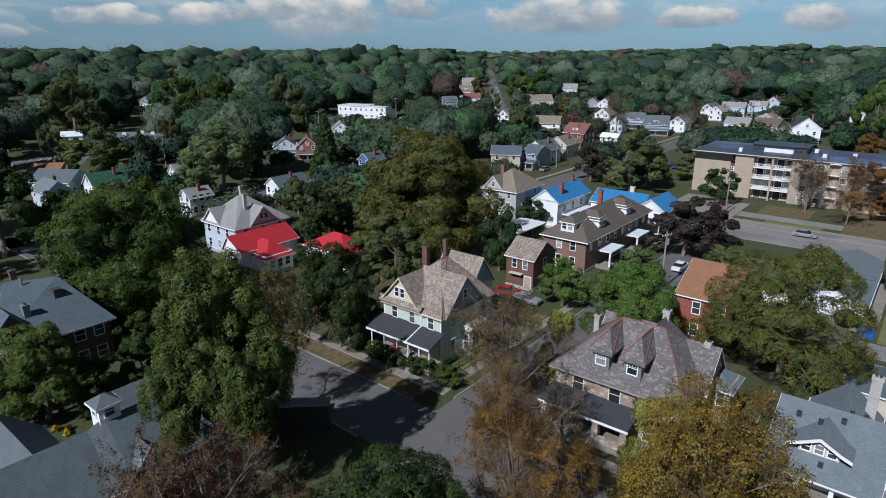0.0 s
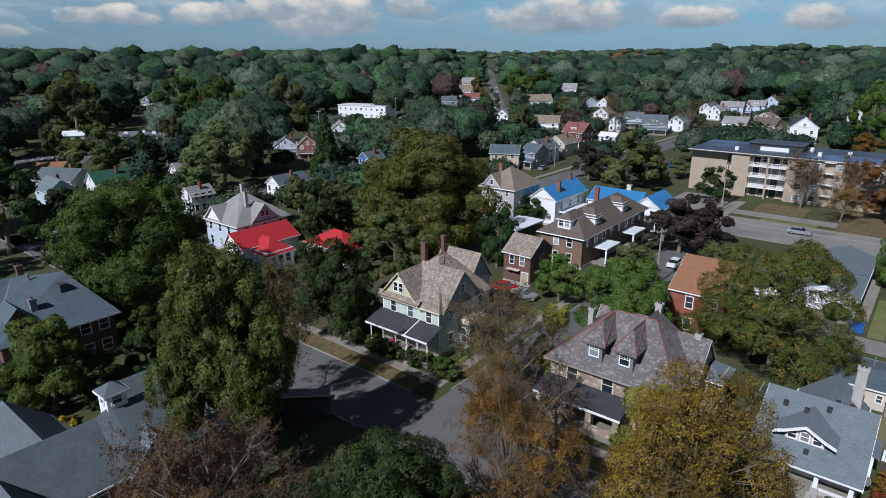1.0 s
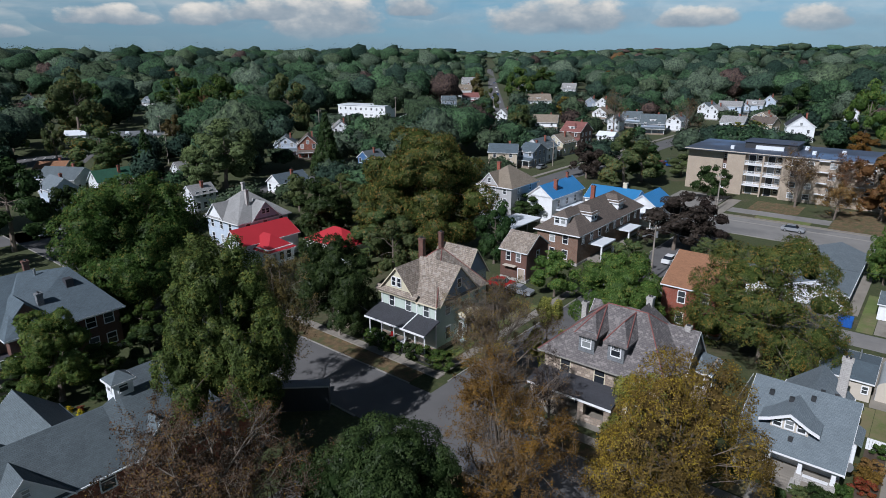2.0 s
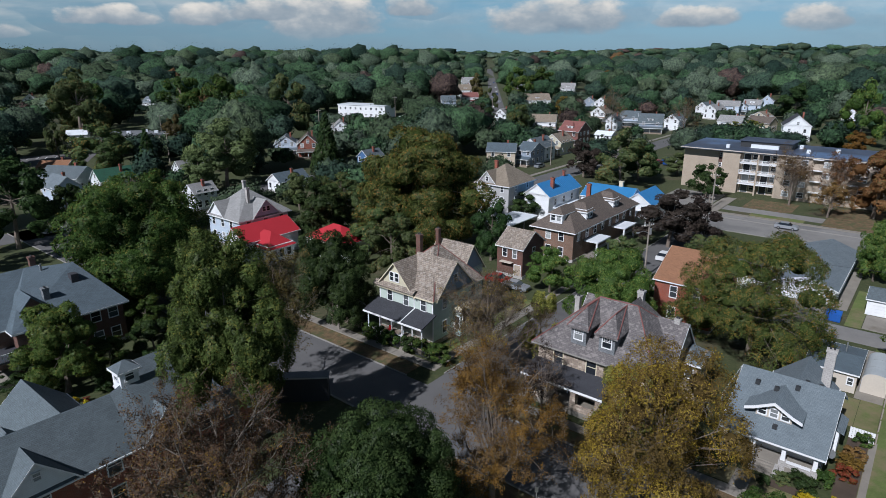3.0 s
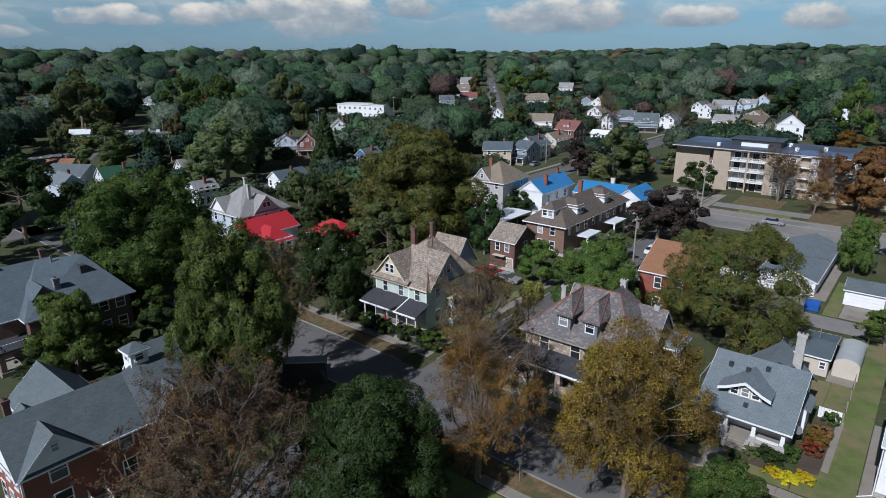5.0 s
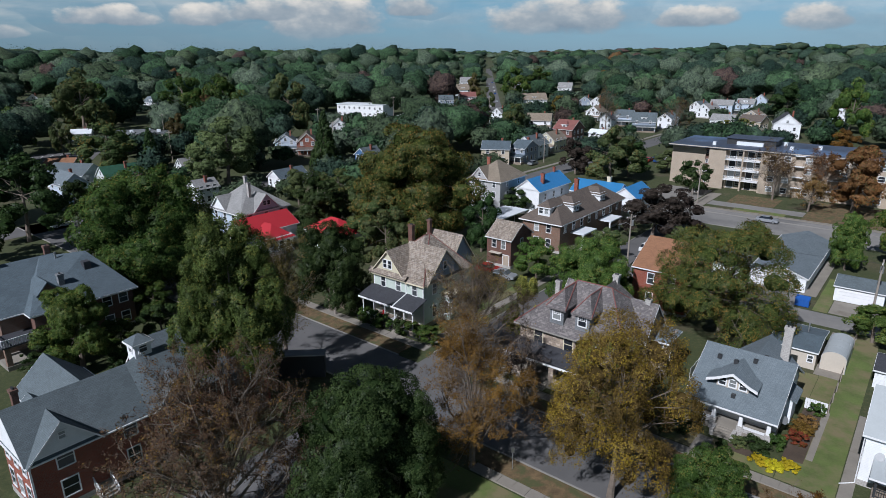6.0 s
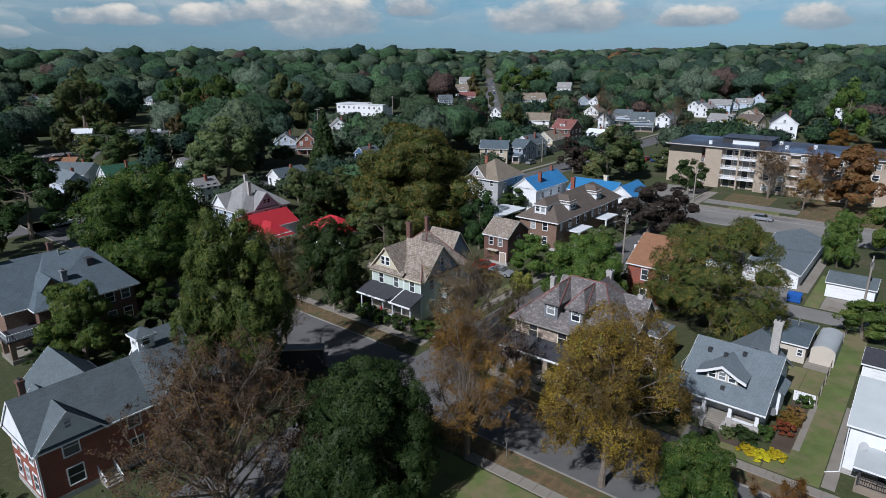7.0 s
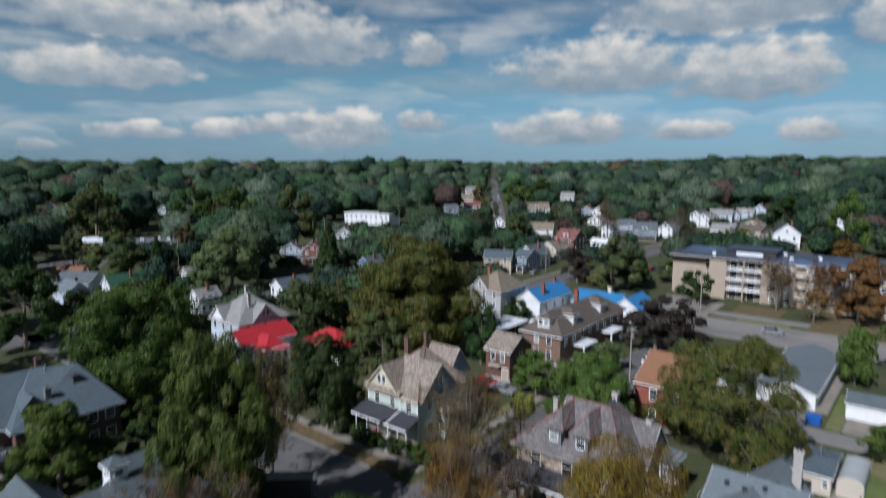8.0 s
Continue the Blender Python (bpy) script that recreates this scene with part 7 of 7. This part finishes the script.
# streets and camera sight corridors kept free of far trees: (x0, y0, x1, y1, half width)
CLEAR = [
    (34, 360, 148, 2100, 3.0), (70, 120, 150, 200, 26), (0, 100, 45, 160, 20), (45, 100, 80, 190, 14), (60, 60, 100, 130, 25),
    (24, 170, 44, 215, 5), (44, 215, 110, 330, 5), (80, 230, 125, 300, 8), (-30, 80, -5, 115, 14), (-62, 100, -28, 122, 10), (-60, 60, -85, 125, 6), (-84, 118, -70, 150, 4), (-75, 105, -140, 225, 8),
]


def clear_of(x, y, p, q, u, R):
    for x0, y0, x1, y1, w in CLEAR:
        dx, dy = x1 - x0, y1 - y0
        t = max(0.0, min(1.0, ((x - x0) * dx + (y - y0) * dy) / (dx * dx + dy * dy)))
        if math.hypot(x - x0 - t * dx, y - y0 - t * dy) < w + R * 0.75:
            return True
    for lab, hx, hy, w, d, *_ in HOUSES:
        if math.hypot(x - hx, y - hy - d / 2) < w * 0.6 + R * 0.6:
            return True
    for lab, tx, ty, tH, tR, *_ in MIDDLE:
        if math.hypot(x - tx, y - ty) < tR + R * 0.3:
            return True
    return -152 < p < -139 and q < 130


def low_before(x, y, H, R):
    """Trees are kept below the camera's line of sight to each house and the larger buildings."""
    for hx, hy, half, low in SIGHT_TARGETS:
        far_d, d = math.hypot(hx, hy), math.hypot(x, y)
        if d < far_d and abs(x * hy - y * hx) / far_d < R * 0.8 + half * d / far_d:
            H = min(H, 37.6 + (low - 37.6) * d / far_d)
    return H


def small_house(label, x, y, w, d, eave, rise, wall, roof, turn, along="y", porch_on=True, dorm=False, lift=0.0):
    h = thing_at("house", label, "house", x, y, lift, turn, "houses of the town")
    walls(h, wall, -w / 2, w / 2, 0, d, 0.2, eave, "block")
    gable(h, roof, wall, -w / 2, w / 2, 0, d, eave, eave + rise, along, 0.4, 0.3)
    zs = (1.2, 3.9) if eave > 4.5 else (1.2,)
    for z in zs:
        for k in (-0.28, 0.28):
            window(h, "f", k * w, 0, z, 0.95, 1.4)
        for k in (0.2, 0.5, 0.8):
            window(h, "l", k * d, -w / 2, z, 0.9, 1.4)
            window(h, "r", k * d, w / 2, z, 0.9, 1.4)
    if along == "y" and rise > 2:
        window(h, "f", 0, 0, eave + 0.3, 0.9, 1.1)
    if porch_on:
        porch(h, -w / 2, w / 2, -2.2, 0, roof, 2.7, 3.3, (-w / 2 + 0.2, 0, w / 2 - 0.2), 0.6, "white", None)
    if dorm:
        bm = bmesh.new()
        box(bm, -1.2, 1.2, d * 0.12, d * 0.4, eave + 0.4, eave + 1.9)
        dm = part("dormer", bm, "white_side", h)
        hip(dm, roof, -1.2, 1.2, d * 0.12, d * 0.5, eave + 1.9, eave + 2.9, (0, d * 0.3), (0, d * 0.45), 0.3, name="dormer_roof")
        window(h, "f", 0, d * 0.12, eave + 0.7, 1.2, 0.9)
    chimney(h, w * 0.2, d * 0.55, eave + rise * 0.4, eave + rise + 0.8, 0.6, 0.6)
    return h


# label, x, y, width, depth, eave, rise, wall, roof, turn, ridge along, porch, dormer
HOUSES = [
    ("tan boarded house with slate-blue roof", 20.4, 200.0, 9.5, 9.0, 5.6, 2.2, "tan_side", "shingle_slate", -10, "x", False, False),
    ("slate-blue house with white porch", 28.5, 203.0, 5.5, 9.0, 5.4, 2.4, "greyblue_side", "shingle_slate", -39, "x", True, False),
    ("white gabled house with grey roof", 31.6, 210.5, 7.5, 11.0, 5.4, 3.0, "white_side", "shingle_grey", -39, "y", True, True),
    ("cream house with tan roof", 42.0, 227.0, 7.5, 10.0, 5.0, 2.8, "cream_side", "shingle_tan", -39, "y", True, False),
    ("red brick house with dark red roof", 53.0, 252.0, 9.0, 11.0, 6.0, 3.4, "dark_brick", "ridge_red", -39, "x", True, True),
    ("white house with pale tan roof", 48.5, 290.0, 11.5, 9.0, 5.6, 3.0, "white_side", "shingle_tan", -15, "x", True, False),
    ("white house with porch among trees", 84.9, 334.0, 8.5, 9.0, 5.4, 3.0, "white_side", "shingle_tan", -39, "y", True, False),
    ("low white outbuilding beside the houses", 69.5, 260.0, 7.5, 5.0, 3.2, 1.4, "white_side", "white_metal", -39, "x", False, False),
    ("dark bungalow with white dormer and porch", 98.5, 288.0, 11.0, 11.0, 5.0, 3.8, "greyblue_side", "shingle_grey", -20, "x", True, True),
    ("white house with grey gable roof", 112.0, 298.0, 7.0, 10.0, 5.2, 2.8, "white_side", "shingle_blue", -39, "y", False, False),
    ("white gabled row house", 151.5, 349.0, 7.5, 12.0, 5.6, 2.6, "white_side", "shingle_light", -50, "y", False, False),
    ("white gabled row house", 153.0, 364.0, 7.5, 11.0, 5.6, 2.8, "white_side", "shingle_grey", -50, "y", False, False),
    ("pale blue boarded row house", 169.5, 367.0, 12.5, 9.0, 6.2, 2.6, "blue_side", "shingle_light", -30, "x", False, False),
    ("narrow pale blue row house with porch", 179.0, 369.0, 5.5, 8.0, 5.4, 2.2, "blue_side", "shingle_blue", -30, "y", True, False),
    ("pale blue boarded row house", 188.5, 377.0, 10.0, 9.0, 6.0, 2.6, "blue_side", "shingle_light", -35, "x", False, True),
    ("tall white gabled house at the woods", 204.0, 390.0, 7.6, 9.0, 7.0, 3.4, "blue_side", "shingle_blue", -30, "y", False, False),
    ("pale low house with light roof", 141.0, 300.0, 11.0, 9.0, 4.2, 2.6, "white_side", "shingle_light", -39, "x", False, False),
    ("low house with brown roof", 152.0, 294.0, 11.0, 9.0, 4.4, 2.6, "tan_side", "shingle_brown", -50, "x", False, False),
    ("tan house with brown roof behind the flats", 164.0, 318.0, 9.0, 8.0, 4.6, 2.6, "tan_side", "shingle_tan", -50, "y", False, False),
    ("large white gabled house with dark roof", 151.8, 259.5, 10.5, 13.0, 6.8, 4.2, "white_side", "shingle_dark", -25, "y", False, False),
    ("white gabled house under the trees", 205.0, 308.0, 7.5, 10.0, 6.0, 4.0, "white_side", "ridge_red", -35, "y", False, False),
    ("tan house with maroon roof beside the long street", 21.0, 455.0, 12.0, 10.0, 5.4, 3.0, "white_side", "ridge_red", 5, "x", True, False),
    ("white house with tan roof beside the long street", 20.0, 532.0, 16.0, 12.0, 5.8, 4.4, "white_side", "shingle_tan", 5, "x", False, True),
    ("white house with pale roof beside the long street", 29.0, 650.0, 16.0, 12.0, 6.4, 5.0, "white_side", "shingle_light", 5, "x", False, True),
    ("dark green-grey house beside the long street", 5.0, 420.0, 9.5, 10.0, 5.6, 3.0, "greyblue_side", "shingle_grey", 5, "x", True, False),
    ("wide white house with tan roof beside the long street", 66.5, 430.0, 18.0, 12.0, 5.0, 4.0, "white_side", "shingle_tan", 5, "x", False, True),
    ("tall white gabled house beyond the street", 70.5, 540.0, 8.0, 9.0, 9.5, 5.0, "white_side", "shingle_light", 5, "y", False, False),
    ("small white house with pale roof by the street", 31.3, 326.0, 6.5, 9.0, 5.6, 2.8, "white_side", "shingle_light", -30, "y", True, False),
    ("white house behind the tall spruce", -44.0, 268.0, 7.5, 9.0, 5.6, 3.0, "white_side", "shingle_light", 10, "y", True, False),
    ("pale blue house with grey roof", -57.5, 224.5, 8.0, 9.0, 4.8, 2.8, "blue_side", "shingle_grey", 10, "y", True, False),
    ("small red brick gabled house", -48.5, 221.0, 7.4, 10.0, 5.2, 3.4, "red_brick", "shingle_brown", 10, "y", True, False),
    ("deep blue boarded house half hidden by trees", -24.5, 190.0, 5.0, 7.0, 5.6, 2.0, "deep_blue_side", "shingle_grey", -39, "y", False, False),
    ("white house with grey roof in the woods", -196.0, 415.0, 14.0, 10.0, 5.4, 3.4, "white_side", "shingle_blue", -30, "x", False, True),
    ("white house with steep roof by the corner", 108.0, 540.0, 12.0, 10.0, 6.4, 4.4, "white_side", "shingle_light", -20, "x", False, True),
    ("slate-blue two-storey house with porch", 94.5, 399.0, 8.0, 10.0, 6.0, 3.0, "greyblue_side", "shingle_grey", -20, "y", True, False),
    ("white two-storey house with porch", 101.5, 396.0, 8.2, 10.0, 6.0, 3.0, "white_side", "shingle_tan", -20, "y", True, False),
    ("white gabled house among trees", 83.0, 298.0, 6.0, 9.0, 5.0, 3.0, "white_side", "shingle_light", -30, "y", False, False),
    ("grey house with pale roof among trees", 95.5, 313.0, 9.0, 9.0, 5.0, 3.0, "blue_side", "shingle_grey", -30, "x", True, False),
    ("small white gabled outbuilding with slate-blue roof", -46.0, 163.0, 5.6, 10.0, 3.4, 2.0, "white_side", "shingle_slate", -39, "y", False, False),
    ("white gabled house half hidden by trees", -61.0, 142.0, 4.6, 6.0, 5.0, 1.8, "white_side", "shingle_light", -39, "y", False, False),
    ("small white gabled house beside the willow", -79.5, 179.0, 4.5, 8.0, 4.0, 2.2, "white_side", "shingle_light", -39, "y", False, False),
    ("pale blue gabled house with blue-grey roof", -98.0, 146.0, 8.5, 6.4, 5.4, 2.6, "blue_side", "shingle_blue", -39, "x", False, False),
    ("white gabled house with green roof", -94.0, 160.5, 6.0, 12.0, 4.4, 2.6, "white_side", "shingle_green", -39, "y", False, False),
    ("low house with grey roof", -106.0, 163.0, 12.0, 9.0, 4.4, 2.6, "white_side", "shingle_grey", -10, "x", False, False),
    ("tan low building with orange roof", -120.0, 183.0, 8.6, 9.0, 3.6, 1.6, "tan_side", "shingle_orange", 10, "x", False, False),
    ("small white gabled house in the woods", -295.0, 447.0, 9.0, 8.0, 5.4, 3.4, "white_side", "shingle_light", 30, "y", False, False),
    ("white low house in the woods", -157.5, 263.0, 8.0, 7.0, 3.6, 1.6, "white_side", "white_metal", 20, "x", False, False),
]
SIGHT_TARGETS = [(h[1], h[2], h[3] * (0.3 if h[1] > 0 else 0.2), h[5] * (0.55 if h[1] > 0 else 0.7)) for h in HOUSES]
SIGHT_TARGETS += [(-58, 362, 4, 3), (-46, 350, 6, 3), (-34, 338, 4, 3), (-22, 330, 2, 5), (-122, 266, 5, 3), (-132, 218, 10, 0)]
for lab, x, y, w, d, eave, rise, wall, roof, turn, along, por, dorm in HOUSES:
    small_house(lab, x, y, w, d, eave, rise, wall, roof, turn, along, por, dorm)


def long_building():
    h = thing_at("commercial_building", "long low white two-storey building with small windows", "building", -62.0, 372.0, 0, -25)
    walls(h, "white_side", 0, 32.4, 0, 12.0, 0, 7.0, "block")
    block("roof", "white_metal", h, -0.3, 32.7, -0.3, 12.3, 7.0, 7.4)
    for k in range(9):
        window(h, "f", 1.8 + 3.55 * k, 0, 4.6, 1.1, 1.2)
        window(h, "f", 1.8 + 3.55 * k, 0, 1.4, 1.6, 0.8)
    b = thing_at("commercial_building", "flat-roofed grey building with roof units", "building", -139.0, 250.0, 0, 15)
    walls(b, "beige", 0, 24.0, 0, 16.0, 0, 4.2, None)
    block("roof", "bitumen", b, -0.3, 24.3, -0.3, 16.3, 4.2, 4.6)
    for x, y in ((8, 5), (14, 9), (19, 4)):
        block("roof_unit", "white_metal", b, x, x + 1.5, y, y + 1.5, 4.6, 5.6)
    b = thing_at("commercial_building", "flat-roofed beige shop building", "building", -22.0, 326.0, 0, -10)
    walls(b, "white_side", 0, 14.0, 0, 16.0, 0, 4.5, None)
    gable(b, "shingle_tan", "white_side", 0, 14.0, 0, 16.0, 4.5, 7.5, "y", 0.4, 0.3)


long_building()
far = bmesh.new()
box(far, -5.2, 5.2, 0, 1750, -0.1, 0.04)
ob = part("road", far, "asphalt")
ob.matrix_basis = pose(33.7, 360, 0, 0, 0, -3.77)
tagged(ob, "long straight street running to the horizon", "road", kind="structure")
lot = bmesh.new()
box(lot, -16, 16, 0, 26, -0.1, 0.04)
lot_ob = part("car_park", lot, "asphalt")
lot_ob.matrix_basis = pose(-140, 205, 0, 0, 0, 20)
tagged(lot_ob, "asphalt car park with painted bays", "car park", kind="structure")
for i in range(9):
    for y in (5.0, 17.0):
        line = bmesh.new()
        box(line, -12.2 + 3.0 * i, -12.0 + 3.0 * i, y, y + 5.0, 0.03, 0.046)
        part("bay_line", line, "white", lot_ob)
far_wood()

# ---- poles, lamps, vehicles, bins ----
def utility_pole(label, x, y, H, arm_turn=0.0, box_on=False, lamp=False, arm_on=True):
    t = thing_at("utility_pole", label, "utility pole", x, y, 0, arm_turn, "utility poles")
    bm = bmesh.new()
    tube(bm, [(0, 0, -0.2), (0, 0, H * 0.5), (0, 0, H)], [0.17, 0.15, 0.11], 8)
    part("pole", bm, "pole_wood", t)
    if arm_on:
        bm = bmesh.new()
        box(bm, -1.1, 1.1, -0.06, 0.06, H - 0.7, H - 0.56)
        arm = part("crossarm", bm, "pole_wood", t)
        for sx in (-1.0, -0.4, 0.4, 1.0):
            bm = bmesh.new()
            tube(bm, [(sx, 0, H - 0.56), (sx, 0, H - 0.36)], [0.05, 0.04], 6)
            part("insulator", bm, "white", arm)
    if box_on:
        bm = bmesh.new()
        tube(bm, [(0.35, 0, H - 2.2), (0.35, 0, H - 1.2)], [0.26, 0.26], 10)
        part("transformer", bm, "metal", t)
    if lamp:
        bm = bmesh.new()
        tube(bm, [(0, 0, H * 0.8), (-1.2, 0, H * 0.86), (-2.4, 0, H * 0.85)], [0.05, 0.045, 0.04], 6)
        a = part("lamp_arm", bm, "metal", t)
        bm = bmesh.new()
        box(bm, -2.9, -2.3, -0.14, 0.14, H * 0.85 - 0.1, H * 0.85 + 0.05)
        part("lamp_head", bm, "metal", a)
    return t


def wire(a, b, sag=1.0):
    bm = bmesh.new()
    pts = []
    for i in range(9):
        u = i / 8
        v = Vector(a).lerp(Vector(b), u)
        v.z -= sag * 4 * u * (1 - u)
        pts.append(v)
    tube(bm, pts, [0.022] * 9, 4)
    tagged(part("overhead_cable", bm, "dark"), "thin black overhead cable between poles", "cable")


def on(p, q, z=0.0):
    return G(p, q, z)


POLES = [("weathered timber pole at the street", *G(-57.2, 48.9).xy, 7.4, 10, False, False, False), ("timber pole with transformer", *G(-35.8 + 4.2, 108.1 - 12).xy, 10.0, 30, True, True),
         ("timber pole at the junction", *G(-30.8, 126.6).xy, 9.4, -39, False, False), ("timber pole by the garage", *G(5.4, 100.2).xy, 8.2, 50, True, False),
         ("timber pole by the flats", *G(-37.5, 154.0).xy, 9.0, -39, False, False), ("tall timber pole beside a street", 38.0, 205.0, 9.0, 20, False, True),
         ("tall timber pole beside a street", -52.0, 262.0, 14.0, 0, False, False), ("tall timber pole beside a street", -42.0, 240.0, 11.0, 0, False, True), ("tall timber pole beside a street", -26.0, 350.0, 13.0, 0, False, False),
         ("tall timber pole beside a street", -95.0, 210.0, 11.0, 0, False, False), ("tall timber pole beside a street", -120.0, 262.0, 12.0, 0, False, False), ("tall timber pole beside a street", 31.0, 375.0, 11.0, 0, False, False), ("tall timber pole beside a street", 55.0, 380.0, 11.0, 0, False, False)]
for p in POLES:
    utility_pole(*p)
wire((*G(-57.2, 48.9).xy, 7.6), (*G(-52.9, 50.7).xy, 4.1), 0.3)
wire((*G(-31.6, 96.1).xy, 9.4), (*G(-30.8, 126.6).xy, 8.8), 0.8)
wire((*G(-30.8, 126.6).xy, 8.8), (*G(-37.5, 154.0).xy, 8.4), 0.8)
wire((*G(-31.6, 96.1).xy, 9.4), (*G(5.4, 100.2).xy, 7.6), 1.0)

s = thing_at("street_sign", "small post with a plain sign plate", "sign post", 9.0, 37.9)
bm = bmesh.new()
tube(bm, [(0, 0, 0), (0, 0, 2.4)], [0.035, 0.035], 6)
part("post", bm, "metal", s)
bm = bmesh.new()
box(bm, -0.15, 0.15, -0.02, 0.02, 1.9, 2.4)
part("sign_plate", bm, "metal", s)


def skip_bin(p, q):
    b = thing("waste_container", "blue steel waste container beside the lane", "waste container", p, q, group="waste containers")
    bm = bmesh.new()
    v = box(bm, -0.95, 0.95, -0.7, 0.7, 0.12, 1.25)
    for c in v[:4]:
        c.co.y *= 0.75
    for x in (-0.5, 0, 0.5):
        box(bm, x - 0.04, x + 0.04, -0.76, -0.66, 0.4, 1.2)
    part("body", bm, "bin_blue", b)
    bm = bmesh.new()
    slab(bm, [(-0.98, -0.72, 1.27), (0.98, -0.72, 1.27), (0.98, 0.72, 1.5), (-0.98, 0.72, 1.5)], 0.06)
    part("lid", bm, "bin_blue", b)
    for x in (-0.8, 0.8):
        bm = bmesh.new()
        box(bm, x - 0.06, x + 0.06, -0.4, 0.4, 0.0, 0.12)
        part("skid", bm, "dark", b)


skip_bin(-3.3, 95.8)
skip_bin(-16.5, 86.5)


def car(label, x, y, turn, paint):
    c = thing_at("car", label, "car", x, y, 0.03, turn, "parked cars")
    bm = bmesh.new()
    prof = [(-2.25, 0.35), (2.25, 0.35), (2.3, 0.75), (2.0, 0.92), (1.1, 1.0), (-1.9, 1.02), (-2.28, 0.95)]
    solid(bm, prof, "y", -0.88, 0.88)
    part("body", bm, paint, c)
    bm = bmesh.new()
    v = box(bm, -1.75, 1.05, -0.8, 0.8, 1.0, 1.48)
    for k in v[4:]:
        k.co.x = k.co.x * 0.62 - 0.15
        k.co.y *= 0.84
    part("cabin", bm, "glass", c)
    bm = bmesh.new()
    box(bm, -1.2, 0.46, -0.66, 0.66, 1.46, 1.53)
    part("car_roof", bm, paint, c)
    for sx in (-1.4, 1.4):
        for sy in (-0.8, 0.8):
            bm = bmesh.new()
            tube(bm, [(sx, sy - 0.1, 0.33), (sx, sy + 0.1, 0.33)], [0.33, 0.33], 14)
            w = part("wheel", bm, "rubber", c)
            bm = bmesh.new()
            tube(bm, [(sx, sy - 0.115, 0.33), (sx, sy + 0.115, 0.33)], [0.18, 0.18], 10)
            part("rim", bm, "metal", w)


def on_grid(lab, p, q, turn, paint):
    v = G(p, q)
    car(lab, v.x, v.y, GRID + turn, paint)


on_grid("parked silver car at the kerb before the flats", -19.0, 144.8, 0, "car_silver")
on_grid("white parked car under the trees", -142.8, 43.2, 90, "car_white")
on_grid("silver parked car in the side street", -99.8, 176.5, 90, "car_silver")
for i, (p, q, c) in enumerate(((-70.5, 214.0, "car_blue"), (-67.5, 215.0, "car_white"), (-64.5, 216.0, "car_white"), (-71.0, 207.5, "car_red"), (-68.0, 208.0, "car_blue"))):
    on_grid("car parked on the asphalt lot", p, q, 90, c)
for i, (x, y) in enumerate(((36.2, 430), (43.4, 470), (42.0, 520), (52.0, 600), (49.6, 640), (49.4, 560), (56.0, 662), (55.2, 720), (62.0, 760))):
    car("car on the long straight street", x, y, 87, ("car_white", "car_silver", "car_blue")[i % 3])
on_grid("dark red car behind the green house", -50.0, 78.5, 15, "car_red")
on_grid("pale car beside the brick house", -46.0, 77.5, 5, "car_silver")
on_grid("white van in the side street", -32.5, 108.0, 90, "car_white")
